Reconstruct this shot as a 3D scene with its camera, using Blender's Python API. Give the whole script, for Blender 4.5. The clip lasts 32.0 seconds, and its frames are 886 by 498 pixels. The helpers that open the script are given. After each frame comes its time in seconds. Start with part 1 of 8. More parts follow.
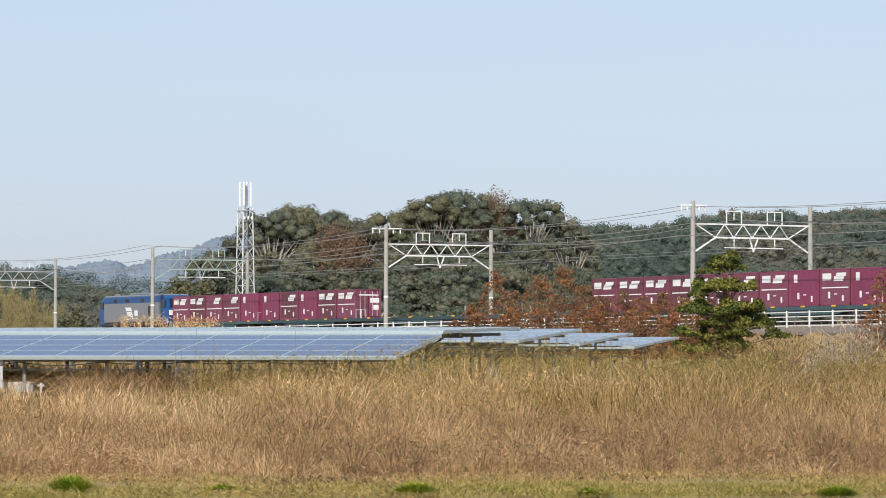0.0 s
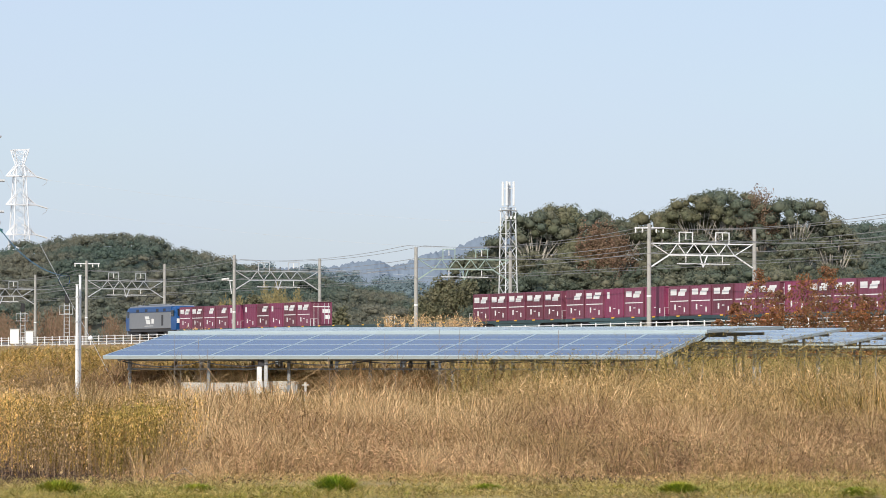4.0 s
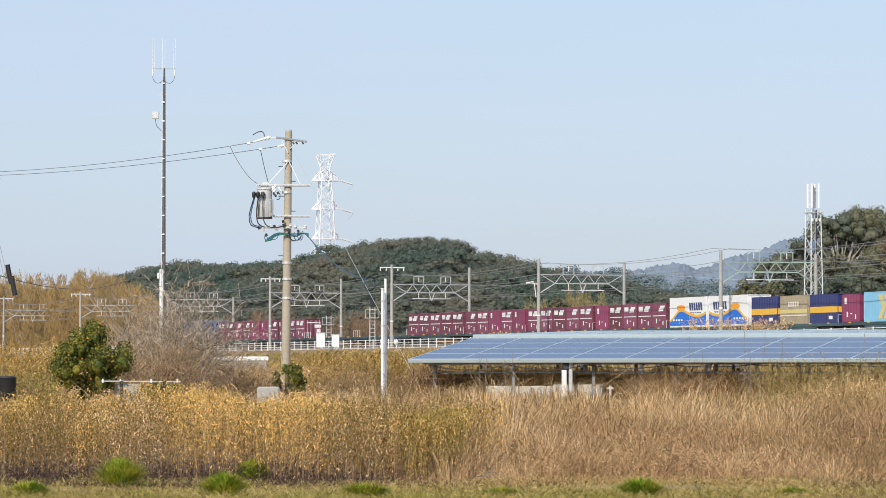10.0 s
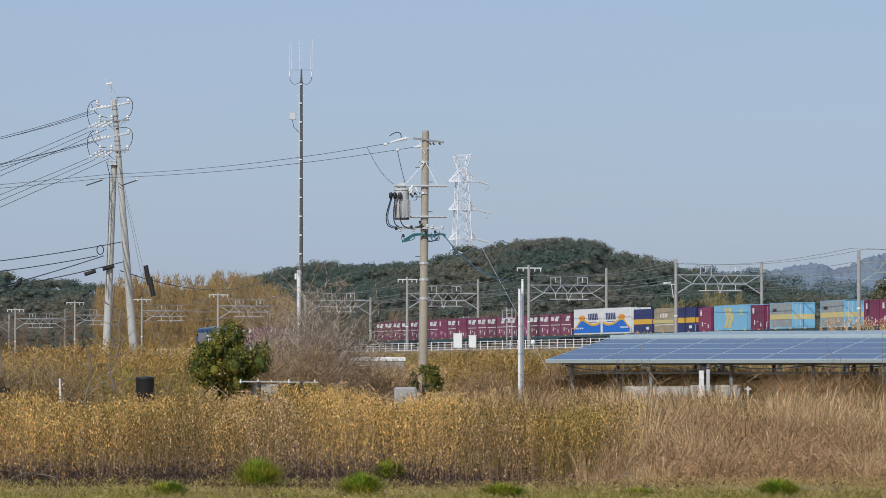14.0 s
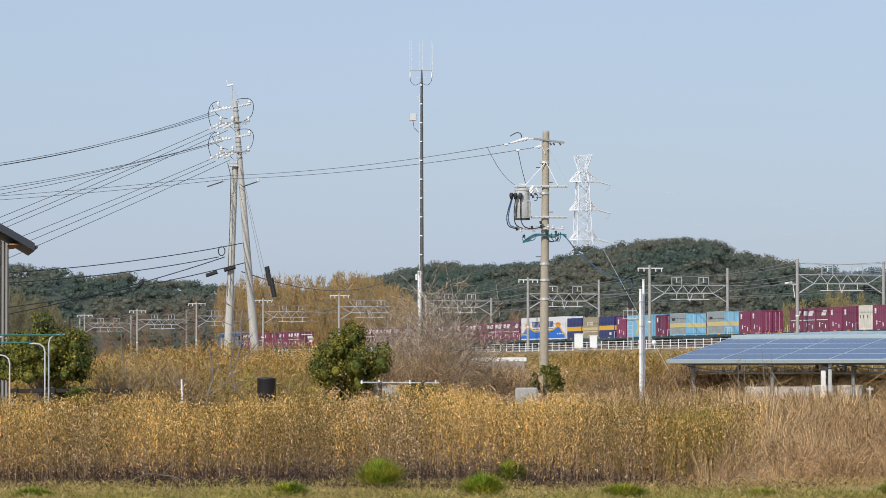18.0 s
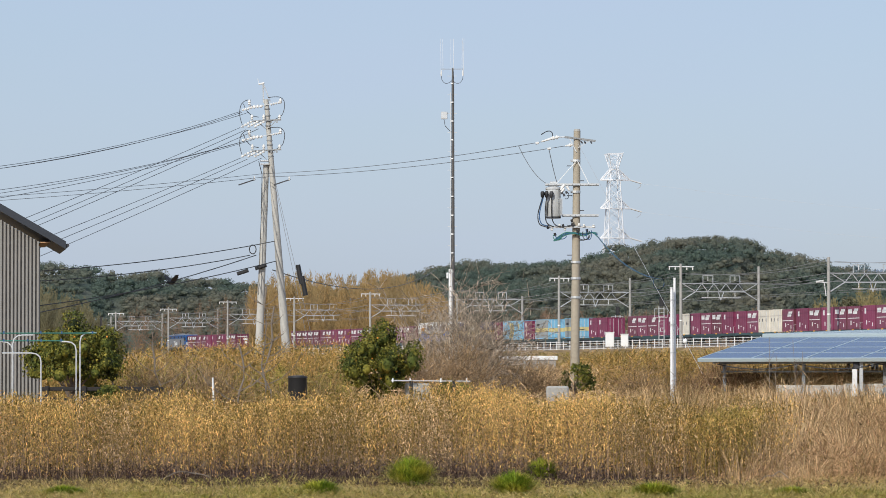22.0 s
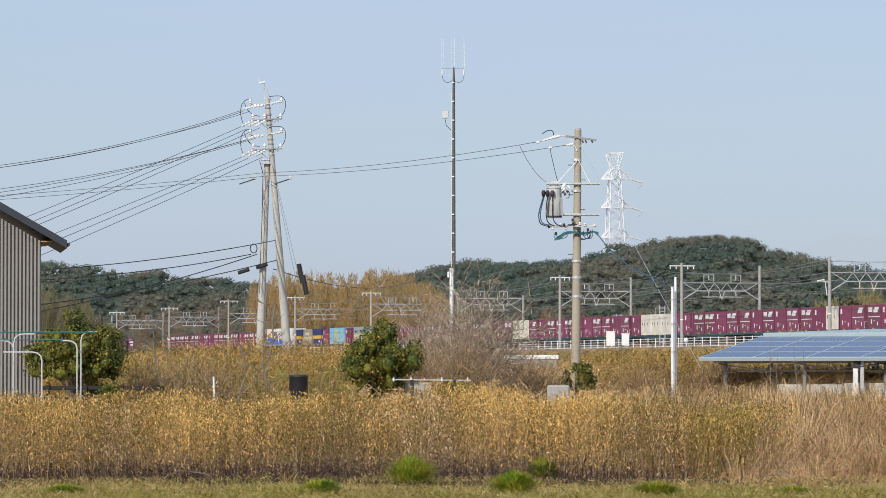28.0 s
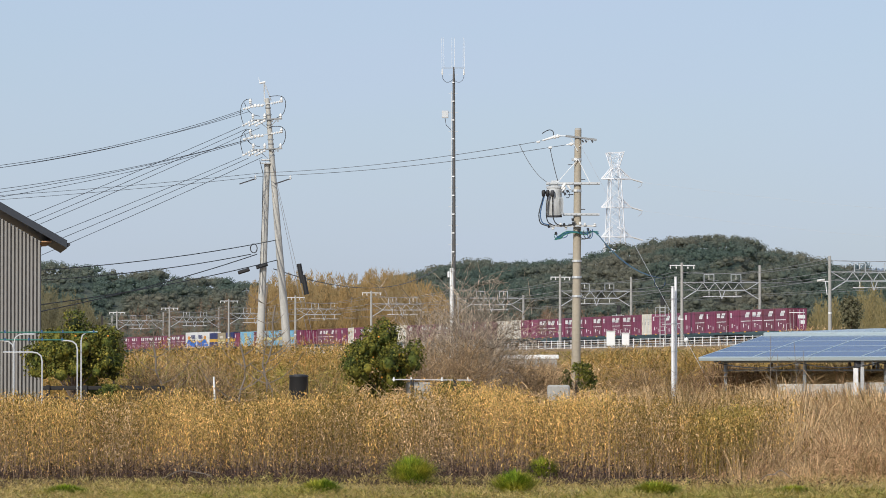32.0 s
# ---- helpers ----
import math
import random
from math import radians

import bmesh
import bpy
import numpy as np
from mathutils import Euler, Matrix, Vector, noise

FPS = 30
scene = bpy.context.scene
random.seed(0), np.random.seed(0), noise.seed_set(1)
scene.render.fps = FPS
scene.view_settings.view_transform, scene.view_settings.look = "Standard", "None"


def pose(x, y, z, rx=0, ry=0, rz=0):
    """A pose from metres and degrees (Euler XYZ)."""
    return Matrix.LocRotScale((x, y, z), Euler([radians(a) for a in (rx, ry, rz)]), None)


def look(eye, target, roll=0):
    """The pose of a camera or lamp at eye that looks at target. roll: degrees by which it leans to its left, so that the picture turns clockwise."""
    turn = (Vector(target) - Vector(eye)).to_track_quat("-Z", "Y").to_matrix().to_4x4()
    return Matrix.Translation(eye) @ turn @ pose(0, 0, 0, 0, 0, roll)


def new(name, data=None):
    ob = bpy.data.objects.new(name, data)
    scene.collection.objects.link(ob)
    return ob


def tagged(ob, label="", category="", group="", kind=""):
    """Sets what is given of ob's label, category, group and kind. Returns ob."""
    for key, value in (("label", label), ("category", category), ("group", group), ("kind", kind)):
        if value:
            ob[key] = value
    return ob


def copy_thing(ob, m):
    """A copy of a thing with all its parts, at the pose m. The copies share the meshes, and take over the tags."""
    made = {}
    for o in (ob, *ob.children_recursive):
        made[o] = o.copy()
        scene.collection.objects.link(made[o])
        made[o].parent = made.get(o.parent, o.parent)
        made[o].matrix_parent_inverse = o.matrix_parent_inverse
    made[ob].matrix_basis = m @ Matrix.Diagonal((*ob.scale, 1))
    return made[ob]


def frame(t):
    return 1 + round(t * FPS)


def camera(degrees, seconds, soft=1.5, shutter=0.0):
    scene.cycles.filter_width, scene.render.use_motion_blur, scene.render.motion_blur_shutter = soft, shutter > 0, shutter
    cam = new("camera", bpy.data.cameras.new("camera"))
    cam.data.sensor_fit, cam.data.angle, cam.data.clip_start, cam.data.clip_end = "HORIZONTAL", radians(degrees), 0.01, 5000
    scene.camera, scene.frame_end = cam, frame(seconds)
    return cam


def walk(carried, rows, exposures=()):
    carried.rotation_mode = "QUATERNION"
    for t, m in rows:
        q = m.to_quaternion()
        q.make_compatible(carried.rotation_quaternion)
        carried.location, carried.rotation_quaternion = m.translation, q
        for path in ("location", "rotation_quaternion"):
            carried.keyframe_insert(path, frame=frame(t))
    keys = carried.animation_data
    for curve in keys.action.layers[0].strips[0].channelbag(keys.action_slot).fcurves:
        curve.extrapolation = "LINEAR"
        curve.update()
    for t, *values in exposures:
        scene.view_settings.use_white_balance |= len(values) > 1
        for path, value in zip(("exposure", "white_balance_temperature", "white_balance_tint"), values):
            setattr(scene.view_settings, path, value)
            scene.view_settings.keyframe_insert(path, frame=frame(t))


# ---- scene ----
# The camera stands on a tripod at the edge of a field and pans slowly to the left.
cam = camera(13.15, 32.0, soft=0.78)
EYE = 1.6
PAN = [
    (0.0, -12.780, 1.805, 0.093), (0.5, -12.382, 1.793, 0.112), (1.0, -11.876, 1.778, 0.098), (1.5, -11.368, 1.777, 0.046),
    (2.0, -10.859, 1.775, 0.094), (2.5, -10.378, 1.775, 0.081), (3.0, -9.902, 1.776, 0.074), (3.5, -9.413, 1.782, 0.034),
    (4.0, -8.861, 1.791, 0.070), (4.5, -8.294, 1.796, 0.033), (6.5, -6.521, 1.808, 0.008), (7.0, -6.194, 1.817, 0.034),
    (7.5, -5.955, 1.816, 0.035), (8.0, -5.679, 1.820, 0.004), (8.5, -5.357, 1.829, 0.067), (9.0, -5.040, 1.833, 0.022),
    (9.5, -4.708, 1.834, 0.021), (10.0, -4.322, 1.837, 0.012), (10.5, -3.916, 1.837, 0.024), (11.0, -3.553, 1.839, 0.023),
    (11.5, -3.254, 1.846, -0.013), (12.0, -3.057, 1.845, 0.013), (12.5, -2.896, 1.844, -0.010), (13.0, -2.698, 1.844, -0.006),
    (13.5, -2.486, 1.843, 0.006), (14.0, -2.280, 1.844, 0.006), (14.5, -2.070, 1.849, -0.034), (16.5, -1.237, 1.853, -0.038),
    (17.0, -1.020, 1.854, -0.041), (17.5, -0.771, 1.850, -0.062), (18.0, -0.478, 1.852, -0.067), (18.5, -0.220, 1.853, -0.046),
    (19.0, -0.079, 1.852, -0.055), (19.5, -0.013, 1.841, -0.030), (20.0, -0.016, 1.839, -0.051), (20.5, -0.016, 1.833, -0.036),
    (21.0, -0.017, 1.829, -0.030), (21.5, -0.016, 1.828, -0.035), (22.0, -0.016, 1.828, -0.037), (22.5, -0.016, 1.827, -0.053),
    (23.0, -0.015, 1.826, -0.057), (23.5, -0.015, 1.826, -0.057), (24.0, -0.015, 1.826, -0.055), (24.5, -0.015, 1.822, -0.030),
    (25.0, -0.015, 1.817, -0.033), (25.5, -0.015, 1.818, -0.050), (27.5, -0.003, 1.816, -0.021), (28.0, -0.003, 1.815, -0.018),
    (28.5, -0.003, 1.815, -0.018), (29.0, -0.002, 1.815, -0.020), (29.5, -0.002, 1.816, -0.021), (30.0, -0.002, 1.815, -0.036),
    (30.5, -0.002, 1.815, -0.037), (31.0, -0.002, 1.814, -0.040), (31.5, 0.000, 1.813, -0.061), (32.0, 0.000, 1.812, -0.054),
]
walk(cam, [(t, pose(0, 0, EYE, 90 + pitch, -roll, yaw)) for t, yaw, pitch, roll in PAN],
     exposures=[(0.0, 0.11, 6500, 10), (2.0, 0.13, 6500, 10), (4.5, 0.16, 6500, 10), (9.0, 0.14, 6480, 10), (11.0, -0.04, 6300, 10), (12.0, -0.28, 6150, 10), (13.0, -0.29, 6050, 10), (14.0, -0.41, 5950, 10), (17.0, -0.18, 6150, 10), (19.0, -0.13, 6250, 10), (32.0, -0.1, 6300, 10)])

# ---- light: low winter sun behind the camera, pale hazy sky ----
SUN_EL, SUN_AZ = 33.0, -26.0        # degrees above the horizon; degrees to the right of straight behind
world = bpy.data.worlds.new("world")
scene.world = world
world.use_nodes = True
wn = world.node_tree
sky = wn.nodes.new("ShaderNodeTexSky")
sky.sky_type = "NISHITA"
sky.sun_disc = False
sky.sun_elevation = radians(SUN_EL)
sky.sun_rotation = radians(180 - SUN_AZ)
sky.air_density, sky.dust_density, sky.ozone_density = 1.0, 1.2, 2.5
wn.nodes["Background"].inputs["Strength"].default_value = 0.115
haze = wn.nodes.new("ShaderNodeMixRGB")          # winter haze spread evenly over the sky
wisp_at = wn.nodes.new("ShaderNodeTexCoord")
wisp_map = wn.nodes.new("ShaderNodeMapping")
wisp_map.inputs["Scale"].default_value = (3.0, 3.0, 16.0)
wisp = wn.nodes.new("ShaderNodeTexNoise")           # faint streaks of thin cloud
wisp.inputs["Scale"].default_value = 2.2
wisp.inputs["Detail"].default_value = 5
wisp_range = wn.nodes.new("ShaderNodeMapRange")
wisp_range.inputs[1].default_value, wisp_range.inputs[2].default_value = 0.35, 0.7
wisp_range.inputs[3].default_value, wisp_range.inputs[4].default_value = 0.57, 0.69
wn.links.new(wisp_at.outputs["Generated"], wisp_map.inputs["Vector"])
wn.links.new(wisp_map.outputs[0], wisp.inputs["Vector"])
wn.links.new(wisp.outputs[0], wisp_range.inputs[0])
wn.links.new(wisp_range.outputs[0], haze.inputs[0])
haze.inputs[2].default_value = (4.87, 5.6, 7.2, 1)
wn.links.new(sky.outputs[0], haze.inputs[1])
wn.links.new(haze.outputs[0], wn.nodes["Background"].inputs[0])
sun = new("sun", bpy.data.lights.new("sun", "SUN"))
sun.data.energy, sun.data.angle, sun.data.color = 3.8, radians(0.55), (1.0, 0.94, 0.84)
sa, se = radians(SUN_AZ), radians(SUN_EL)
sun.matrix_world = look((math.sin(sa) * math.cos(se) * 50, -math.cos(sa) * math.cos(se) * 50, math.sin(se) * 50), (0, 0, 0))

rng = np.random.default_rng(7)


# ---- helpers of this scene ----
def spot(bearing, dist):
    """Plan position from a bearing (degrees to the right of straight ahead) and a distance."""
    return dist * math.sin(radians(bearing)), dist * math.cos(radians(bearing))


def mat(name, col, rough=0.8, metal=0.0, var=0.12, scale=3.0, fine=40.0, bump=0.0, rand=0.0, island=0.0, hue=0.0, spec=0.5, trans=0.0, col2=None):
    """Procedural material: base colour with two scales of variation, optional relief and a shade of its own for each piece."""
    m = bpy.data.materials.new(name)
    m.use_nodes = True
    nt, b = m.node_tree, m.node_tree.nodes["Principled BSDF"]
    b.inputs["Roughness"].default_value = rough
    b.inputs["Metallic"].default_value = metal
    b.inputs["Specular IOR Level"].default_value = spec
    geo = nt.nodes.new("ShaderNodeNewGeometry")
    n1, n2 = nt.nodes.new("ShaderNodeTexNoise"), nt.nodes.new("ShaderNodeTexNoise")
    tc = nt.nodes.new("ShaderNodeTexCoord")
    for n, s in ((n1, scale), (n2, fine)):
        n.inputs["Scale"].default_value = s
        n.inputs["Detail"].default_value = 4
        nt.links.new(tc.outputs["Object"], n.inputs["Vector"])
    add = nt.nodes.new("ShaderNodeMath")
    add.operation = "ADD"
    nt.links.new(n1.outputs[0], add.inputs[0])
    nt.links.new(n2.outputs[0], add.inputs[1])
    val = nt.nodes.new("ShaderNodeMapRange")
    val.inputs[1].default_value, val.inputs[2].default_value = 0.6, 1.4
    val.inputs[3].default_value, val.inputs[4].default_value = 1 - var, 1 + var
    nt.links.new(add.outputs[0], val.inputs[0])
    hsv = nt.nodes.new("ShaderNodeHueSaturation")
    hsv.inputs["Color"].default_value = (*col, 1)
    if col2:
        ramp = nt.nodes.new("ShaderNodeMapRange")
        ramp.inputs[1].default_value, ramp.inputs[2].default_value = 0.42, 0.6
        nt.links.new(n1.outputs[0], ramp.inputs[0])
        mix = nt.nodes.new("ShaderNodeMixRGB")
        mix.inputs[1].default_value, mix.inputs[2].default_value = (*col, 1), (*col2, 1)
        nt.links.new(ramp.outputs[0], mix.inputs[0])
        nt.links.new(mix.outputs[0], hsv.inputs["Color"])
    top = val.outputs[0]
    for amount, source in ((rand, "object"), (island, "island")):
        if amount:
            if source == "object":
                info = nt.nodes.new("ShaderNodeObjectInfo").outputs["Random"]
            else:
                info = geo.outputs["Random Per Island"]
            mr = nt.nodes.new("ShaderNodeMapRange")
            mr.inputs[3].default_value, mr.inputs[4].default_value = 1 - amount, 1 + amount
            nt.links.new(info, mr.inputs[0])
            mul = nt.nodes.new("ShaderNodeMath")
            mul.operation = "MULTIPLY"
            nt.links.new(top, mul.inputs[0])
            nt.links.new(mr.outputs[0], mul.inputs[1])
            top = mul.outputs[0]
            if hue:
                hr = nt.nodes.new("ShaderNodeMapRange")
                hr.inputs[3].default_value, hr.inputs[4].default_value = 0.5 + hue, 0.5 - hue
                nt.links.new(info, hr.inputs[0])
                nt.links.new(hr.outputs[0], hsv.inputs["Hue"])
    nt.links.new(top, hsv.inputs["Value"])
    nt.links.new(hsv.outputs[0], b.inputs["Base Color"])
    if bump:
        bp = nt.nodes.new("ShaderNodeBump")
        bp.inputs["Strength"].default_value = bump
        bp.inputs["Distance"].default_value = 0.02
        nt.links.new(n2.outputs[0], bp.inputs["Height"])
        nt.links.new(bp.outputs[0], b.inputs["Normal"])
    if trans:
        tl = nt.nodes.new("ShaderNodeBsdfTranslucent")
        mx = nt.nodes.new("ShaderNodeMixShader")
        mx.inputs[0].default_value = trans
        nt.links.new(hsv.outputs[0], tl.inputs[0])
        nt.links.new(b.outputs[0], mx.inputs[1])
        nt.links.new(tl.outputs[0], mx.inputs[2])
        nt.links.new(mx.outputs[0], nt.nodes["Material Output"].inputs[0])
    return m


def mesh_of(name, verts, faces, mats, index=None, smooth=False):
    """A mesh from arrays: faces all with the same number of corners, or a list."""
    me = bpy.data.meshes.new(name)
    verts = np.asarray(verts, np.float32)
    if isinstance(faces, np.ndarray):
        k = faces.shape[1]
        me.vertices.add(len(verts))
        me.vertices.foreach_set("co", verts.ravel())
        me.loops.add(faces.size)
        me.loops.foreach_set("vertex_index", faces.ravel().astype(np.int32))
        me.polygons.add(len(faces))
        me.polygons.foreach_set("loop_start", np.arange(0, faces.size, k, dtype=np.int32))
        me.update(calc_edges=True)
    else:
        me.from_pydata(verts.tolist(), [], faces)
    for m in (mats if isinstance(mats, (list, tuple)) else [mats]):
        me.materials.append(m)
    if index is not None:
        me.polygons.foreach_set("material_index", np.asarray(index, np.int32))
    if smooth:
        me.polygons.foreach_set("use_smooth", np.ones(len(me.polygons), bool))
        me.set_sharp_from_angle(angle=radians(50))
    return me


class Shape:
    """Collects boxes, bars and lathes into one mesh."""

    def __init__(self):
        self.v, self.f = [], []

    def add(self, v, f):
        n = len(self.v)
        self.v += [tuple(p) for p in v]
        self.f += [tuple(i + n for i in q) for q in f]
        return self

    def box(self, x0, x1, y0, y1, z0, z1, c=0.0):
        """A box; c: chamfer of its edges along z and at the top and bottom."""
        if c <= 0:
            v = [(x, y, z) for z in (z0, z1) for x, y in ((x0, y0), (x1, y0), (x1, y1), (x0, y1))]
            return self.add(v, [(3, 2, 1, 0), (4, 5, 6, 7), (0, 1, 5, 4), (1, 2, 6, 5), (2, 3, 7, 6), (3, 0, 4, 7)])
        rings = []
        for z, d in ((z0, c), (z0 + c, 0), (z1 - c, 0), (z1, c)):
            a, b, p, q = x0 + d, x1 - d, y0 + d, y1 - d
            rings += [(a + c, p, z), (b - c, p, z), (b, p + c, z), (b, q - c, z), (b - c, q, z), (a + c, q, z), (a, q - c, z), (a, p + c, z)]
        f = [tuple(range(7, -1, -1)), tuple(range(24, 32))]
        for r in range(3):
            f += [(r * 8 + i, r * 8 + (i + 1) % 8, r * 8 + 8 + (i + 1) % 8, r * 8 + 8 + i) for i in range(8)]
        return self.add(rings, f)

    def bar(self, a, b, r, n=4, r2=None):
        """A round (n sides) bar from a to b."""
        a, b = Vector(a), Vector(b)
        q = (b - a).to_track_quat("Z", "Y")
        r2 = r if r2 is None else r2
        v = []
        for p, rr in ((a, r), (b, r2)):
            for i in range(n):
                w = 2 * math.pi * (i + 0.5) / n
                v.append(p + q @ Vector((rr * math.cos(w), rr * math.sin(w), 0)))
        f = [(i, (i + 1) % n, n + (i + 1) % n, n + i) for i in range(n)]
        return self.add(v, f + [tuple(range(n - 1, -1, -1)), tuple(range(n, 2 * n))])

    def lathe(self, rings, n=12, at=(0, 0)):
        """Rings of (radius, z) about the vertical."""
        v = [(at[0] + r * math.cos(2 * math.pi * i / n), at[1] + r * math.sin(2 * math.pi * i / n), z) for r, z in rings for i in range(n)]
        f = [(k * n + i, k * n + (i + 1) % n, k * n + n + (i + 1) % n, k * n + n + i) for k in range(len(rings) - 1) for i in range(n)]
        return self.add(v, f + [tuple(range(n - 1, -1, -1)), tuple(range(len(v) - n, len(v)))])

    def path(self, pts, r, n=4):
        """A tube through the points."""
        pts = [Vector(p) for p in pts]
        v = []
        for i, p in enumerate(pts):
            d = pts[min(i + 1, len(pts) - 1)] - pts[max(i - 1, 0)]
            q = d.to_track_quat("Z", "Y") if d.length > 1e-9 else Matrix().to_quaternion()
            v += [p + q @ Vector((r * math.cos(2 * math.pi * (k + 0.5) / n), r * math.sin(2 * math.pi * (k + 0.5) / n), 0)) for k in range(n)]
        f = [(i * n + k, i * n + (k + 1) % n, i * n + n + (k + 1) % n, i * n + n + k) for i in range(len(pts) - 1) for k in range(n)]
        return self.add(v, f + [tuple(range(n - 1, -1, -1)), tuple(range(len(v) - n, len(v)))])

    def mesh(self, name, m, smooth=False):
        return mesh_of(name, self.v, self.f, m, smooth=smooth)


def part(name, shape, material, parent=None, label="", smooth=False, at=None):
    """One mesh object, under a thing or a part."""
    data = shape.mesh(name, material, smooth) if isinstance(shape, Shape) else shape
    ob = new(name, data)
    ob.parent = parent
    if at is not None:
        ob.matrix_basis = at
    return tagged(ob, label) if label else ob


def thing(name, label, category, m=None, group="", kind=""):
    ob = new(name)
    ob.empty_display_size = 0.3
    if m is not None:
        ob.matrix_basis = m
    return tagged(ob, label, category, group, kind)


def sag(a, b, drop, n=10):
    a, b = Vector(a), Vector(b)
    return [a.lerp(b, i / n) - Vector((0, 0, drop * 4 * (i / n) * (1 - i / n))) for i in range(n + 1)]


# ---- materials ----
CONCRETE = mat("concrete", (0.36, 0.35, 0.32), 0.85, var=0.18, scale=0.8, fine=12, bump=0.3)
GALV = mat("galvanised_steel", (0.62, 0.63, 0.62), 0.45, 0.5, var=0.08, scale=2)
WHITE_STEEL = mat("white_steel", (0.8, 0.8, 0.78), 0.5, 0.1, var=0.06)
GREEN_STEEL = mat("green_painted_steel", (0.33, 0.42, 0.36), 0.6, 0.0, var=0.12)
DARK_STEEL = mat("dark_steel", (0.06, 0.06, 0.065), 0.6, 0.4, var=0.2)
GALV_DARK = mat("weathered_galvanised_steel", (0.3, 0.31, 0.31), 0.6, 0.4, var=0.2)
LINE_WIRE = mat("line_wire", (0.28, 0.28, 0.28), 0.6, 0.3, var=0.05)
WIRE = mat("wire", (0.1, 0.1, 0.1), 0.6, 0.3, var=0.05)
BLACK = mat("black_rubber", (0.015, 0.015, 0.016), 0.6, var=0.1)
PORCELAIN = mat("porcelain", (0.75, 0.74, 0.7), 0.25, var=0.05)
MAROON = mat("maroon_paint", (0.17, 0.045, 0.074), 0.5, var=0.2, scale=0.7, fine=9, rand=0.28, hue=0.012)
CREAM = mat("cream_paint", (0.72, 0.67, 0.56), 0.55, var=0.22, scale=0.9, fine=9, rand=0.08)
WHITE = mat("white_paint", (0.78, 0.78, 0.76), 0.5, var=0.06)
MAGENTA = mat("fresh_magenta_paint", (0.21, 0.035, 0.085), 0.45, var=0.14, scale=0.7, fine=9, rand=0.2)
NAVY = mat("navy_paint", (0.025, 0.035, 0.14), 0.45, var=0.12, scale=0.8)
YELLOW = mat("yellow_paint", (0.75, 0.43, 0.04), 0.5, var=0.08)
TAN = mat("weathered_tan_paint", (0.36, 0.3, 0.2), 0.7, var=0.3, scale=0.7, fine=6)
SKYBLUE = mat("light_blue_paint", (0.22, 0.48, 0.66), 0.5, var=0.1, scale=0.8)
BLUE = mat("bright_blue_paint", (0.003, 0.15, 0.62), 0.4, var=0.06)
GREYBLUE = mat("weathered_grey_paint", (0.3, 0.33, 0.33), 0.7, var=0.3, scale=0.8, fine=7)
STRAW = mat("straw_yellow_paint", (0.62, 0.52, 0.22), 0.6, var=0.1)
ORANGE = mat("orange_paint", (0.8, 0.33, 0.03), 0.5, var=0.05)
LOCO_BLUE = mat("loco_blue_paint", (0.01, 0.075, 0.24), 0.35, var=0.08)
LOCO_GREY = mat("loco_grey_paint", (0.2, 0.21, 0.225), 0.4, var=0.08)
TEAL = mat("teal_painted_steel", (0.045, 0.085, 0.092), 0.6, var=0.25, scale=1.5, rand=0.3)
BALLAST = mat("ballast", (0.2, 0.17, 0.14), 0.95, var=0.35, scale=2, fine=14, bump=0.6)
GLASS_DARK = mat("dark_window", (0.01, 0.013, 0.016), 0.08, var=0.02)
EARTH = mat("earth", (0.24, 0.17, 0.095), 0.95, var=0.3, scale=0.35, fine=5, bump=0.6)
TURF = mat("winter_turf", (0.3, 0.22, 0.075), 0.95, var=0.35, scale=0.6, fine=8, bump=0.6)
# purple-brown leaf litter, darkened further to hold the shade under the reeds
LITTER = mat("shade_darkened_litter", (0.06, 0.034, 0.027), 0.95, var=0.4, scale=1.2, fine=9, bump=0.6)
SLOPE = mat("dry_grass_slope", (0.34, 0.23, 0.1), 0.95, var=0.35, scale=0.5, fine=4, bump=0.6)
BARK = mat("bark", (0.16, 0.12, 0.09), 0.9, var=0.3, scale=4)
BARK_DRY = mat("dry_bark", (0.2, 0.165, 0.13), 0.9, var=0.2)
PALE_BARK = mat("pale_bark", (0.42, 0.38, 0.32), 0.9, var=0.25, scale=3)


# ---- the railway line in plan ----
RAIL_Z = 5.01


def line_x(y):
    """Easting of the near posts' line, a gentle left-hand curve."""
    d = y - 500.0
    return -5.53174e-05 * d * d + -0.270697 * d + 16.7467


LY = np.arange(-300.0, 1700.0, 1.0)
LX = line_x(LY)
LDX = np.gradient(LX, LY)
LN = np.stack([1 / np.hypot(1, LDX), -LDX / np.hypot(1, LDX)], 1)   # to the right of travel
TRACK = np.stack([LX, LY], 1) + 3.1 * LN
ARC = np.r_[0, np.cumsum(np.hypot(*np.diff(TRACK, axis=0).T))]
ARC -= np.interp(500.0, LY, ARC)


def beside(y, off):
    """Plan point at the line's northing y, off metres to the right of the near posts."""
    return float(np.interp(y, LY, LX + off * LN[:, 0])), float(np.interp(y, LY, LY + off * LN[:, 1]))


def on_track(s):
    """Pose on the near track at arc length s: +y ahead, z up from the rails."""
    x, y = np.interp(s, ARC, TRACK[:, 0]), np.interp(s, ARC, TRACK[:, 1])
    d = np.interp(s, ARC, LDX)
    return pose(x, y, RAIL_Z, 0, 0, math.degrees(math.atan2(-d, 1)))


def off_line(x, y):
    """Signed distance to the right of the near posts' line, roughly."""
    return (x - line_x(y)) / np.hypot(1, 0.27)


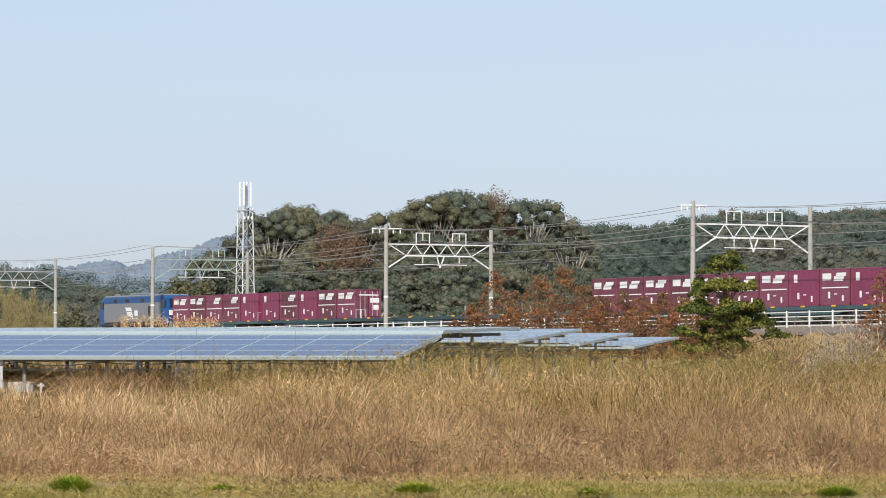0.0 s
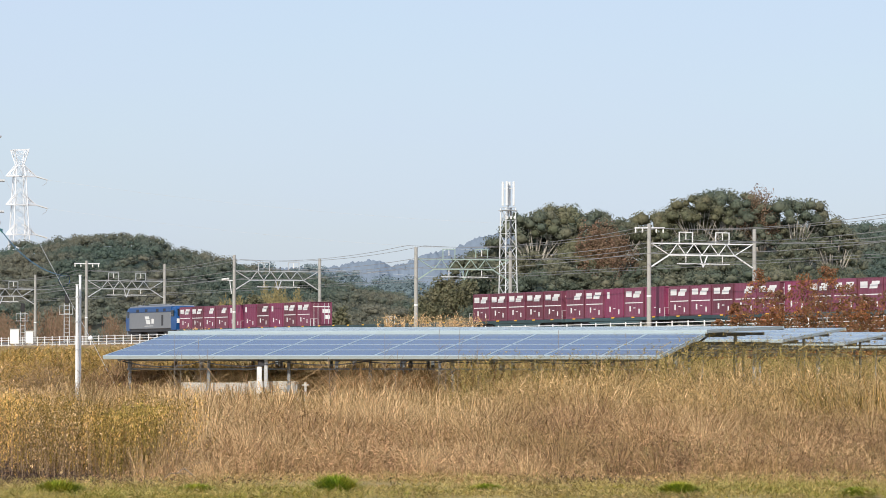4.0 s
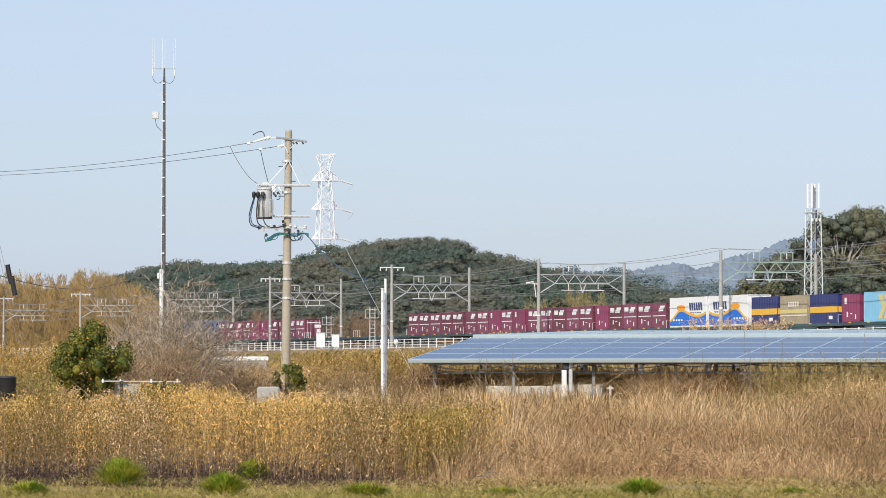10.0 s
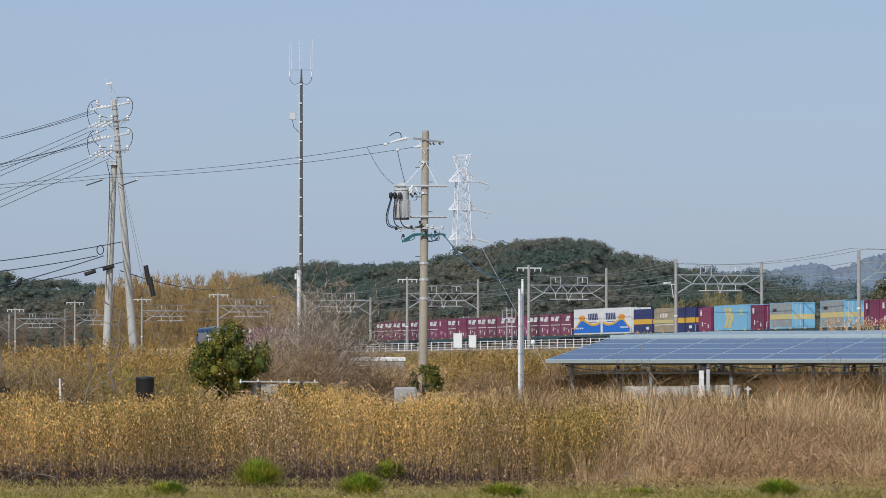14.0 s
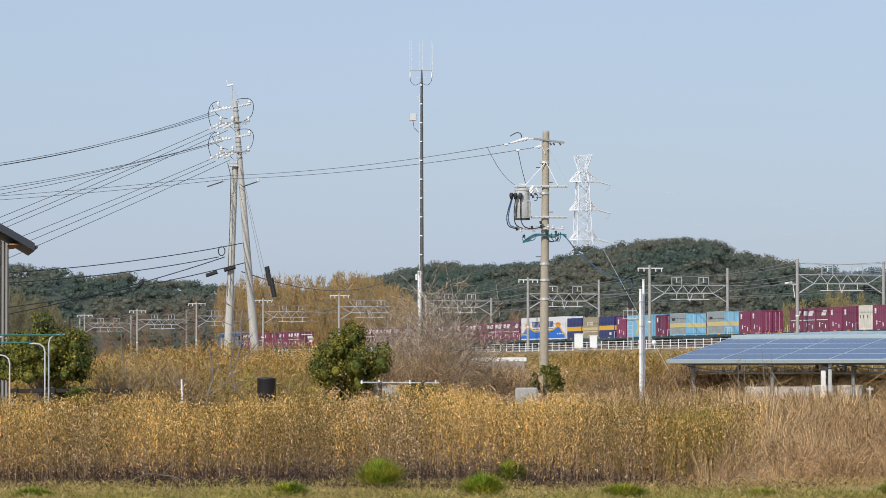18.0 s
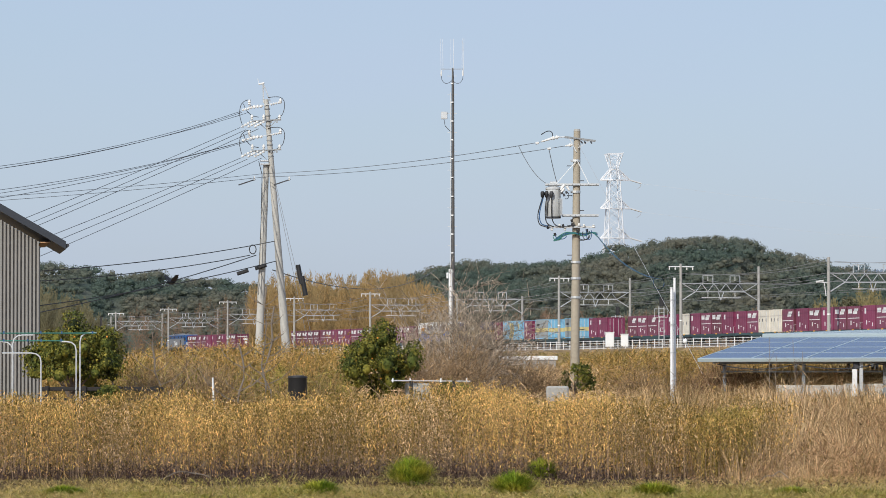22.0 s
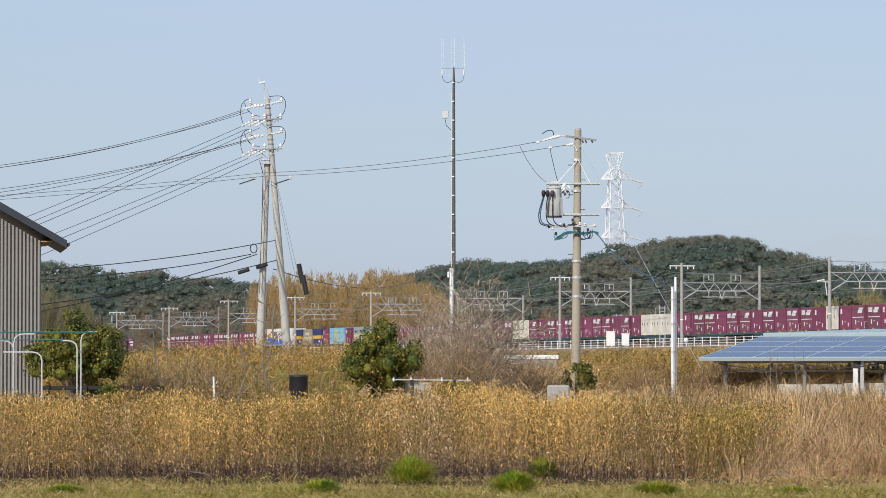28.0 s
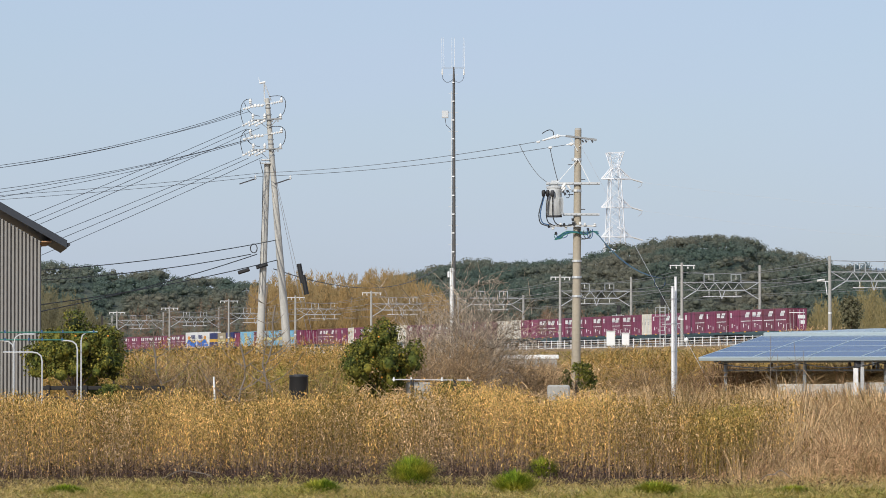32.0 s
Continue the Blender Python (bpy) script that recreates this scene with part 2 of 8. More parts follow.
# ---- ground ----
def ground_z(x, y):
    x, y = np.asarray(x, float), np.asarray(y, float)
    o = off_line(x, y)
    crest = np.clip(np.minimum((o + 10.3) / 8.5, (24.0 - o) / 8.0), 0, 1) * np.interp(y, (200, 430), (4.1, 4.5))
    far = np.clip((y - 150) / 60, 0, 1) * 0.7
    field = np.where(y < 51.5, -0.06, 0.0) + 0.05 * np.sin(x * 0.7) * np.sin(y * 0.45)
    return np.maximum(crest, np.where(o > 10, 1.5, 0) + field + far)


def build_ground():
    ys = np.r_[-60:40:10, 40:60:0.5, 60:220:2.5, 220:840:4, 840:1300:20, 1300:4901:300]
    us = np.linspace(-1, 1, 221)
    X, Y = [], []
    for y in ys:
        half = 60 + max(y, 0) * 0.55 + (2000 if y >= 1300 or y <= -60 else 0)
        mid = max(y, 0) * 0.12
        X.append(mid + half * us)
        Y.append(np.full(us.shape, float(y)))
    X, Y = np.array(X), np.array(Y)
    Z = ground_z(X, Y)
    n, k = X.shape
    i = np.arange(n * k).reshape(n, k)
    f = np.stack([i[:-1, :-1], i[:-1, 1:], i[1:, 1:], i[1:, :-1]], -1).reshape(-1, 4)
    cy, co = Y[:-1, :-1].ravel(), off_line(X[:-1, :-1], Y[:-1, :-1]).ravel()
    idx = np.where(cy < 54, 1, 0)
    # darkened litter strip beneath the reed bank, for the shade between its stems
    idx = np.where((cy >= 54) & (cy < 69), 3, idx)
    idx = np.where((co > -14) & (co < 26) & (cy > 60), 2, idx)
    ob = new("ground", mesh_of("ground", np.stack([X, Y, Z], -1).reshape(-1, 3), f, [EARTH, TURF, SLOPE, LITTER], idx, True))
    tagged(ob, "dry winter field with bare earth and straw", "ground", kind="structure")


build_ground()


def build_track():
    """Ballast bed, rails and the white lineside fence."""
    s = Shape()
    ys = np.arange(180, 1000, 10.0)
    prof = [(-1.3, 4.0), (0.9, 4.74), (9.1, 4.74), (11.3, 4.0)]
    v, f = [], []
    for y in ys:
        for off, z in prof:
            v.append((*beside(y, off), z))
    for i in range(len(ys) - 1):
        f += [(i * 4 + j, i * 4 + j + 1, i * 4 + 5 + j, i * 4 + 4 + j) for j in range(3)]
    tagged(part("ballast_bed", s.add(v, f), BALLAST), "brown stone ballast bed under two tracks", "ballast", kind="structure")
    for off in (2.57, 3.63, 6.37, 7.43):
        r = Shape()
        for a, b in zip(ys, ys[1:]):
            r.bar((*beside(a, off), 4.92), (*beside(b, off), 4.92), 0.085)
        tagged(part("rail", r, DARK_STEEL), "steel running rail", "rail", group="rails", kind="structure")


build_track()


def build_fence(y0, y1, off):
    """White railing of slim posts and four rails."""
    fence = thing("lineside_fence", "white painted steel railing along the railway bank", "fence", kind="structure")
    step, y = 2.8, y0
    base = lambda q: float(np.interp(q, (205, 310, 330, 420, 640), (4.55, 4.37, 4.33, 4.35, 4.4)))
    post = Shape().box(-0.05, 0.05, -0.05, 0.05, 0, 1.12, 0.01).mesh("post", WHITE)
    while y < y1:
        x, yy = beside(y, off)
        part("post", post, None, fence, at=pose(x, yy, base(y)))
        y += step
    for z in (0.12, 0.42, 0.72, 1.02):
        r = Shape()
        for a in np.arange(y0, y1 - 10, 10.0):
            r.bar((*beside(a, off), base(a) + z), (*beside(a + 10, off), base(a + 10) + z), 0.042)
        part("top_rail" if z > 1 else "rail", r, WHITE, fence)


build_fence(205, 640, -2.2)

# ---- catenary portals ----
W = 9.8


def build_portal(y, top, steel, arm=0, feeder=False):
    """Two concrete posts with a steel truss across both tracks; arm: crossarm on the near post."""
    x, yy = beside(y, 0)
    d = float(np.interp(y, LY, LDX))
    p = thing("catenary_portal", "railway overhead line portal, concrete posts with a welded steel truss", "portal",
              pose(x, yy, 0, 0, 0, math.degrees(math.atan2(-d, 1))), group="catenary portals")
    for px, h in ((0.0, top), (W, top - 0.25)):
        part("post", Shape().lathe([(0.21, 4.2), (0.16, h - 0.02), (0.12, h)], 10, (px, 0)), CONCRETE, p, "grey spun concrete post", True)
        part("band", Shape().lathe([(0.2, 7.6), (0.2, 7.75)], 10, (px, 0)), WHITE_STEEL, p)
    zt, zb, zk = 12.05, 11.1, 10.1
    part("top_chord", Shape().box(0.1, W - 0.1, -0.05, 0.05, zt - 0.05, zt + 0.05), steel, p)
    part("bottom_chord", Shape().box(0.19 * W, 0.81 * W, -0.06, 0.06, zb - 0.06, zb + 0.06), steel, p)
    for a, b in ((0.02, 0.19), (0.98, 0.81)):
        part("knee_brace", Shape().bar((a * W, 0, zk), (b * W, 0, zb), 0.075), steel, p)
        part("brace", Shape().bar((a * W, 0, zt), (b * W, 0, zb), 0.05), steel, p)
    n = 4
    xs = [0.19 * W + 0.62 * W * i / n for i in range(n + 1)]
    for i in range(n):
        m = (xs[i] + xs[i + 1]) / 2
        part("diagonal", Shape().bar((xs[i], 0, zb), (m, 0, zt), 0.045), steel, p)
        part("diagonal", Shape().bar((m, 0, zt), (xs[i + 1], 0, zb), 0.045), steel, p)
    for tx in (3.4, 6.8):
        h = Shape()
        for q in (-0.62, 0.62):
            h.bar((tx + q, 0, zt), (tx + q, 0, zt + 0.95), 0.05)
        h.bar((tx - 0.65, 0, zt + 0.95), (tx + 0.65, 0, zt + 0.95), 0.05)
        part("hanger_frame", h, steel, p)
        part("insulator", Shape().lathe([(0.025, zt + 0.3), (0.05, zt + 0.4), (0.03, zt + 0.55), (0.05, zt + 0.65), (0.025, zt + 0.9)], 8, (tx, 0)), PORCELAIN, p)
        part("drop_insulator", Shape().lathe([(0.025, 10.45), (0.055, 10.6), (0.03, 10.75), (0.055, 10.9), (0.025, zb)], 8, (tx, 0)), PORCELAIN, p)
    part("pull_off_bar", Shape().bar((2.6, 0, 10.38), (7.5, 0, 10.38), 0.045).bar((4.7, 0, 10.38), (5.5, 0, 10.38), 0.075), WHITE_STEEL, p, "white pull-off tube")
    part("strut", Shape().bar((4.7, 0, zb), (5.0, 0, 10.1), 0.06).bar((5.4, 0, zb), (5.0, 0, 10.1), 0.06), steel, p)
    if arm:
        part("crossarm", Shape().box(-arm, arm * 1.1, -0.06, 0.06, top - 0.4, top - 0.28), WHITE_STEEL, p, "white steel crossarm")
        for q in np.linspace(-0.95, 1.0, 5):
            if abs(q) > 0.1:
                part("insulator", Shape().lathe([(0.05, top - 0.75), (0.08, top - 0.6), (0.04, top - 0.4)], 8, (q * arm, 0)), PORCELAIN, p)
    if feeder:
        part("feeder_arm", Shape().bar((0, 0, 11.0), (-1.4, 0, 11.1), 0.06).bar((-0.3, 0, 9.6), (-0.5, 0, 11.0), 0.05), WHITE_STEEL, p)
        part("feeder_insulator", Shape().bar((-1.4, 0, 11.1), (-0.6, 0, 11.2), 0.12, 8), PORCELAIN, p)
    return p


PORTALS = [(262.8, 13.7, 1.0, 1), (311.5, 13.65, 1.3, 1), (360.1, 13.15, 0, 0), (408.3, 13.75, 0, 1), (456.6, 14.4, 1.5, 0), (505.0, 14.2, 1.3, 0),
           (553.2, 12.75, 0, 0), (601.2, 14.1, 1.5, 0), (649.4, 14.3, 1.5, 0), (697.5, 14.6, 1.6, 0), (745.5, 14.1, 1.6, 0), (792.8, 14.0, 1.6, 0), (841.0, 14.0, 1.6, 0), (214.0, 13.7, 1.3, 0)]
for k, (py, ptop, parm, pfeed) in enumerate(PORTALS):
    build_portal(py, ptop, GREEN_STEEL if k == 2 else WHITE_STEEL if k in (0, 1) else GALV, parm, k == 3)


def build_catenary():
    ys = sorted(p[0] for p in PORTALS)
    for off, z, drop, r, name in ((3.4, 12.4, 0.9, 0.028, "messenger_wire"), (6.8, 12.4, 0.9, 0.028, "messenger_wire"),
                                  (3.1, 10.3, 0.02, 0.022, "contact_wire"), (6.9, 10.3, 0.02, 0.022, "contact_wire"),
                                  (0.1, 12.1, 0.5, 0.03, "feeder_wire"), (-1.0, 11.2, 0.5, 0.03, "feeder_wire"), (0.9, 13.3, 0.7, 0.026, "ground_wire"), (-0.9, 13.3, 0.7, 0.026, "ground_wire")):
        line = []
        for a, b in zip(ys, ys[1:]):
            line += sag((*beside(a, off), z), (*beside(b, off), z), drop, 8)[0 if a == ys[0] else 1:]
        tagged(part(name, Shape().path(line, r), LINE_WIRE), "thin overhead line wire strung along the railway", "wire", group="overhead wires")


build_catenary()


# ---- goods train ----
def plate(s, x, y0, y1, z0, z1, t=0.012):
    """A thin raised plate on the left side of a body whose skin lies at x."""
    return s.box(x - t, x + 0.002, y0, y1, z0, z1)


def slant(s, x, y0, y1, z0, z1, lean=0.15, t=0.014):
    """A slanted block mark on the left side."""
    v = [(xx, y, z) for xx in (x - t, x + 0.002) for y, z in ((y0 - lean, z0), (y1 - lean, z0), (y1 + lean, z1), (y0 + lean, z1))]
    return s.add(v, [(0, 1, 2, 3), (7, 6, 5, 4), (0, 4, 5, 1), (1, 5, 6, 2), (2, 6, 7, 3), (3, 7, 4, 0)])


def container(kind, L, H, skin, side_skin=None, category="container", label=""):
    """A freight container, base at z 0, rear doors towards -y, with its seen side towards -x."""
    c = thing("freight_container", label, category, group="containers on the train")
    w = 1.22
    side_skin = side_skin or skin
    part("roof", Shape().box(-w + 0.01, w - 0.01, -L / 2 + 0.01, L / 2 - 0.01, H - 0.075, H, 0.02), skin, c)
    part("base_frame", Shape().box(-w, w, -L / 2, L / 2, 0, 0.15, 0.02), skin, c)
    for sx in (-1, 1):
        for sy in (-1, 1):
            x0, y0 = sx * (w - 0.05), sy * (L / 2 - 0.05)
            part("corner_post", Shape().box(x0 - 0.05, x0 + 0.05, y0 - 0.05, y0 + 0.05, 0.02, H - 0.01, 0.01), skin, c)
    # corrugated walls in one closed shell
    n, ring = max(6, round(L / 0.31)), []
    for sx in (1, -1):
        for i in range(n):
            a = i / n if sx > 0 else 1 - i / n
            b = (i + 1) / n if sx > 0 else 1 - (i + 1) / n
            y0, y1 = -L / 2 + 0.06 + (L - 0.12) * a, -L / 2 + 0.06 + (L - 0.12) * b
            d = 0.012 if i % 2 or kind in ("wave", "wave_back") else 0.028
            ring += [(sx * (w - d), y0 + (y1 - y0) * 0.12), (sx * (w - d), y0 + (y1 - y0) * 0.88)]
    k = len(ring)
    v = [(x, y, z) for z in (0.13, H - 0.06) for x, y in ring]
    part("body", Shape().add(v, [(i, (i + 1) % k, k + (i + 1) % k, k + i) for i in range(k)] + [tuple(range(k - 1, -1, -1)), tuple(range(k, 2 * k))]), side_skin, c)
    for sx in (-1, 1):
        part("rear_door", Shape().box(min(sx * 0.03, sx * 1.1), max(sx * 0.03, sx * 1.1), -L / 2 - 0.015, -L / 2 + 0.06, 0.18, H - 0.12, 0.015), skin, c)
        for q in (0.35, 0.8):
            part("lock_rod", Shape().bar((sx * q, -L / 2 - 0.04, 0.2), (sx * q, -L / 2 - 0.04, H - 0.15), 0.022, 6), GALV, c)
    xs = -w + 0.008
    if kind in ("square", "logo", "mark"):
        if kind == "square":
            part("white_panel", plate(Shape(), xs, 0.45, 1.55, H - 0.78, H - 0.3), WHITE, c)
        if kind in ("square", "logo"):
            g = slant(Shape(), xs, -1.4, -0.2, H - 0.54, H - 0.28, -0.05)
            slant(g, xs, -1.1, 0.1, H - 0.84, H - 0.5, -0.05)
            part("white_mark", g, WHITE, c)
            part("white_stripe", plate(Shape(), xs, -1.7, 1.65, H - 1.32, H - 1.24), WHITE, c)
        else:
            part("white_mark", plate(Shape(), xs, 0.85, 1.3, H - 0.85, H - 0.3), WHITE, c)
        for a, b, p, q in ((0.6, 0.85, 0.5, 0.95), (-0.3, 0.1, 0.75, 0.82), (-1.1, -0.9, 0.3, 0.7)):
            part("small_label", plate(Shape(), xs, a, b, p, q), WHITE, c)
        for a, b, p, q in ((0.15, 1.0, 1.35, 1.75), (-0.9, 0.95, 1.95, 2.05), (0.45, 0.95, 0.75, 1.15)):
            if kind != "mark":
                part("door_label", Shape().box(a, b, -L / 2 - 0.03, -L / 2 - 0.014, p * H / 2.5, q * H / 2.5), WHITE, c)
    if kind == "cream":
        for q in (-0.9, 0.3, 1.2):
            part("lock_rod", Shape().bar((-w - 0.01, q, 0.2), (-w - 0.01, q, H - 0.2), 0.025, 6), GALV, c)
            part("small_label", plate(Shape(), xs, q + 0.1, q + 0.3, 1.2, 1.55), DARK_STEEL, c)
    if kind == "band":
        part("yellow_band", plate(Shape(), xs, -L / 2 + 0.05, L / 2 - 0.05, 0.95, 1.5), YELLOW, c)
        part("yellow_band", Shape().box(-1.16, 1.16, -L / 2 - 0.03, -L / 2 - 0.013, 0.95, 1.5), YELLOW, c)
        part("small_label", plate(Shape(), xs, -1.9, -1.1, 0.35, 0.65), WHITE, c)
        part("door_label", Shape().box(0.1, 1.0, -L / 2 - 0.03, -L / 2 - 0.013, 2.0, 2.2), WHITE, c)
    if kind == "tan":
        for q in range(5):
            part("pale_letter_bar", plate(Shape(), xs, 0.9 - q * 0.5, 1.25 - q * 0.5, 1.6, 2.05), CREAM, c)
        part("straw_band", plate(Shape(), xs, -L / 2 + 0.05, L / 2 - 0.05, 1.0, 1.35), STRAW, c)
        part("straw_band", plate(Shape(), xs, -L / 2 + 0.05, L / 2 - 0.05, 0.75, 0.85), CREAM, c)
    if kind == "greyband":
        part("straw_band", plate(Shape(), xs, -L / 2 + 0.05, L / 2 - 0.05, 0.95, 1.45), STRAW, c)
        part("straw_band", Shape().box(-1.16, 1.16, -L / 2 - 0.03, -L / 2 - 0.013, 0.95, 1.45), STRAW, c)
        part("dark_mark", plate(Shape(), xs, 1.2, 2.2, 1.75, 2.05), DARK_STEEL, c)
    if kind == "chevron":
        for q in (0.6, -0.5):
            g = Shape()
            for z0, z1, l0, l1 in ((0.25, 1.3, 0.35, -0.45), (1.3, 2.35, -0.45, 0.35)):
                v = [(x, q + o + k, z) for x in (xs - 0.014, xs + 0.002) for o, z, k in ((l0, z0, 0), (l0, z0, 0.85), (l1, z1, 0.85), (l1, z1, 0))]
                g.add(v, [(0, 1, 2, 3), (7, 6, 5, 4), (0, 4, 5, 1), (1, 5, 6, 2), (2, 6, 7, 3), (3, 7, 4, 0)])
            part("straw_chevron", g, STRAW, c)
        part("green_label", slant(Shape(), xs, -3.3, -2.7, 1.5, 2.2, 0.05), STRAW, c)
    if kind in ("wave", "wave_back"):
        out = 1 if kind == "wave" else -1
        # blue wave with a yellow crest, a round orange mark and two rows of dark lettering bars
        n = 36
        rise = lambda q: float(np.interp(q, (0, 0.06, 0.12, 0.18, 0.24, 0.3, 0.36, 0.44, 0.52, 0.6, 0.68, 0.76, 0.84, 0.92, 1), (0.5, 0.66, 0.9, 1.2, 1.45, 1.56, 1.54, 1.38, 1.2, 1.06, 0.97, 0.94, 0.97, 1.07, 1.26)))
        for name, m, lo, hi, t in (("yellow_wave", YELLOW, -0.06, 0.25, 0.012), ("blue_wave", BLUE, None, 0.0, 0.016)):
            v, f = [], []
            for i in range(n + 1):
                y = -L / 2 + 0.06 + (L - 0.12) * i / n
                crest = rise(i / n if out < 0 else 1 - i / n)
                a, b = (0.16 if lo is None else crest + lo), crest + hi
                v += [(xs - t, y, a), (xs - t, y, b), (xs + 0.01, y, a), (xs + 0.01, y, b)]
            for i in range(n):
                k = 4 * i
                f += [(k + 1, k, k + 4, k + 5), (k, k + 2, k + 6, k + 4), (k + 1, k + 5, k + 7, k + 3)]
            part(name, Shape().add(v, f), m, c)
        mid = out * (L / 2 - 0.31 * L)
        ring = [(1.1 * math.cos(w), 0.3 * math.sin(w)) for w in np.linspace(0, 6.283, 19)[:-1]]
        v = [(xs - 0.022, mid + a, 1.9 + b) for a, b in ring] + [(xs + 0.005, mid + a, 1.9 + b) for a, b in ring]
        f = [tuple(range(18)), tuple(range(35, 17, -1))] + [(i, (i + 1) % 18, 18 + (i + 1) % 18, 18 + i) for i in range(18)]
        part("orange_mark", Shape().add(v, f), ORANGE, c)
        ink = NAVY
        for row, (z0, z1, k) in enumerate(((1.62, 2.38, 6), (1.34, 1.44, 5))):
            for q in range(k):
                y = out * (L / 2 - (0.56 + 0.06 * q + 0.03 * row) * L)
                part("letter_bar", slant(Shape(), xs, y - 0.2, y + 0.2, z0, z1, 0.09), ink, c, "dark lettering bar" if q % 2 else "")
        for q in range(4):
            y = out * (L / 2 - (0.12 + 0.07 * q) * L)
            part("white_letter_bar", plate(Shape(), xs - 0.006, y - 0.2, y + 0.2, 0.62, 0.8), WHITE, c)
    return c


def wagon():
    """A flat container wagon 20.4 m over couplers, rails at z 0, +y ahead."""
    wg = thing("container_wagon", "long flat container wagon with a dark steel frame", "wagon", group="wagons of the train")
    for sx in (-1, 1):
        part("side_sill", Shape().box(min(sx * 1.1, sx * 1.25), max(sx * 1.1, sx * 1.25), -9.7, 9.7, 0.72, 1.0, 0.02), TEAL, wg)
    for sx in (-1, 1):
        x0, x1 = (sx * 1.12, sx * 1.2) if sx > 0 else (sx * 1.2, sx * 1.12)
        v = [(x, y, z) for x in (x0, x1) for y, z in ((-5.4, 0.72), (-4.2, 0.42), (4.2, 0.42), (5.4, 0.72))]
        part("side_girder", Shape().add(v, [(0, 1, 2, 3), (7, 6, 5, 4), (0, 4, 5, 1), (1, 5, 6, 2), (2, 6, 7, 3), (3, 7, 4, 0)]), TEAL, wg)
    for q in (-7.75, -3.8, 0.15, 4.1, 8.05):
        part("deck_latch", Shape().box(-1.3, -1.2, q - 0.22, q + 0.22, 0.93, 1.04, 0.01), YELLOW, wg, "yellow container latch")
    part("centre_sill", Shape().box(-0.3, 0.3, -9.9, 9.9, 0.55, 0.95, 0.02), DARK_STEEL, wg)
    beam = Shape().box(-1.1, 1.1, -0.12, 0.12, 0.86, 0.985).mesh("cross_beam", DARK_STEEL)
    for i in range(9):
        part("cross_beam", beam, None, wg, at=pose(0, -9.2 + i * 2.3, 0))
    for sy in (-1, 1):
        part("end_beam", Shape().box(-1.25, 1.25, sy * 9.8 - 0.08, sy * 9.8 + 0.08, 0.7, 1.0, 0.02), TEAL, wg)
        part("coupler", Shape().box(-0.12, 0.12, sy * 10.05 - 0.17, sy * 10.05 + 0.17, 0.72, 0.95), DARK_STEEL, wg)
        part("handrail", Shape().path([(-1.2, sy * 9.75, 1.0), (-1.2, sy * 9.75, 1.75), (-0.7, sy * 9.75, 1.75), (-0.7, sy * 9.75, 1.0)], 0.025), WHITE_STEEL, wg)
        b = part("bogie", Shape().box(-1.05, -0.9, sy * 7.1 - 1.35, sy * 7.1 + 1.35, 0.4, 0.7, 0.03).box(0.9, 1.05, sy * 7.1 - 1.35, sy * 7.1 + 1.35, 0.4, 0.7, 0.03).box(-0.9, 0.9, sy * 7.1 - 0.25, sy * 7.1 + 0.25, 0.45, 0.75), DARK_STEEL, wg)
        for q in (-0.95, 0.95):
            part("wheelset", Shape().bar((-0.62, sy * 7.1 + q, 0.43), (-0.5, sy * 7.1 + q, 0.43), 0.43, 14).bar((0.5, sy * 7.1 + q, 0.43), (0.62, sy * 7.1 + q, 0.43), 0.43, 14).bar((-0.62, sy * 7.1 + q, 0.43), (0.62, sy * 7.1 + q, 0.43), 0.08, 8), DARK_STEEL, b)
    part("brake_tank", Shape().bar((-0.7, -1.2, 0.55), (-0.7, 0.6, 0.55), 0.22, 10), DARK_STEEL, wg)
    part("equipment_box", Shape().box(-1.1, -0.6, 1.6, 2.8, 0.4, 0.72, 0.02), TEAL, wg)
    return wg


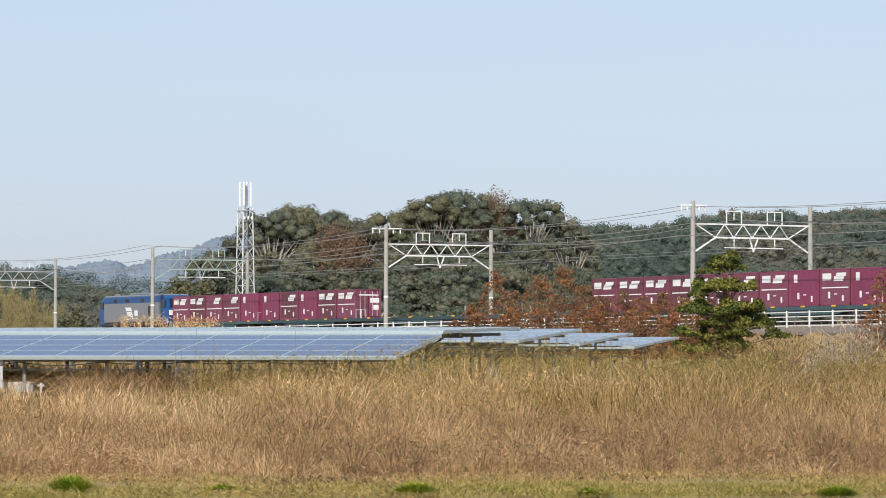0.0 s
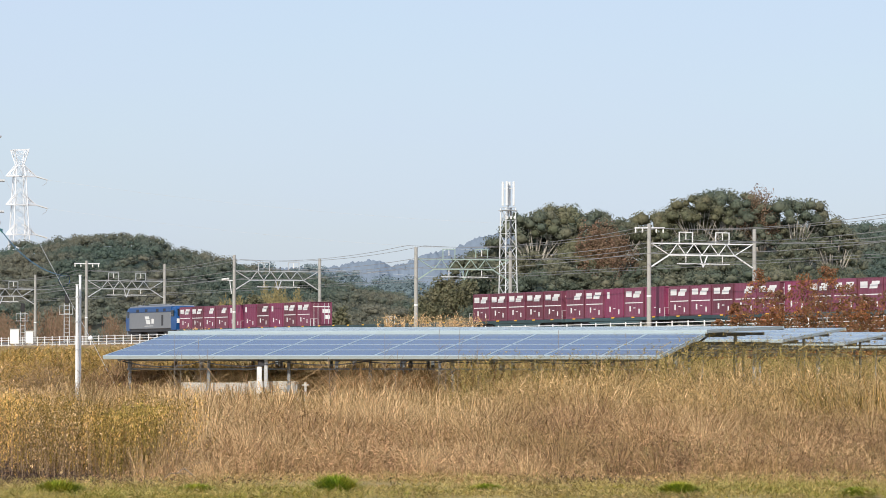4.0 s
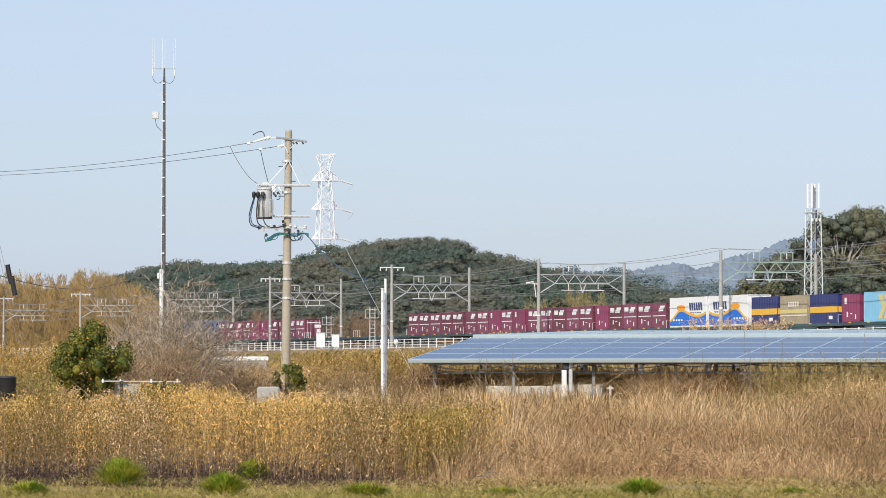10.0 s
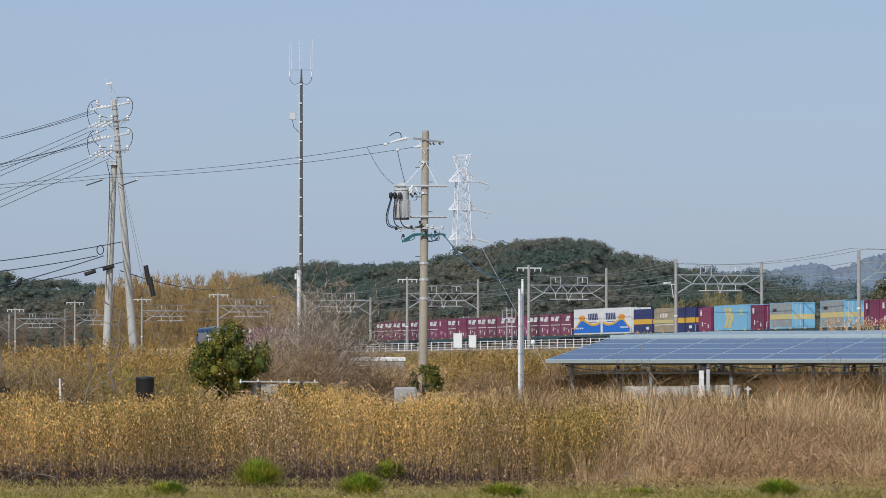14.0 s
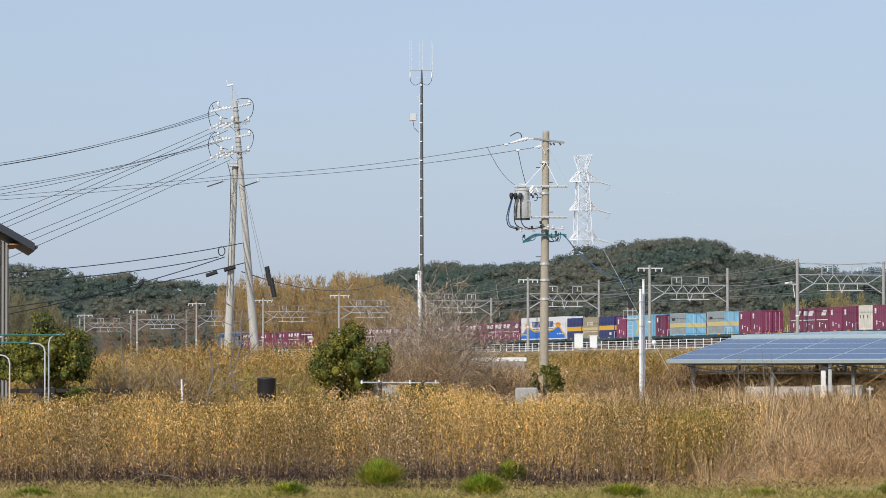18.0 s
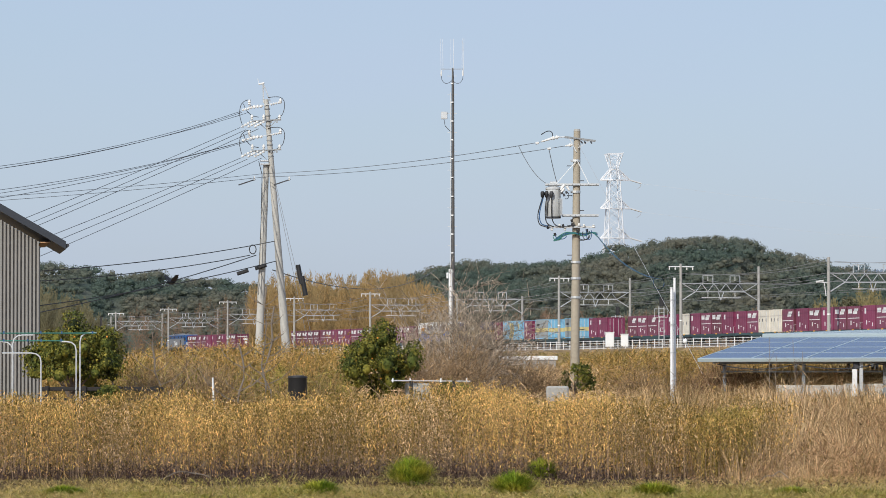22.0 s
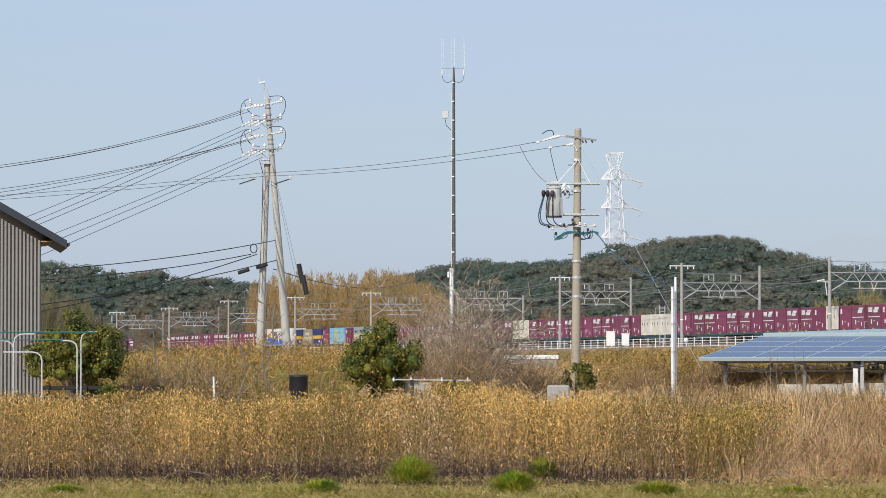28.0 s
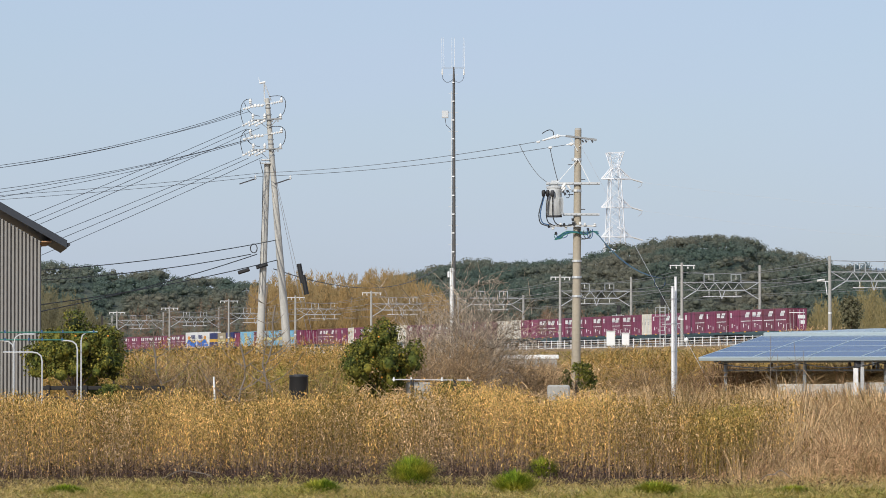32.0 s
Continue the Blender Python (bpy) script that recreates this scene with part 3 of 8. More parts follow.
def locomotive():
    """An electric locomotive, 18.2 m over couplers, rails at z 0, +y ahead."""
    lo = thing("electric_locomotive", "blue and grey electric freight locomotive hauling the train", "locomotive")
    w = 1.45
    part("body", Shape().box(-w, w, -7.2, 7.2, 1.15, 3.55, 0.06), LOCO_GREY, lo)
    part("upper_band", Shape().box(-w - 0.015, w + 0.015, -7.25, 7.25, 2.98, 3.62, 0.05), LOCO_BLUE, lo, "deep blue cantrail band")
    part("roof", Shape().box(-w + 0.2, w - 0.2, -7.6, 7.6, 3.55, 3.8, 0.1), LOCO_GREY, lo)
    part("skirt", Shape().box(-w + 0.1, w - 0.1, -7.9, 7.9, 0.8, 1.2, 0.03), DARK_STEEL, lo)
    for sy in (-1, 1):
        v = []
        for z, e, q in ((1.0, 8.55, w - 0.04), (1.95, 8.75, w), (2.45, 8.7, w), (3.45, 8.25, w - 0.08), (3.68, 7.9, w - 0.3)):
            v += [(-q, sy * 7.1, z), (q, sy * 7.1, z), (q * 0.93, sy * e, z), (-q * 0.93, sy * e, z)]
        f = [(0, 1, 2, 3), (19, 18, 17, 16)]
        for k in range(4):
            f += [(4 * k + i, 4 * k + (i + 1) % 4, 4 * k + 4 + (i + 1) % 4, 4 * k + 4 + i) for i in range(4)]
        cab = part("cab", Shape().add(v, f), LOCO_BLUE, lo, "deep blue driver's cab")
        part("windscreen", Shape().add([(-1.15, sy * 8.74, 2.55), (1.15, sy * 8.74, 2.55), (1.08, sy * 8.36, 3.35), (-1.08, sy * 8.36, 3.35), (-1.15, sy * 8.64, 2.55), (1.15, sy * 8.64, 2.55), (1.08, sy * 8.26, 3.35), (-1.08, sy * 8.26, 3.35)],
             [(0, 1, 2, 3), (7, 6, 5, 4), (0, 4, 5, 1), (1, 5, 6, 2), (2, 6, 7, 3), (3, 7, 4, 0)]), GLASS_DARK, cab)
        part("white_band", Shape().box(-1.3, 1.3, sy * 8.74 - 0.04, sy * 8.74 + 0.04, 1.75, 2.25, 0.01), WHITE, cab)
        part("side_window", Shape().box(-w - 0.02, -w + 0.02, sy * 7.7 - 0.4, sy * 7.7 + 0.4, 2.5, 3.2), GLASS_DARK, cab)
        part("skirt_plough", Shape().box(-1.2, 1.2, sy * 8.6 - 0.1, sy * 8.6 + 0.1, 0.35, 1.0, 0.03), LOCO_GREY, lo)
        part("coupler", Shape().box(-0.14, 0.14, sy * 8.9 - 0.2, sy * 8.9 + 0.2, 0.75, 1.0), DARK_STEEL, lo)
        p = part("pantograph", Shape().path([(-0.7, sy * 4.6, 3.8), (0, sy * 5.9, 4.4), (0, sy * 4.7, 4.95)], 0.05), DARK_STEEL, lo)
        part("contact_strip", Shape().box(-0.85, 0.85, sy * 4.7 - 0.15, sy * 4.7 + 0.15, 4.95, 5.0), DARK_STEEL, p)
    for i, q in enumerate((-5.6, 0.0, 5.6)):
        b = part("bogie", Shape().box(-1.15, -1.0, q - 1.7, q + 1.7, 0.35, 0.85, 0.04).box(1.0, 1.15, q - 1.7, q + 1.7, 0.35, 0.85, 0.04).box(-1.0, 1.0, q - 0.3, q + 0.3, 0.5, 0.9), DARK_STEEL, lo)
        for k in (-1.25, 1.25):
            part("wheelset", Shape().bar((-0.65, q + k, 0.55), (-0.5, q + k, 0.55), 0.55, 16).bar((0.5, q + k, 0.55), (0.65, q + k, 0.55), 0.55, 16), DARK_STEEL, b)
    for q in (-5.0, -2.6, 1.2, 4.2):
        part("louvre", Shape().box(-w - 0.02, -w + 0.02, q - 0.45, q + 0.45, 3.08, 3.42), DARK_STEEL, lo)
    part("access_door", Shape().box(-w - 0.02, -w + 0.02, -4.6, -4.0, 1.5, 2.7), DARK_STEEL, lo)
    g = slant(Shape(), -w, 0.2, 1.6, 2.25, 2.6, 0.12)
    slant(g, -w, -0.1, 1.2, 1.7, 2.18, 0.14)
    part("white_mark", g, WHITE, lo)
    part("white_stripe", plate(plate(Shape(), -w, -1.2, 1.8, 1.45, 1.52), -w, -1.4, -0.6, 1.75, 2.3), WHITE, lo)
    part("roof_equipment", Shape().box(-0.7, 0.7, -2.5, 2.5, 3.8, 4.0, 0.05).box(-0.5, 0.5, 5.9, 6.8, 3.8, 3.98, 0.04), LOCO_GREY, lo)
    return lo


MAKE = {
    "s": ("square", 3.715, 2.5, MAROON, None, "maroon steel container with white panel, mark and stripe"),
    "l": ("logo", 3.715, 2.5, MAROON, None, "maroon steel container with a white slanted mark"),
    "m": ("mark", 3.715, 2.5, MAGENTA, None, "plain magenta steel container with small white labels"),
    "c": ("cream", 3.715, 2.52, CREAM, None, "cream white container with vertical lock rods"),
    "W": ("wave", 9.41, 2.92, WHITE, None, "white container with blue wave and yellow crest"),
    "V": ("wave_back", 9.41, 2.92, WHITE, None, "white container with blue wave and yellow crest"),
    "N": ("band", 6.06, 2.62, NAVY, None, "navy blue container with a yellow band"),
    "T": ("tan", 6.06, 2.62, TAN, None, "weathered tan container with pale lettering bars"),
    "G": ("greyband", 6.06, 2.62, SKYBLUE, GREYBLUE, "faded grey and light blue container with straw band"),
    "B": ("chevron", 9.41, 2.62, SKYBLUE, None, "light blue container with straw yellow chevrons"),
}
# one string a wagon: each load with its centre in metres behind the wagon's front
TWELVE = [2.05 + 3.95 * i for i in range(5)]
LOADS = ["ssllm lmsl ".replace(" ", "")[0:5], "mlmss", "", "", "sssss", "lsmsm", "sssls", "msssl", "WV", "NTN", "mBm", "G.G", ".mm..", "lslmm", "cmssm", "msccl", "msmss", "mslml", "mcccm", "mssms", "lmsms", "smcml", "smlms", "mlsll"]


def build_train():
    """Locomotive, wagons and containers, each with its place behind the front of the first container."""
    cars = [(locomotive(), -9.25, 0.0)]
    first, made = wagon(), {}
    for i, load in enumerate(LOADS):
        start = 20.4 * i
        cars.append((first if i == 0 else copy_thing(first, Matrix()), start + 10.0, 0.0))
        for j, key in enumerate(load):
            if key == ".":
                continue
            if key not in made:
                kind, L, H, skin, side, label = MAKE[key]
                made[key] = ob = container(kind, L, H, skin, side, label=label)
            else:
                ob = copy_thing(made[key], Matrix())
            at = TWELVE[j]
            if key in "WV":
                at = 4.95 + 10.0 * j
            elif key in "NTG":
                at = 3.3 + 6.7 * j
            elif load == "mBm":
                at = (2.1, 9.6, 17.2)[j]
            cars.append((ob, start + at, 1.0))
    return cars


TRAIN = build_train()


# ---- solar tables ----
def mat_panel():
    m = bpy.data.materials.new("solar_glass")
    m.use_nodes = True
    nt, b = m.node_tree, m.node_tree.nodes["Principled BSDF"]
    tc = nt.nodes.new("ShaderNodeTexCoord")
    br = nt.nodes.new("ShaderNodeTexBrick")
    br.offset = 0.0
    br.inputs["Scale"].default_value = 1.0
    br.inputs["Brick Width"].default_value, br.inputs["Row Height"].default_value = 0.158, 0.158
    br.inputs["Mortar Size"].default_value = 0.003
    br.inputs["Color1"].default_value, br.inputs["Color2"].default_value = (0.006, 0.042, 0.12, 1), (0.009, 0.05, 0.14, 1)
    br.inputs["Mortar"].default_value = (0.07, 0.1, 0.22, 1)
    nt.links.new(tc.outputs["Object"], br.inputs["Vector"])
    nt.links.new(br.outputs[0], b.inputs["Base Color"])
    b.inputs["Roughness"].default_value = 0.14
    b.inputs["Specular IOR Level"].default_value = 0.34
    return m


SOLAR = mat_panel()
ALU = mat("aluminium_frame", (0.52, 0.61, 0.63), 0.4, 0.6, var=0.05)


POST_GREY = mat("dull_grey_steel", (0.3, 0.33, 0.35), 0.6, 0.2, var=0.12)


def solar_table(x, y, z, turn, cols, rows, mw, md, tilt, label, posts=True, ground=0.0):
    """A table of modules; x, y, z: its front left corner; +x along the front, +y up the slope."""
    t = thing("solar_table", label, "solar panel", pose(x, y, z, tilt, 0, turn), group="solar tables")
    pane = Shape().box(0.03, mw - 0.03, 0.03, md - 0.03, 0.0, 0.035).mesh("module_glass", SOLAR)
    fr = Shape().box(0.004, mw - 0.004, 0.004, 0.038, -0.01, 0.039).box(0.004, mw - 0.004, md - 0.038, md - 0.004, -0.01, 0.039)
    fr = fr.box(0.004, 0.038, 0.038, md - 0.038, -0.01, 0.039).box(mw - 0.038, mw - 0.004, 0.038, md - 0.038, -0.01, 0.039).mesh("module_frame", ALU)
    for i in range(cols):
        for j in range(rows):
            part("module_frame", fr, None, t, at=pose(i * mw, j * md, 0))
            part("module_glass", pane, None, t, at=pose(i * mw, j * md, 0))
    L, D = cols * mw, rows * md
    part("front_gutter", Shape().box(-0.02, L + 0.02, -0.05, 0.0, -0.07, 0.036, 0.01), ALU, t, "pale aluminium edge beam")
    part("back_beam", Shape().box(-0.02, L + 0.02, D, D + 0.05, -0.07, 0.036, 0.01), ALU, t)
    for q in (0, L):
        part("side_rail", Shape().box(q - 0.02, q + 0.02, 0, D, -0.05, -0.012), ALU, t)
    for q in np.arange(0.4, L, 2.3):
        part("rafter", Shape().box(q - 0.04, q + 0.04, 0.1, D - 0.1, -0.13, -0.012), POST_GREY, t)
    for q in np.arange(0.15, 0.95, 0.25):
        part("purlin", Shape().box(0.35, L - 0.35, q * D - 0.03, q * D + 0.03, -0.21, -0.132), POST_GREY, t)
    for q in np.arange(0.5, L - 2.0, 2.35):
        part("cable", Shape().path(sag((q, 0.12, -0.15), (q + 2.35, 0.12, -0.15), 0.09 + 0.05 * math.sin(q * 3), 6), 0.018), DARK_STEEL, t, "sagging dark cable under the edge")
    if posts:
        inv = pose(0, 0, 0, tilt, 0, 0).inverted()
        for d in (0.14 * D, 0.9 * D):
            part("stretcher", Shape().bar((0.4, d, -0.42), (L - 0.2, d, -0.42), 0.03), POST_GREY, t, "dull grey steel stretcher")
        for q in np.arange(0.5, L, 2.35):
            if rows > 4:
                part("brace", Shape().bar((q, 0.14 * D, -0.75), (q, 0.5 * D, -0.25), 0.03), DARK_STEEL, t, "dark diagonal brace")
            for d in (0.14 * D, 0.9 * D):
                a = Vector((q, d, -0.2))
                top = pose(0, 0, 0, tilt, 0, 0) @ a
                foot = Vector((top.x, top.y, ground - z))
                part("post", Shape().bar(inv @ foot, a, 0.05, 6), POST_GREY, t, "dull grey steel post")
    return t


solar_table(7.0, 104.8, 1.93, -29, 10, 4, 1.58, 1.02, 8.4, "blue crystalline solar table on tall galvanised posts")
UPX, UPY = math.sin(radians(29)), math.cos(radians(29))
solar_table(7.0 + 4.3 * UPX, 104.8 + 4.3 * UPY, 2.63, -29, 10, 8, 1.58, 0.98, 1.35, "blue solar table seen edge-on, reflecting pale sky", ground=-0.0)
for bx, dist, zz in ((14.83, 127, 2.5), (15.6, 141, 2.5), (16.28, 158, 2.5)):
    ex, ey = spot(bx, dist)
    fx, fy = ex - 15.8 * math.cos(radians(29)) - 7.8 * UPX, ey + 15.8 * math.sin(radians(29)) - 7.8 * UPY
    solar_table(fx, fy, zz, -29, 10, 8, 1.58, 0.98, 3.2, "pale solar table in a row behind others", ground=0.0)


# ---- vegetation ----
def leaf_mat(name, col, island=0.35, hue=0.02, trans=0.25, col2=None, scale=0.6):
    return mat(name, col, 0.7, var=0.2, scale=scale, fine=3, island=island, hue=hue, spec=0.25, trans=trans, col2=col2)


EVERGREEN = leaf_mat("evergreen_leaves", (0.135, 0.162, 0.116), 0.3, 0.012, 0.42, col2=(0.195, 0.19, 0.125), scale=0.2)
OLIVE = leaf_mat("olive_leaves", (0.21, 0.2, 0.115), 0.3, 0.02, 0.42, col2=(0.155, 0.172, 0.108), scale=0.2)
# undergrowth toned below the leaves: shade beneath the crowns set in the colour
UNDERGROWTH = leaf_mat("shaded_undergrowth", (0.09, 0.105, 0.072), col2=(0.125, 0.115, 0.075), scale=0.4)
# hill woods: leaf green lifted and blued, carrying the distance haze in its colour
HILL_GREEN = leaf_mat("hazed_hill_leaves", (0.128, 0.172, 0.135), 0.2, 0.006, 0.45, (0.205, 0.198, 0.145), 0.045)
RUST = leaf_mat("rust_leaves", (0.31, 0.135, 0.05), 0.5, 0.02, col2=(0.2, 0.115, 0.06), scale=0.7)
BROWN_TWIG = leaf_mat("brown_twigs", (0.24, 0.16, 0.1))
BAMBOO = leaf_mat("bamboo_leaves", (0.42, 0.28, 0.112), 0.2, 0.008, 0.3, (0.31, 0.23, 0.11), 0.12)
GOLD_GREEN = leaf_mat("golden_green_leaves", (0.3, 0.245, 0.11), 0.2, 0.008, 0.3, (0.24, 0.21, 0.1), 0.12)
CITRUS = leaf_mat("citrus_leaves", (0.07, 0.092, 0.016), 0.8, 0.03, 0.06, col2=(0.19, 0.175, 0.025), scale=2.4)
DULL_GROVE = leaf_mat("dull_grove_leaves", (0.21, 0.185, 0.1), 0.2, 0.008, 0.3, (0.16, 0.155, 0.09), 0.12)
FRUIT = mat("orange_fruit", (0.8, 0.3, 0.02), 0.5, var=0.05)
PINE = leaf_mat("pine_needles", (0.075, 0.098, 0.018), 0.75, 0.02, 0.08, (0.16, 0.155, 0.03), 1.5)


def leaves(centres, radii, count, size, flat=0.55, seed=1, shell=0.35):
    """Leaf clumps, as triangles, on the skin of the given puffs. Returns vertices and faces."""
    r = np.random.default_rng(seed)
    centres, radii = np.asarray(centres, float), np.asarray(radii, float)
    share = (radii[:, 0] * radii[:, 2]) / (radii[:, 0] * radii[:, 2]).sum()
    pick = r.choice(len(centres), count, p=share)
    d = r.normal(size=(count, 3))
    d /= np.linalg.norm(d, axis=1)[:, None]
    d[:, 2] = np.where(d[:, 2] < -0.45, -d[:, 2], d[:, 2])
    p = centres[pick] + d * radii[pick] * (1 - shell * r.random((count, 1)) ** 2 + 0.06 * r.normal(size=(count, 1)))
    n = d + r.normal(size=(count, 3)) * flat
    n /= np.linalg.norm(n, axis=1)[:, None]
    a = np.cross(n, r.normal(size=(count, 3)))
    a /= np.linalg.norm(a, axis=1)[:, None]
    b = np.cross(n, a)
    s = size * (0.55 + 0.9 * r.random((count, 1)))
    v = np.stack([p - a * s * 0.5, p + a * s * 0.5, p + b * s * 0.9], 1).reshape(-1, 3)
    return v, np.arange(3 * count).reshape(-1, 3)


def puffs(x, y, z, R, H, n, seed, small=0.42):
    """Puff centres and radii that make an uneven crown of radius R and height H round (x, y, z)."""
    r = np.random.default_rng(seed)
    w = r.random(n) * 2 * math.pi
    q = np.sqrt(r.random(n)) * 0.72
    h = (r.random(n) - 0.35) * 0.75 * (1.05 - q)
    c = np.stack([x + R * q * np.cos(w), y + R * q * np.sin(w), z + H * h], 1)
    s = small * (0.7 + 0.6 * r.random(n))
    return c, np.stack([R * s, R * s, H * s * 0.75], 1)


def dome(x, y, z, R, H, n, seed, small=0.3):
    """Puffs spread over an umbrella-shaped crown whose top is H above z: clumps with gaps between."""
    r = np.random.default_rng(seed)
    w = np.arange(n) * 2.4 + r.random(n)
    q = np.sqrt((np.arange(n) + 0.5) / n) * (0.9 + 0.1 * r.random(n))
    h = np.sqrt(np.clip(1 - (0.93 * q) ** 2, 0, 1)) - 0.16 * r.random(n) - (r.random(n) < 0.25) * 0.3 * r.random(n)
    c = np.stack([x + R * q * np.cos(w), y + R * q * np.sin(w), z + H * np.clip(h, 0.02, 1) * 0.86], 1)
    s = small * (0.65 + 0.7 * r.random(n))
    return c, np.stack([R * s, R * s, np.minimum(R * s * 0.8, H * 0.42)], 1)


def cone(x, y, z, R, H, n, seed, small=0.3):
    """Puffs of a feathery conifer: flat sprays on a narrow cone from below z to its tip."""
    r = np.random.default_rng(seed)
    q = (np.arange(n) + r.random(n)) / n
    w = r.random(n) * 6.28
    rad = R * (0.12 + 0.88 * (1 - q) ** 0.8) * np.sqrt(r.random(n))
    c = np.stack([x + rad * np.cos(w), y + rad * np.sin(w), z + H * (q - 0.35)], 1)
    s = small * R * (0.6 + 0.7 * r.random(n)) * (1.15 - 0.6 * q)
    return c, np.stack([s, s, s * 0.7], 1)


def tree(name, label, x, y, base, trunk_h, R, H, material, count, size, seed, n=14, bark=BARK, lean=0.0, group="", limbs=7, category="tree", shell=0.35, small=0.42, core=0.0, crown=None, thin=0.018):
    """A tree: tapered trunk with limbs that run into a crown of many leaf clumps."""
    t = thing(name, label, category, pose(x, y, base), group=group)
    c, rad = (crown or puffs)(lean, 0, trunk_h, R, H, n, seed, small)
    r = np.random.default_rng(seed + 1)
    tk = max(0.04, thin * (trunk_h + H))
    s = Shape().bar((0, 0, -0.3), (lean * 0.5, 0, trunk_h * 0.6), tk, 8, tk * 0.75).bar((lean * 0.5, 0, trunk_h * 0.6), (lean, 0, trunk_h), tk * 0.75, 8, tk * 0.45)
    part("trunk", s, bark, t)
    for k in r.choice(n, min(limbs, n), replace=False):
        a = Vector((lean * 0.5, 0, trunk_h * (0.45 + 0.3 * r.random())))
        b = Vector(c[k])
        mid = a.lerp(b, 0.5) + Vector((0, 0, 0.12 * H))
        part("limb", Shape().bar(a, mid, tk * 0.4, 5, tk * 0.28).bar(mid, b, tk * 0.28, 5, tk * 0.1), bark, t)
    v, f = leaves(c, rad, count, size, seed=seed + 2, shell=shell)
    if core:
        v, f = with_cores(v, f, c, rad, core)
    part("crown", mesh_of("crown", v, f, material), None, t)
    return t


def canopy(name, label, xs, ys, tops, R, H, material, per, size, seed):
    """Far woodland as one mass: a billowing crown at each given place, its top at the given height."""
    r = np.random.default_rng(seed)
    n = len(xs)
    k = 0.7 + 0.75 * r.random(n) ** 1.5
    tall = np.where(r.random(n) < 0.2, 1.4, 1.0)
    Q = np.stack([R * k / tall, R * k / tall, H * 0.58 * (0.75 + 0.5 * r.random(n)) * tall], 1)
    C = np.stack([xs, ys, np.asarray(tops) - 1.15 * Q[:, 2] + 0.25 * r.normal(size=n)], 1)
    P, S = [], []
    for i in range(n):
        c, q = dome(*C[i], Q[i, 0], Q[i, 2], 5, seed * 1000 + i, 0.52)
        P.append(c)
        S.append(q)
    P, S = np.concatenate(P), np.concatenate(S)
    v, f = with_cores(*leaves(P, S, per * n, size, seed=seed + 5, flat=0.5, shell=0.3), P, S, 0.55)
    ob = part(name, mesh_of(name, v, f, material), None)
    return tagged(ob, label, "woodland", kind="stuff")


def ball(level):
    """Unit ball, to be roughened."""
    bm = bmesh.new()
    bmesh.ops.create_icosphere(bm, subdivisions=level, radius=1.0)
    v = np.array([x.co[:] for x in bm.verts])
    f = np.array([[x.index for x in q.verts] for q in bm.faces])
    bm.free()
    return v, f


BALL = ball(1)


def with_cores(v, f, centres, radii, k, waves=3.2, depth=0.3):
    """Adds a billowing leafy mass at each puff, k of its size."""
    centres, radii = np.asarray(centres, float), np.asarray(radii, float)
    bv, bf = BALL
    r = np.random.default_rng(len(centres) + 1)
    n = len(centres)
    swell = np.zeros((n, len(bv)))
    for j in range(4):
        d = r.normal(size=(n, 3)) * waves * (0.7 + 0.35 * j)
        swell += np.abs(np.sin(d @ bv.T + 6.28 * r.random((n, 1)))) / (1 + 0.4 * j)
    swell = 1 + depth * (swell / 2.6 - 0.66) + 0.05 * r.normal(size=swell.shape)
    cv = (centres[:, None] + bv[None] * swell[:, :, None] * radii[:, None] * k).reshape(-1, 3)
    cf = (bf[None] + (np.arange(n) * len(bv))[:, None, None]).reshape(-1, 3)
    return np.concatenate([v, cv]), np.concatenate([f, cf + len(v)])


def profile(pts):
    b, e = np.array(pts).T
    return lambda q: np.interp(q, b, e)


def hill(name, label, ridge, dist, b0, b1, depth, tree_h, R, step, material, per, size, seed, back=60.0, foot=1.0, skin=None):
    """A wooded hill: a smooth mound under the ridge line (bearing, elevation in degrees) with crowns all over its near slope."""
    top = lambda b: EYE + dist * np.tan(np.radians(ridge(b)))
    n = 60
    bs = np.linspace(b0, b1, n)
    v, ks = [], 8
    for k in range(ks + 1):
        q = k / ks
        for b in bs:
            d = dist - depth * (1 - q)
            z = foot + (top(b) - tree_h * 0.6 - foot) * math.sin(q * math.pi / 2) ** 0.9
            v.append((*spot(b, d), z))
    for b in bs:
        v.append((*spot(b, dist + back), foot - 2))
    i = np.arange((ks + 2) * n).reshape(ks + 2, n)
    f = np.stack([i[:-1, :-1], i[:-1, 1:], i[1:, 1:], i[1:, :-1]], -1).reshape(-1, 4)
    tagged(new(name, mesh_of(name, np.array(v), f, skin or material, smooth=True)), label, "hill", kind="structure")
    r = np.random.default_rng(seed)
    width = radians(b1 - b0) * dist
    cols, rows = int(width / step), max(2, int(depth / step * 0.75))
    X, Y, Z = [], [], []
    for j in range(rows + 1):
        q = j / rows
        for c in range(cols):
            b = b0 + (b1 - b0) * (c + r.random()) / cols
            d = dist - depth * (1 - q) + (r.random() - 0.5) * step
            z = foot + (top(b) - tree_h * 0.6 - foot) * math.sin(min(1, q) * math.pi / 2) ** 0.9
            x, y = spot(b, d)
            X.append(x), Y.append(y), Z.append(z + tree_h * (0.45 + 0.3 * r.random()))
    canopy(name.replace("hill", "woods"), "dense evergreen woodland on a low hill", X, Y, Z, R, tree_h, material, per, size, seed)


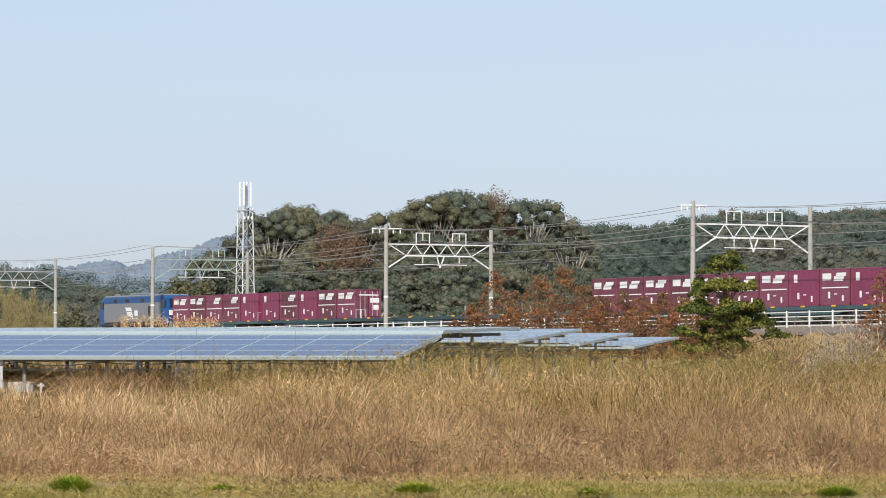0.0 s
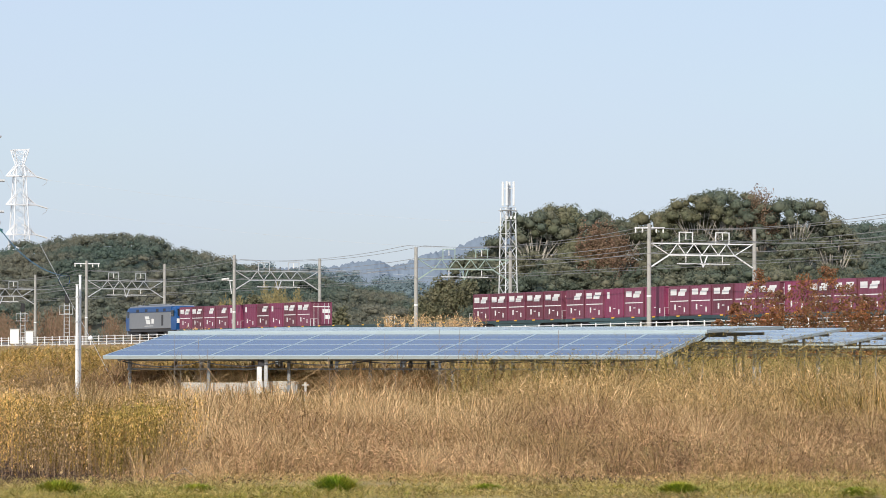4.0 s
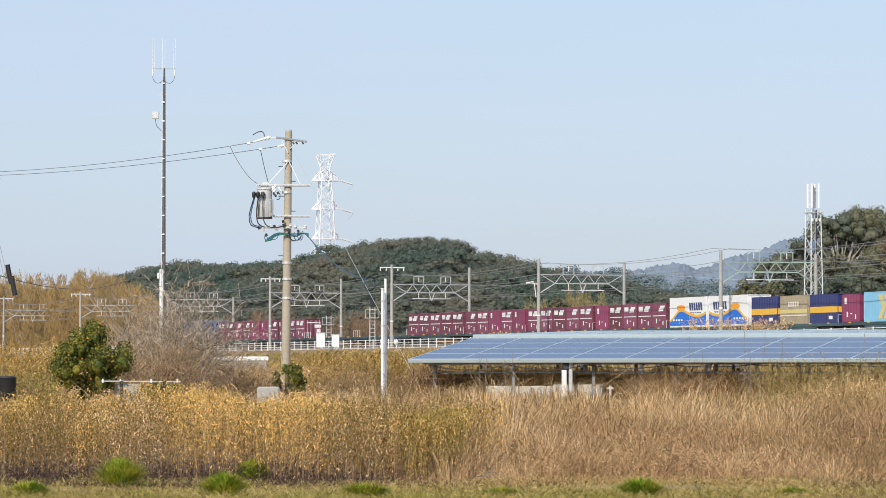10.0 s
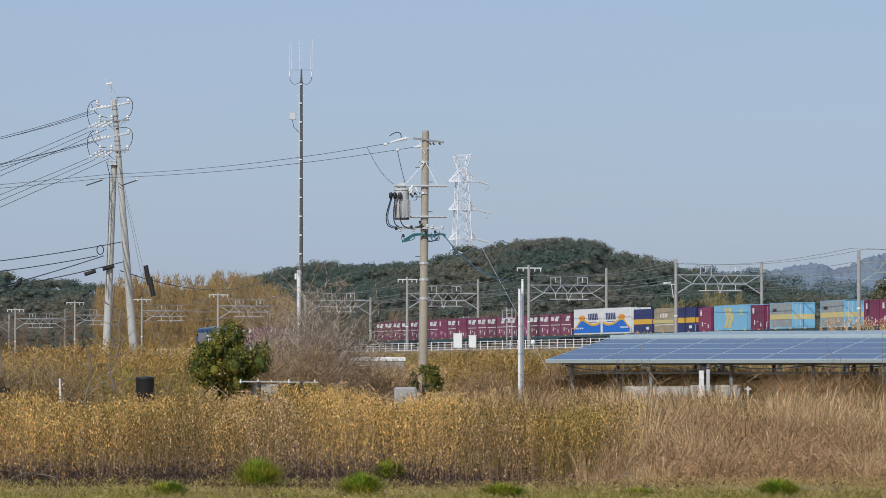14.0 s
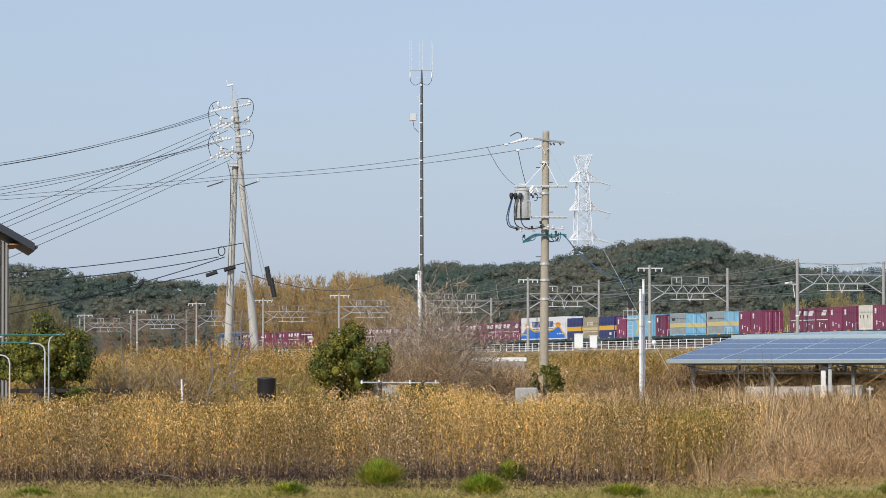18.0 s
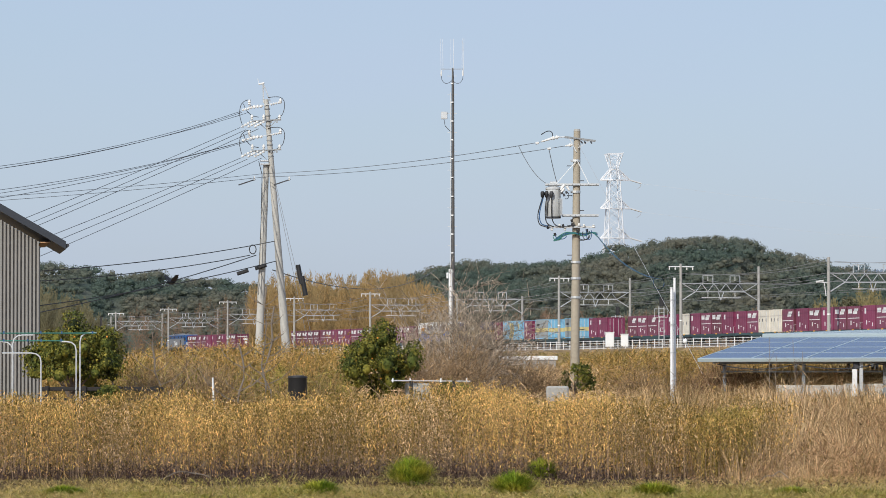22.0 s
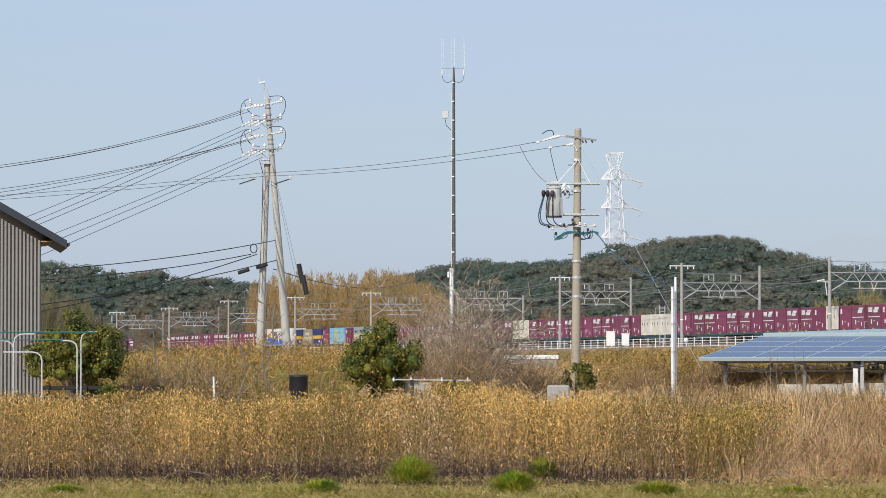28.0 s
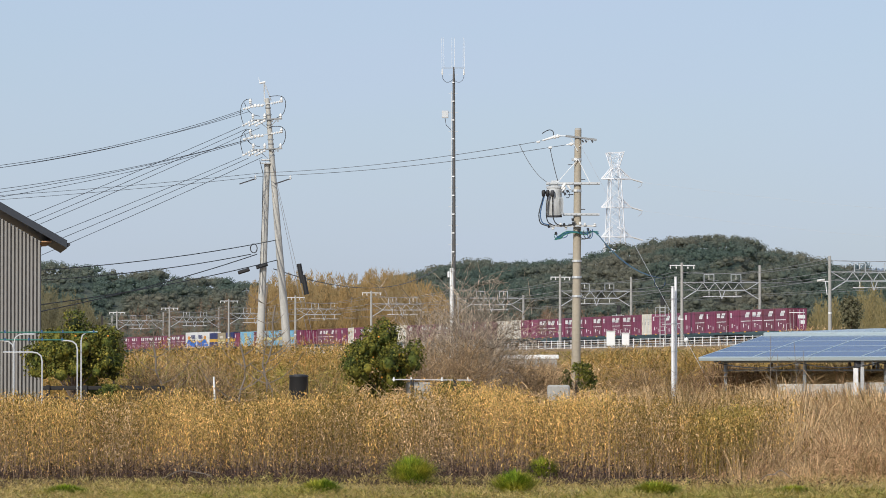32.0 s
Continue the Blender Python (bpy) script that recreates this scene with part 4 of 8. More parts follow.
# ridge lines: bearing and elevation in degrees
RIDGES = {
    "mid": [(-1.89, 1.15), (-0.2, 1.51), (0.14, 1.63), (1.82, 1.62), (2.66, 1.85), (3.5, 1.98), (4.43, 2.0), (4.72, 1.85), (5.6, 1.66), (5.88, 1.54), (8.07, 1.16), (8.8, 0.9)],
    "left": [(-8.0, 1.6), (-5.33, 1.6), (-5.03, 1.48), (-4.57, 1.43), (-4.32, 1.48), (-3.82, 1.39), (-3.23, 1.39), (-2.9, 1.32), (0, 1.1)],
    "near": [(8.6, 0.75), (9.55, 1.75), (9.88, 2.2), (10.13, 2.35), (10.39, 2.43), (10.89, 2.44), (11.57, 2.16), (11.73, 2.26), (11.99, 2.3), (12.41, 2.56), (12.91, 2.67), (13.59, 2.66), (13.76, 2.58), (14.18, 2.54), (14.47, 2.33), (14.9, 1.9), (15.4, 1.5)],
    "right": [(13.2, 2.0), (14.6, 2.19), (15.53, 2.11), (16.95, 2.32), (17.79, 2.36), (18.38, 2.32), (21.0, 2.48)],
    "far": [(3.0, 1.1), (5.01, 1.31), (5.04, 1.45), (7.31, 1.56), (8.07, 1.55), (9.67, 2.07), (10.22, 2.0), (12.0, 1.5)],
    "midfar": [(4.4, 1.2), (5.18, 1.48), (5.85, 1.6), (6.18, 1.6), (8.15, 1.4), (10, 0.9)],
}
# aerial haze is mixed into these two base colours, hence the blue
HAZE_WOODS = leaf_mat("haze_tinted_woods", (0.135, 0.178, 0.185), 0.06, 0.0, 0.0)
HAZE_FAR = mat("haze_tinted_mountain", (0.19, 0.235, 0.285), 0.95, var=0.14, scale=0.01, fine=0.06)
hill("hill_mid", "low hill covered in dark evergreen trees", profile(RIDGES["mid"]), 800, -1.2, 8.8, 110, 4.2, 2.3, 3.3, HILL_GREEN, 250, 0.25, 11, foot=4)
hill("hill_left", "low wooded hill beyond the railway", profile(RIDGES["left"]), 930, -8.0, 0.0, 80, 4.4, 2.6, 3.7, HILL_GREEN, 260, 0.28, 12, foot=4)
hill("hill_right", "long wooded ridge behind the railway", profile(RIDGES["right"]), 640, 13.2, 21.0, 140, 4.2, 2.3, 3.5, HILL_GREEN, 260, 0.22, 13, foot=4)
hill("hill_distant", "wooded ridge with blue-green haze in its colour", profile(RIDGES["midfar"]), 2000, 4.4, 10.0, 200, 12, 9, 16, HAZE_WOODS, 420, 0.8, 14, back=150, foot=4)


def build_mountain():
    r = profile(RIDGES["far"])
    n, ks, D = 520, 26, 4000.0
    q = np.random.default_rng(15)
    bs = np.linspace(3, 12, n)
    v = []
    for k in range(ks + 1):
        u = k / ks
        for b in bs:
            top = EYE + D * math.tan(radians(float(r(b)))) - 5.0
            spur = 25 * noise.noise(Vector((b * 1.6, u * 1.5, 2.0))) * u * (1 - u) * 4
            d = D - 700 * (1 - u) + 60 * noise.noise(Vector((b * 2.2, 5.0, u)))
            v.append((*spot(b, d), top * math.sin(u * math.pi / 2) + spur + (1.6 * q.random() + 4 * noise.noise(Vector((b * 14, u * 20, 0)))) * min(1, 3 * u)))
    v += [(*spot(b, D + 300), 0) for b in bs]
    i = np.arange((ks + 2) * n).reshape(ks + 2, n)
    f = np.stack([i[:-1, :-1], i[:-1, 1:], i[1:, 1:], i[1:, :-1]], -1).reshape(-1, 4)
    tagged(new("backdrop_mountain", mesh_of("backdrop_mountain", np.array(v), f, HAZE_FAR, smooth=True)), "far mountain ridge with blue haze in its colour", "mountain", kind="structure")


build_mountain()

# trees on the near mound: broad evergreen crowns with pale limbs showing
near_ridge = profile(RIDGES["near"])


def build_near_wood():
    D = 440.0
    r = np.random.default_rng(31)
    hill_top = lambda b: EYE + D * math.tan(radians(float(near_ridge(b))))
    spec = [(b + 0.1 * r.normal(), D + 6 * (r.random() - 0.5), 0.35 * r.random(), 1.3) for b in np.arange(9.15, 15.0, 0.5)]
    spec += [(b + 0.2 * r.random(), D - 10, 3.8 + 1.5 * r.random(), 1.1) for b in np.arange(8.9, 15.4, 0.46)]
    spec += [(b + 0.2 * r.random(), D - 20, 6.8 + 2 * r.random(), 1.0) for b in np.arange(8.9, 15.6, 0.46)]
    spec += [(b + 0.2 * r.random(), D - 30, 9.8 + 2 * r.random(), 1.0) for b in np.arange(9.0, 16.2, 0.46)]
    spec += [(b + 0.2 * r.random(), D - 42, 12.8 + 2 * r.random(), 1.0) for b in np.arange(9.0, 16.2, 0.5)]
    spec += [(b + 0.2 * r.random(), D - 50, 15.2 + 1.5 * r.random(), 0.9) for b in np.arange(10.5, 16.3, 0.4)]
    spec += [(b, D - 13, 0.6 + 0.5 * r.random(), 0.8) for b in (11.05, 11.2, 11.38)]
    spec += [(b + 0.2 * r.random(), D + 14, 2.0 + r.random(), 1.1) for b in np.arange(9.4, 14.8, 0.45)]
    spec = [q for q in spec if not (3.5 < q[2] < 6.2 and (9.85 < q[0] < 10.75 or 12.9 < q[0] < 13.7))]
    for k, (b, d, down, wide) in enumerate(spec):
        x, y = spot(b, d)
        top = max(6.0, EYE + (hill_top(b) - EYE) * d / D - down + 0.75)
        R = (2.7 + 1.5 * r.random()) * wide
        H = min(5.6, max(3.0, (top - 3.0) * 0.5)) * (0.8 + 0.4 * r.random())
        kind = 0.97 if 10.95 < b < 11.45 and d == D - 13 else r.random()
        m = EVERGREEN if kind < 0.62 else OLIVE if kind < 0.93 else BROWN_TWIG
        th = max(1.5, min(9, top - 2.5 - H))
        lab = {"evergreen_leaves": "broad dark evergreen tree on the wooded mound", "olive_leaves": "olive green evergreen tree on the wooded mound", "brown_twigs": "leafless brown tree on the wooded mound"}[m.name]
        bare = m is BROWN_TWIG
        tree("tree", lab, x, y, top - H - th, th, R * (0.7 if bare else 1), H * (1.7 if bare else 1), m, 5000 if bare else 3900, 0.17 if bare else 0.18, 400 + k, n=44, bark=PALE_BARK if wide > 1.2 or r.random() < 0.5 else BARK, group="trees on the mound", limbs=24 if wide > 1.2 else 14 if wide > 1 else 7, crown=puffs if bare else dome, small=0.3 if bare else 0.2, core=0.0 if bare else 0.7, thin=0.017)
    v, ks, n = [], 6, 40
    bs = np.linspace(8.6, 15.6, n)
    for k in range(ks + 1):
        for b in bs:
            q = k / ks
            v.append((*spot(b, D - 55 + 60 * q), 3.5 + max(0, (hill_top(b) - 6.0 - 3.5)) * q))
    for b in bs:
        v.append((*spot(b, D + 40), 2))
    i = np.arange((ks + 2) * n).reshape(ks + 2, n)
    f = np.stack([i[:-1, :-1], i[:-1, 1:], i[1:, 1:], i[1:, :-1]], -1).reshape(-1, 4)
    tagged(new("mound", mesh_of("mound", np.array(v), f, UNDERGROWTH, smooth=True)), "wooded mound with undergrowth darkened as crown shade", "mound", kind="structure")
    m = 330
    b, q = 8.9 + 7.0 * r.random(m), r.random(m) ** 1.6
    at = np.array([spot(x, D - 57 + 60 * y) for x, y in zip(b, q)])
    z = 3.5 + np.maximum(0, np.array([hill_top(x) for x in b]) - 9.5) * q + 1.7 + 1.6 * r.random(m)
    canopy("undergrowth", "dark shrubs and saplings on the wooded mound", at[:, 0], at[:, 1], z, 1.7, 3.0, EVERGREEN, 220, 0.18, 35)
    for b, h in ((11.75, 4.2), (14.0, 5.6), (14.35, 5.0), (12.3, 3.6)):
        snag = thing("bare_tree", "pale leafless tree at the foot of the mound", "tree", pose(*spot(b, D - 62), 3.4), group="pale bare trees")
        part("trunk", Shape().path([(0, 0, -0.2), (0.1 * r.normal(), 0, h * 0.3), (0.2 * r.normal(), 0, h * 0.5)], 0.13, 6), PALE_BARK, snag)
        for k in range(16):
            w, z0 = 6.28 * r.random(), h * (0.3 + 0.2 * r.random())
            e = Vector((math.cos(w) * h * 0.55, math.sin(w) * h * 0.3, z0 + h * (0.15 + 0.4 * r.random())))
            a = Vector((0, 0, z0))
            mid = a.lerp(e, 0.5) + Vector((0, 0, 0.25 * r.normal()))
            part("limb", Shape().bar(a, mid, 0.055, 5, 0.04).bar(mid, e, 0.04, 5, 0.012).bar(mid, mid.lerp(e, 0.7) + Vector((0.3 * r.normal(), 0, 0.5)), 0.03, 4, 0.01), PALE_BARK, snag)


build_near_wood()


# ---- reeds and grass ----
# strong value noise puts dappled light and dark gaps into the reed colours
REED_GOLD = mat("golden_reed", (0.73, 0.475, 0.155), 0.7, var=0.8, scale=2.6, fine=12, island=0.6, hue=0.02, spec=0.25, trans=0.05, col2=(0.54, 0.345, 0.095))
REED_PINK = mat("russet_grass", (0.56, 0.362, 0.175), 0.8, var=0.5, scale=0.7, fine=7, island=0.5, hue=0.012, spec=0.15, trans=0.08, col2=(0.38, 0.235, 0.12))
STRAW_GRASS = mat("straw_grass", (0.74, 0.51, 0.265), 0.8, var=0.4, scale=0.7, fine=6, island=0.5, hue=0.01, spec=0.25, trans=0.08, col2=(0.54, 0.37, 0.185))
DULL_GRASS = mat("dull_grass", (0.34, 0.255, 0.11), 0.85, var=0.3, scale=0.9, fine=5, island=0.7, hue=0.02, spec=0.2, trans=0.08, col2=(0.29, 0.25, 0.05))
# olive reeds kept far darker than the gold: the bank's shaded interior as colour
REED_OLIVE = mat("shaded_olive_reed", (0.28, 0.185, 0.043), 0.8, var=0.8, scale=2.4, fine=11, island=0.7, hue=0.02, spec=0.2, trans=0.05, col2=(0.165, 0.117, 0.034))
THICKET = mat("thicket_reed", (0.47, 0.305, 0.085), 0.8, var=0.7, scale=1.2, fine=9, island=0.75, hue=0.02, spec=0.2, trans=0.06, col2=(0.25, 0.175, 0.05))
TWIG_DULL = mat("dull_twigs", (0.27, 0.165, 0.085), 0.85, var=0.4, scale=0.5, fine=6, island=0.5, hue=0.01, spec=0.2, trans=0.08)
DEAD_WEED = mat("dead_weeds", (0.33, 0.225, 0.1), 0.85, var=0.3, scale=0.7, fine=3, island=0.75, hue=0.02, spec=0.2, trans=0.08, col2=(0.25, 0.19, 0.07))
WEED_OLIVE = mat("olive_weeds", (0.33, 0.255, 0.08), 0.8, var=0.6, scale=1.2, fine=7, island=0.75, hue=0.02, spec=0.2, trans=0.08, col2=(0.22, 0.175, 0.06))
OLIVE_CLUMP = mat("olive_clump", (0.37, 0.28, 0.065), 0.75, var=0.3, scale=1.5, fine=4, island=0.85, hue=0.02, spec=0.3, trans=0.08)
SCRUB = mat("dull_scrub", (0.45, 0.3, 0.125), 0.8, var=0.6, scale=0.7, fine=6, island=0.6, hue=0.015, spec=0.2, trans=0.08, col2=(0.36, 0.25, 0.11))
# dry stems, coloured dark to deepen the gaps inside the reed bank
STEM_DARK = mat("shade_dark_stems", (0.26, 0.175, 0.11), 0.85, var=0.2, island=0.6, spec=0.2)
GREEN_GRASS = mat("green_grass", (0.2, 0.29, 0.02), 0.7, var=0.4, scale=3, fine=9, island=0.6, hue=0.02, spec=0.25, trans=0.25, col2=(0.38, 0.36, 0.045))
TURF_GREEN = mat("greenish_turf", (0.29, 0.275, 0.055), 0.8, var=0.4, scale=2, fine=8, island=0.6, hue=0.03, spec=0.2, trans=0.15, col2=(0.34, 0.28, 0.09))
TURF_GRASS = mat("winter_turf", (0.36, 0.275, 0.11), 0.85, var=0.6, scale=1.2, fine=6, island=0.7, hue=0.02, spec=0.2, trans=0.08, col2=(0.36, 0.29, 0.09))


def lump(x, y, k, seed):
    """Smooth low-frequency variation between -1 and 1."""
    return (np.sin(x * k + seed) + np.sin(y * k * 1.3 + seed * 2.1) + np.sin((x + y) * k * 0.61 + seed * 0.7)) / 3


def grass(name, label, xy, h, material, nleaf=4, nhead=6, head=0.07, w=0.014, leaf=0.4, droop=0.6, seed=1, lean=0.12, base=None, spread=0.28, hw=0.4, stem=None, rise=0.5, nodes=0, curl=0.0):
    """A stand of reeds or grass: thin stems with drooping leaves and ragged heads, joined."""
    r = np.random.default_rng(seed)
    n = len(xy)
    z0 = ground_z(xy[:, 0], xy[:, 1]) if base is None else base
    foot = np.column_stack([xy, z0])
    tip = foot + np.column_stack([r.normal(size=n) * lean * h, r.normal(size=n) * lean * h, h])
    w1 = r.random(n) * 2 * np.pi
    side = np.column_stack([np.cos(w1), np.sin(w1) * 0.5, np.zeros(n)]) * w * (0.7 + 0.6 * r.random((n, 1)))
    tris = [np.stack([foot - side, foot + side, tip], 1)]
    for k in range(nleaf):
        q = (0.25 + 0.7 * r.random((n, 1)))
        a = foot + (tip - foot) * q
        w2 = r.random(n) * 2 * np.pi
        ln = leaf * (0.5 + r.random((n, 1))) * (h[:, None] / np.mean(h))
        d = np.column_stack([np.cos(w2), np.sin(w2), 1.2 * r.random(n) - droop]) * ln
        s2 = np.column_stack([-np.sin(w2), np.cos(w2), 0.6 * r.normal(size=n)]) * w * 1.1
        tris.append(np.stack([a - s2, a + s2, a + d], 1))
    reach = 0.75 + 0.5 * r.random((n, 1))
    node = r.random((n, 1))
    for k in range(nhead):
        q = 1.02 - spread * reach * r.random((n, 1)) ** 1.3
        if nodes:
            q = 1.02 - spread * reach * (((k % nodes) + 0.25 * r.random((n, 1)) + 0.7 * node) / nodes) ** 1.2
        p = foot + (tip - foot) * q + r.normal(size=(n, 3)) * head * 0.5
        a, b = r.normal(size=(n, 3)), r.normal(size=(n, 3)) + [0, 0, rise]
        a /= np.linalg.norm(a, axis=1)[:, None]
        b /= np.linalg.norm(b, axis=1)[:, None]
        s = head * (0.5 + r.random((n, 1)))
        if curl:
            # a narrow leaf that leaves its stem and curls down at the tip
            m = p + b * s * 0.55
            e = m + (b * (0.9 - curl * r.random((n, 1))) + [0, 0, -curl]) * s * 0.5
            tris.append(np.stack([p, m - a * s * hw, m + a * s * hw], 1))
            tris.append(np.stack([m - a * s * hw, e, m + a * s * hw], 1))
        else:
            tris.append(np.stack([p - a * s * hw, p + a * s * hw, p + b * s], 1))
    v = np.concatenate(tris).reshape(-1, 3)
    index = np.where(np.arange(len(v) // 3) < n, 1, 0) if stem else None
    ob = part(name, mesh_of(name, v, np.arange(len(v)).reshape(-1, 3), [material, stem] if stem else material, index), None)
    return tagged(ob, label, "grass", kind="stuff")


def tussocks(name, choices, xy, R, h, n, w, seed, shift=0.0, lean=0.4, droop=0.45, flop=0.85):
    """Tufts of long fine blades that fan out from their foot and bend over; one joined stand for each (pick, material, label)."""
    r = np.random.default_rng(seed)
    wind = lump(xy[:, 0], xy[:, 1], 0.9, seed)
    R = R * (0.5 + 1.1 * r.random(len(xy)))
    pick = r.random(len(xy)) + 1.3 * lump(xy[:, 0], xy[:, 1], 1.5, seed + 3) + shift
    order = np.argsort(pick)
    share = np.cumsum([0] + [c[0] for c in choices])
    for j, (_, material, label) in enumerate(choices):
        at = order[int(share[j] * len(order)):int(share[j + 1] * len(order))]
        i = np.repeat(at, n)
        m = len(i)
        a0, q = r.random(m) * 6.283, np.sqrt(r.random(m))
        out = np.column_stack([np.cos(a0), np.sin(a0), np.zeros(m)])
        f = np.column_stack([xy[i], ground_z(xy[i, 0], xy[i, 1])]) + out * (0.45 * R[i] * q)[:, None]
        ln = h[i] * (0.4 + 0.6 * r.random(m)) * (1.08 - 0.25 * q)
        d = (out * (flop * q)[:, None] + np.column_stack([lean * wind[i], -0.06 + 0 * a0, 0 * a0]) + 0.26 * r.normal(size=(m, 3)) * [1, 1, 0]) * ln[:, None]
        up = np.column_stack([0 * ln, 0 * ln, ln])
        a = f + 0.2 * d + 0.52 * up
        b = f + 0.6 * d + 0.92 * up
        c = f + (1.2 + 0.4 * r.random((m, 1))) * d + (1.02 - droop * r.random((m, 1))) * up
        s = np.column_stack([np.ones(m), 0.3 * r.normal(size=m), 0.2 * r.normal(size=m)]) * (w * (0.6 + 0.8 * r.random(m)))[:, None]
        v = np.stack([f - s, f + s, a - s, a + s, b - s * 0.7, b + s * 0.7, c], 1).reshape(-1, 3)
        k = np.arange(m)[:, None] * 7
        t = np.concatenate([k + [0, 1, 3], k + [0, 3, 2], k + [2, 3, 5], k + [2, 5, 4], k + [4, 5, 6]])
        tagged(part(name, mesh_of(name, v, t, material), None), label, "grass", kind="stuff")


def scatter(b0, b1, y0, y1, density, seed):
    """Plan points between two bearings and two distances."""
    r = np.random.default_rng(seed)
    area = 0.5 * (y1 * y1 - y0 * y0) * (math.tan(radians(b1)) - math.tan(radians(b0)))
    n = int(area * density)
    y = np.sqrt(y0 * y0 + (y1 * y1 - y0 * y0) * r.random(n))
    x = y * np.tan(np.radians(b0 + (b1 - b0) * r.random(n)))
    return np.column_stack([x, y])


def front(x):
    return 55.4 + 0.9 * lump(x, 0 * x, 0.8, 2) + 0.45 * lump(x, 0 * x, 3.1, 5)


def build_fields():
    r = np.random.default_rng(5)
    # golden reeds, bank facing the camera: leafy, billowing, bare stems below darkened as shade
    p = scatter(-8, 6.0, 54.4, 67, 92, 21)
    p = p[(p[:, 1] > front(p[:, 0]) + 0.5 * ((p[:, 0] > -4.6) & (p[:, 0] < 2.2))) & (p[:, 0] < 4.7 + 0.45 * r.normal(size=len(p)))]
    p = p[r.random(len(p)) < np.clip(2.1 - (p[:, 1] - front(p[:, 0])) / 3.5, 0.3, 1)]
    h = 1.1 + 0.16 * lump(p[:, 0], 0.5 * p[:, 1], 1.1, 1) + 0.2 * lump(p[:, 0], 0.5 * p[:, 1], 2.6, 7) + 0.12 * lump(p[:, 0], p[:, 1], 5.2, 3) + 0.035 * r.normal(size=len(p))
    pick = r.random(len(p)) + 0.6 * lump(p[:, 0], 0.3 * p[:, 1], 1.5, 9) + 0.6 * lump(p[:, 0], 0.4 * p[:, 1], 4.1, 2)
    for k, (lo, hi, m, lab) in enumerate(((-9, 0.5, REED_GOLD, "dense bank of golden dry reeds with curled leaves"), (0.5, 1.2, REED_OLIVE, "olive brown dry reeds, darkened as the shaded inside of the bank"), (1.2, 9, STRAW_GRASS, "pale straw stems within the reed bank"))):
        q = (pick >= lo) & (pick < hi)
        bare = (p[:, 0] > -4.6 + 0.5 * lump(p[:, 0], p[:, 1], 2.0, 3)) & (p[:, 0] < 2.2)
        for at, reach in ((q & bare, 0.82), (q & ~bare, 0.97)):
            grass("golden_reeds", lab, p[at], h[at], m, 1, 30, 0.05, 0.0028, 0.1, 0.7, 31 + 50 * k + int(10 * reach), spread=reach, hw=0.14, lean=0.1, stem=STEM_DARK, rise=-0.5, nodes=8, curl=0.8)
    p = scatter(-8, 9, 67.5, 100, 4, 22)
    grass("golden_reed_field", "low golden dry grass behind the reed bank", p, 0.72 + 0.1 * r.normal(size=len(p)), STRAW_GRASS, 5, 8, 0.06, 0.006, 0.25, 0.6, 32, hw=0.13, spread=0.6)
    # pale straw grass where the reed bank gives way to the tangle
    p = scatter(2.6, 5.6, 58.5, 65, 3.2, 322)
    tussocks("tangled_grass", ((0.6, STRAW_GRASS, "pale straw blades behind the end of the reed bank"), (0.4, SCRUB, "tawny blades behind the end of the reed bank")), p, 0.5, 1.36 + 0.34 * r.random(len(p)), 70, 0.0028, 332, flop=0.6, droop=0.35)
    # russet tangle: a low mat of stems, and tufts of fine bent blades over it
    p = scatter(3.2, 20, 53.6, 67, 60, 23)
    p = p[(p[:, 1] > front(p[:, 0]) - 0.6) & (p[:, 0] > 4.5 + 0.6 * r.normal(size=len(p)))]
    ramp = np.clip((p[:, 1] - front(p[:, 0]) + 0.6) / 7, 0, 1) ** 0.7
    h = (0.22 + 0.5 * ramp) * (1 + 0.2 * lump(p[:, 0], p[:, 1], 1.3, 4) + 0.2 * lump(p[:, 0], p[:, 1], 3.7, 6) + 0.12 * r.normal(size=len(p)))
    pick = r.random(len(p)) + 0.5 * lump(p[:, 0], p[:, 1], 0.9, 11) + 0.25 * np.clip((p[:, 0] / p[:, 1] - 0.17) / 0.1, 0, 1)
    for k, (lo, hi, m, lab) in enumerate(((-9, 0.6, REED_PINK, "tangled russet dry grass and twigs"), (0.6, 1.05, TWIG_DULL, "greyish dead twigs in the grass"), (1.05, 9, DEAD_WEED, "dark brown dead weeds in the tangle"))):
        q = (pick >= lo) & (pick < hi)
        grass("russet_grass", lab, p[q], np.clip(h[q], 0.12, 2), m, 5, 7, 0.055, 0.004, 0.17, 0.2, 33 + 50 * k, lean=0.2, hw=0.1, spread=0.8, nodes=3)
    p = scatter(3.6, 20, 54.0, 66.5, 4.5, 223)
    p = p[(p[:, 1] > front(p[:, 0]) - 0.3) & (p[:, 0] > 4.4 + 0.5 * r.normal(size=len(p)))]
    ramp = np.clip((p[:, 1] - front(p[:, 0]) + 0.6) / 7, 0, 1) ** 0.7
    b = np.degrees(np.arctan2(p[:, 0], p[:, 1]))
    h = (0.34 + 0.78 * ramp) * (0.6 + 0.7 * r.random(len(p)) ** 2 + 0.22 * lump(p[:, 0], p[:, 1], 1.9, 2) + 0.12 * lump(p[:, 0], p[:, 1], 0.8, 5)) * (1 + 0.1 * np.clip((b - 3.9) / 0.8, 0, 1) * np.clip((10.0 - b) / 2, 0, 1))
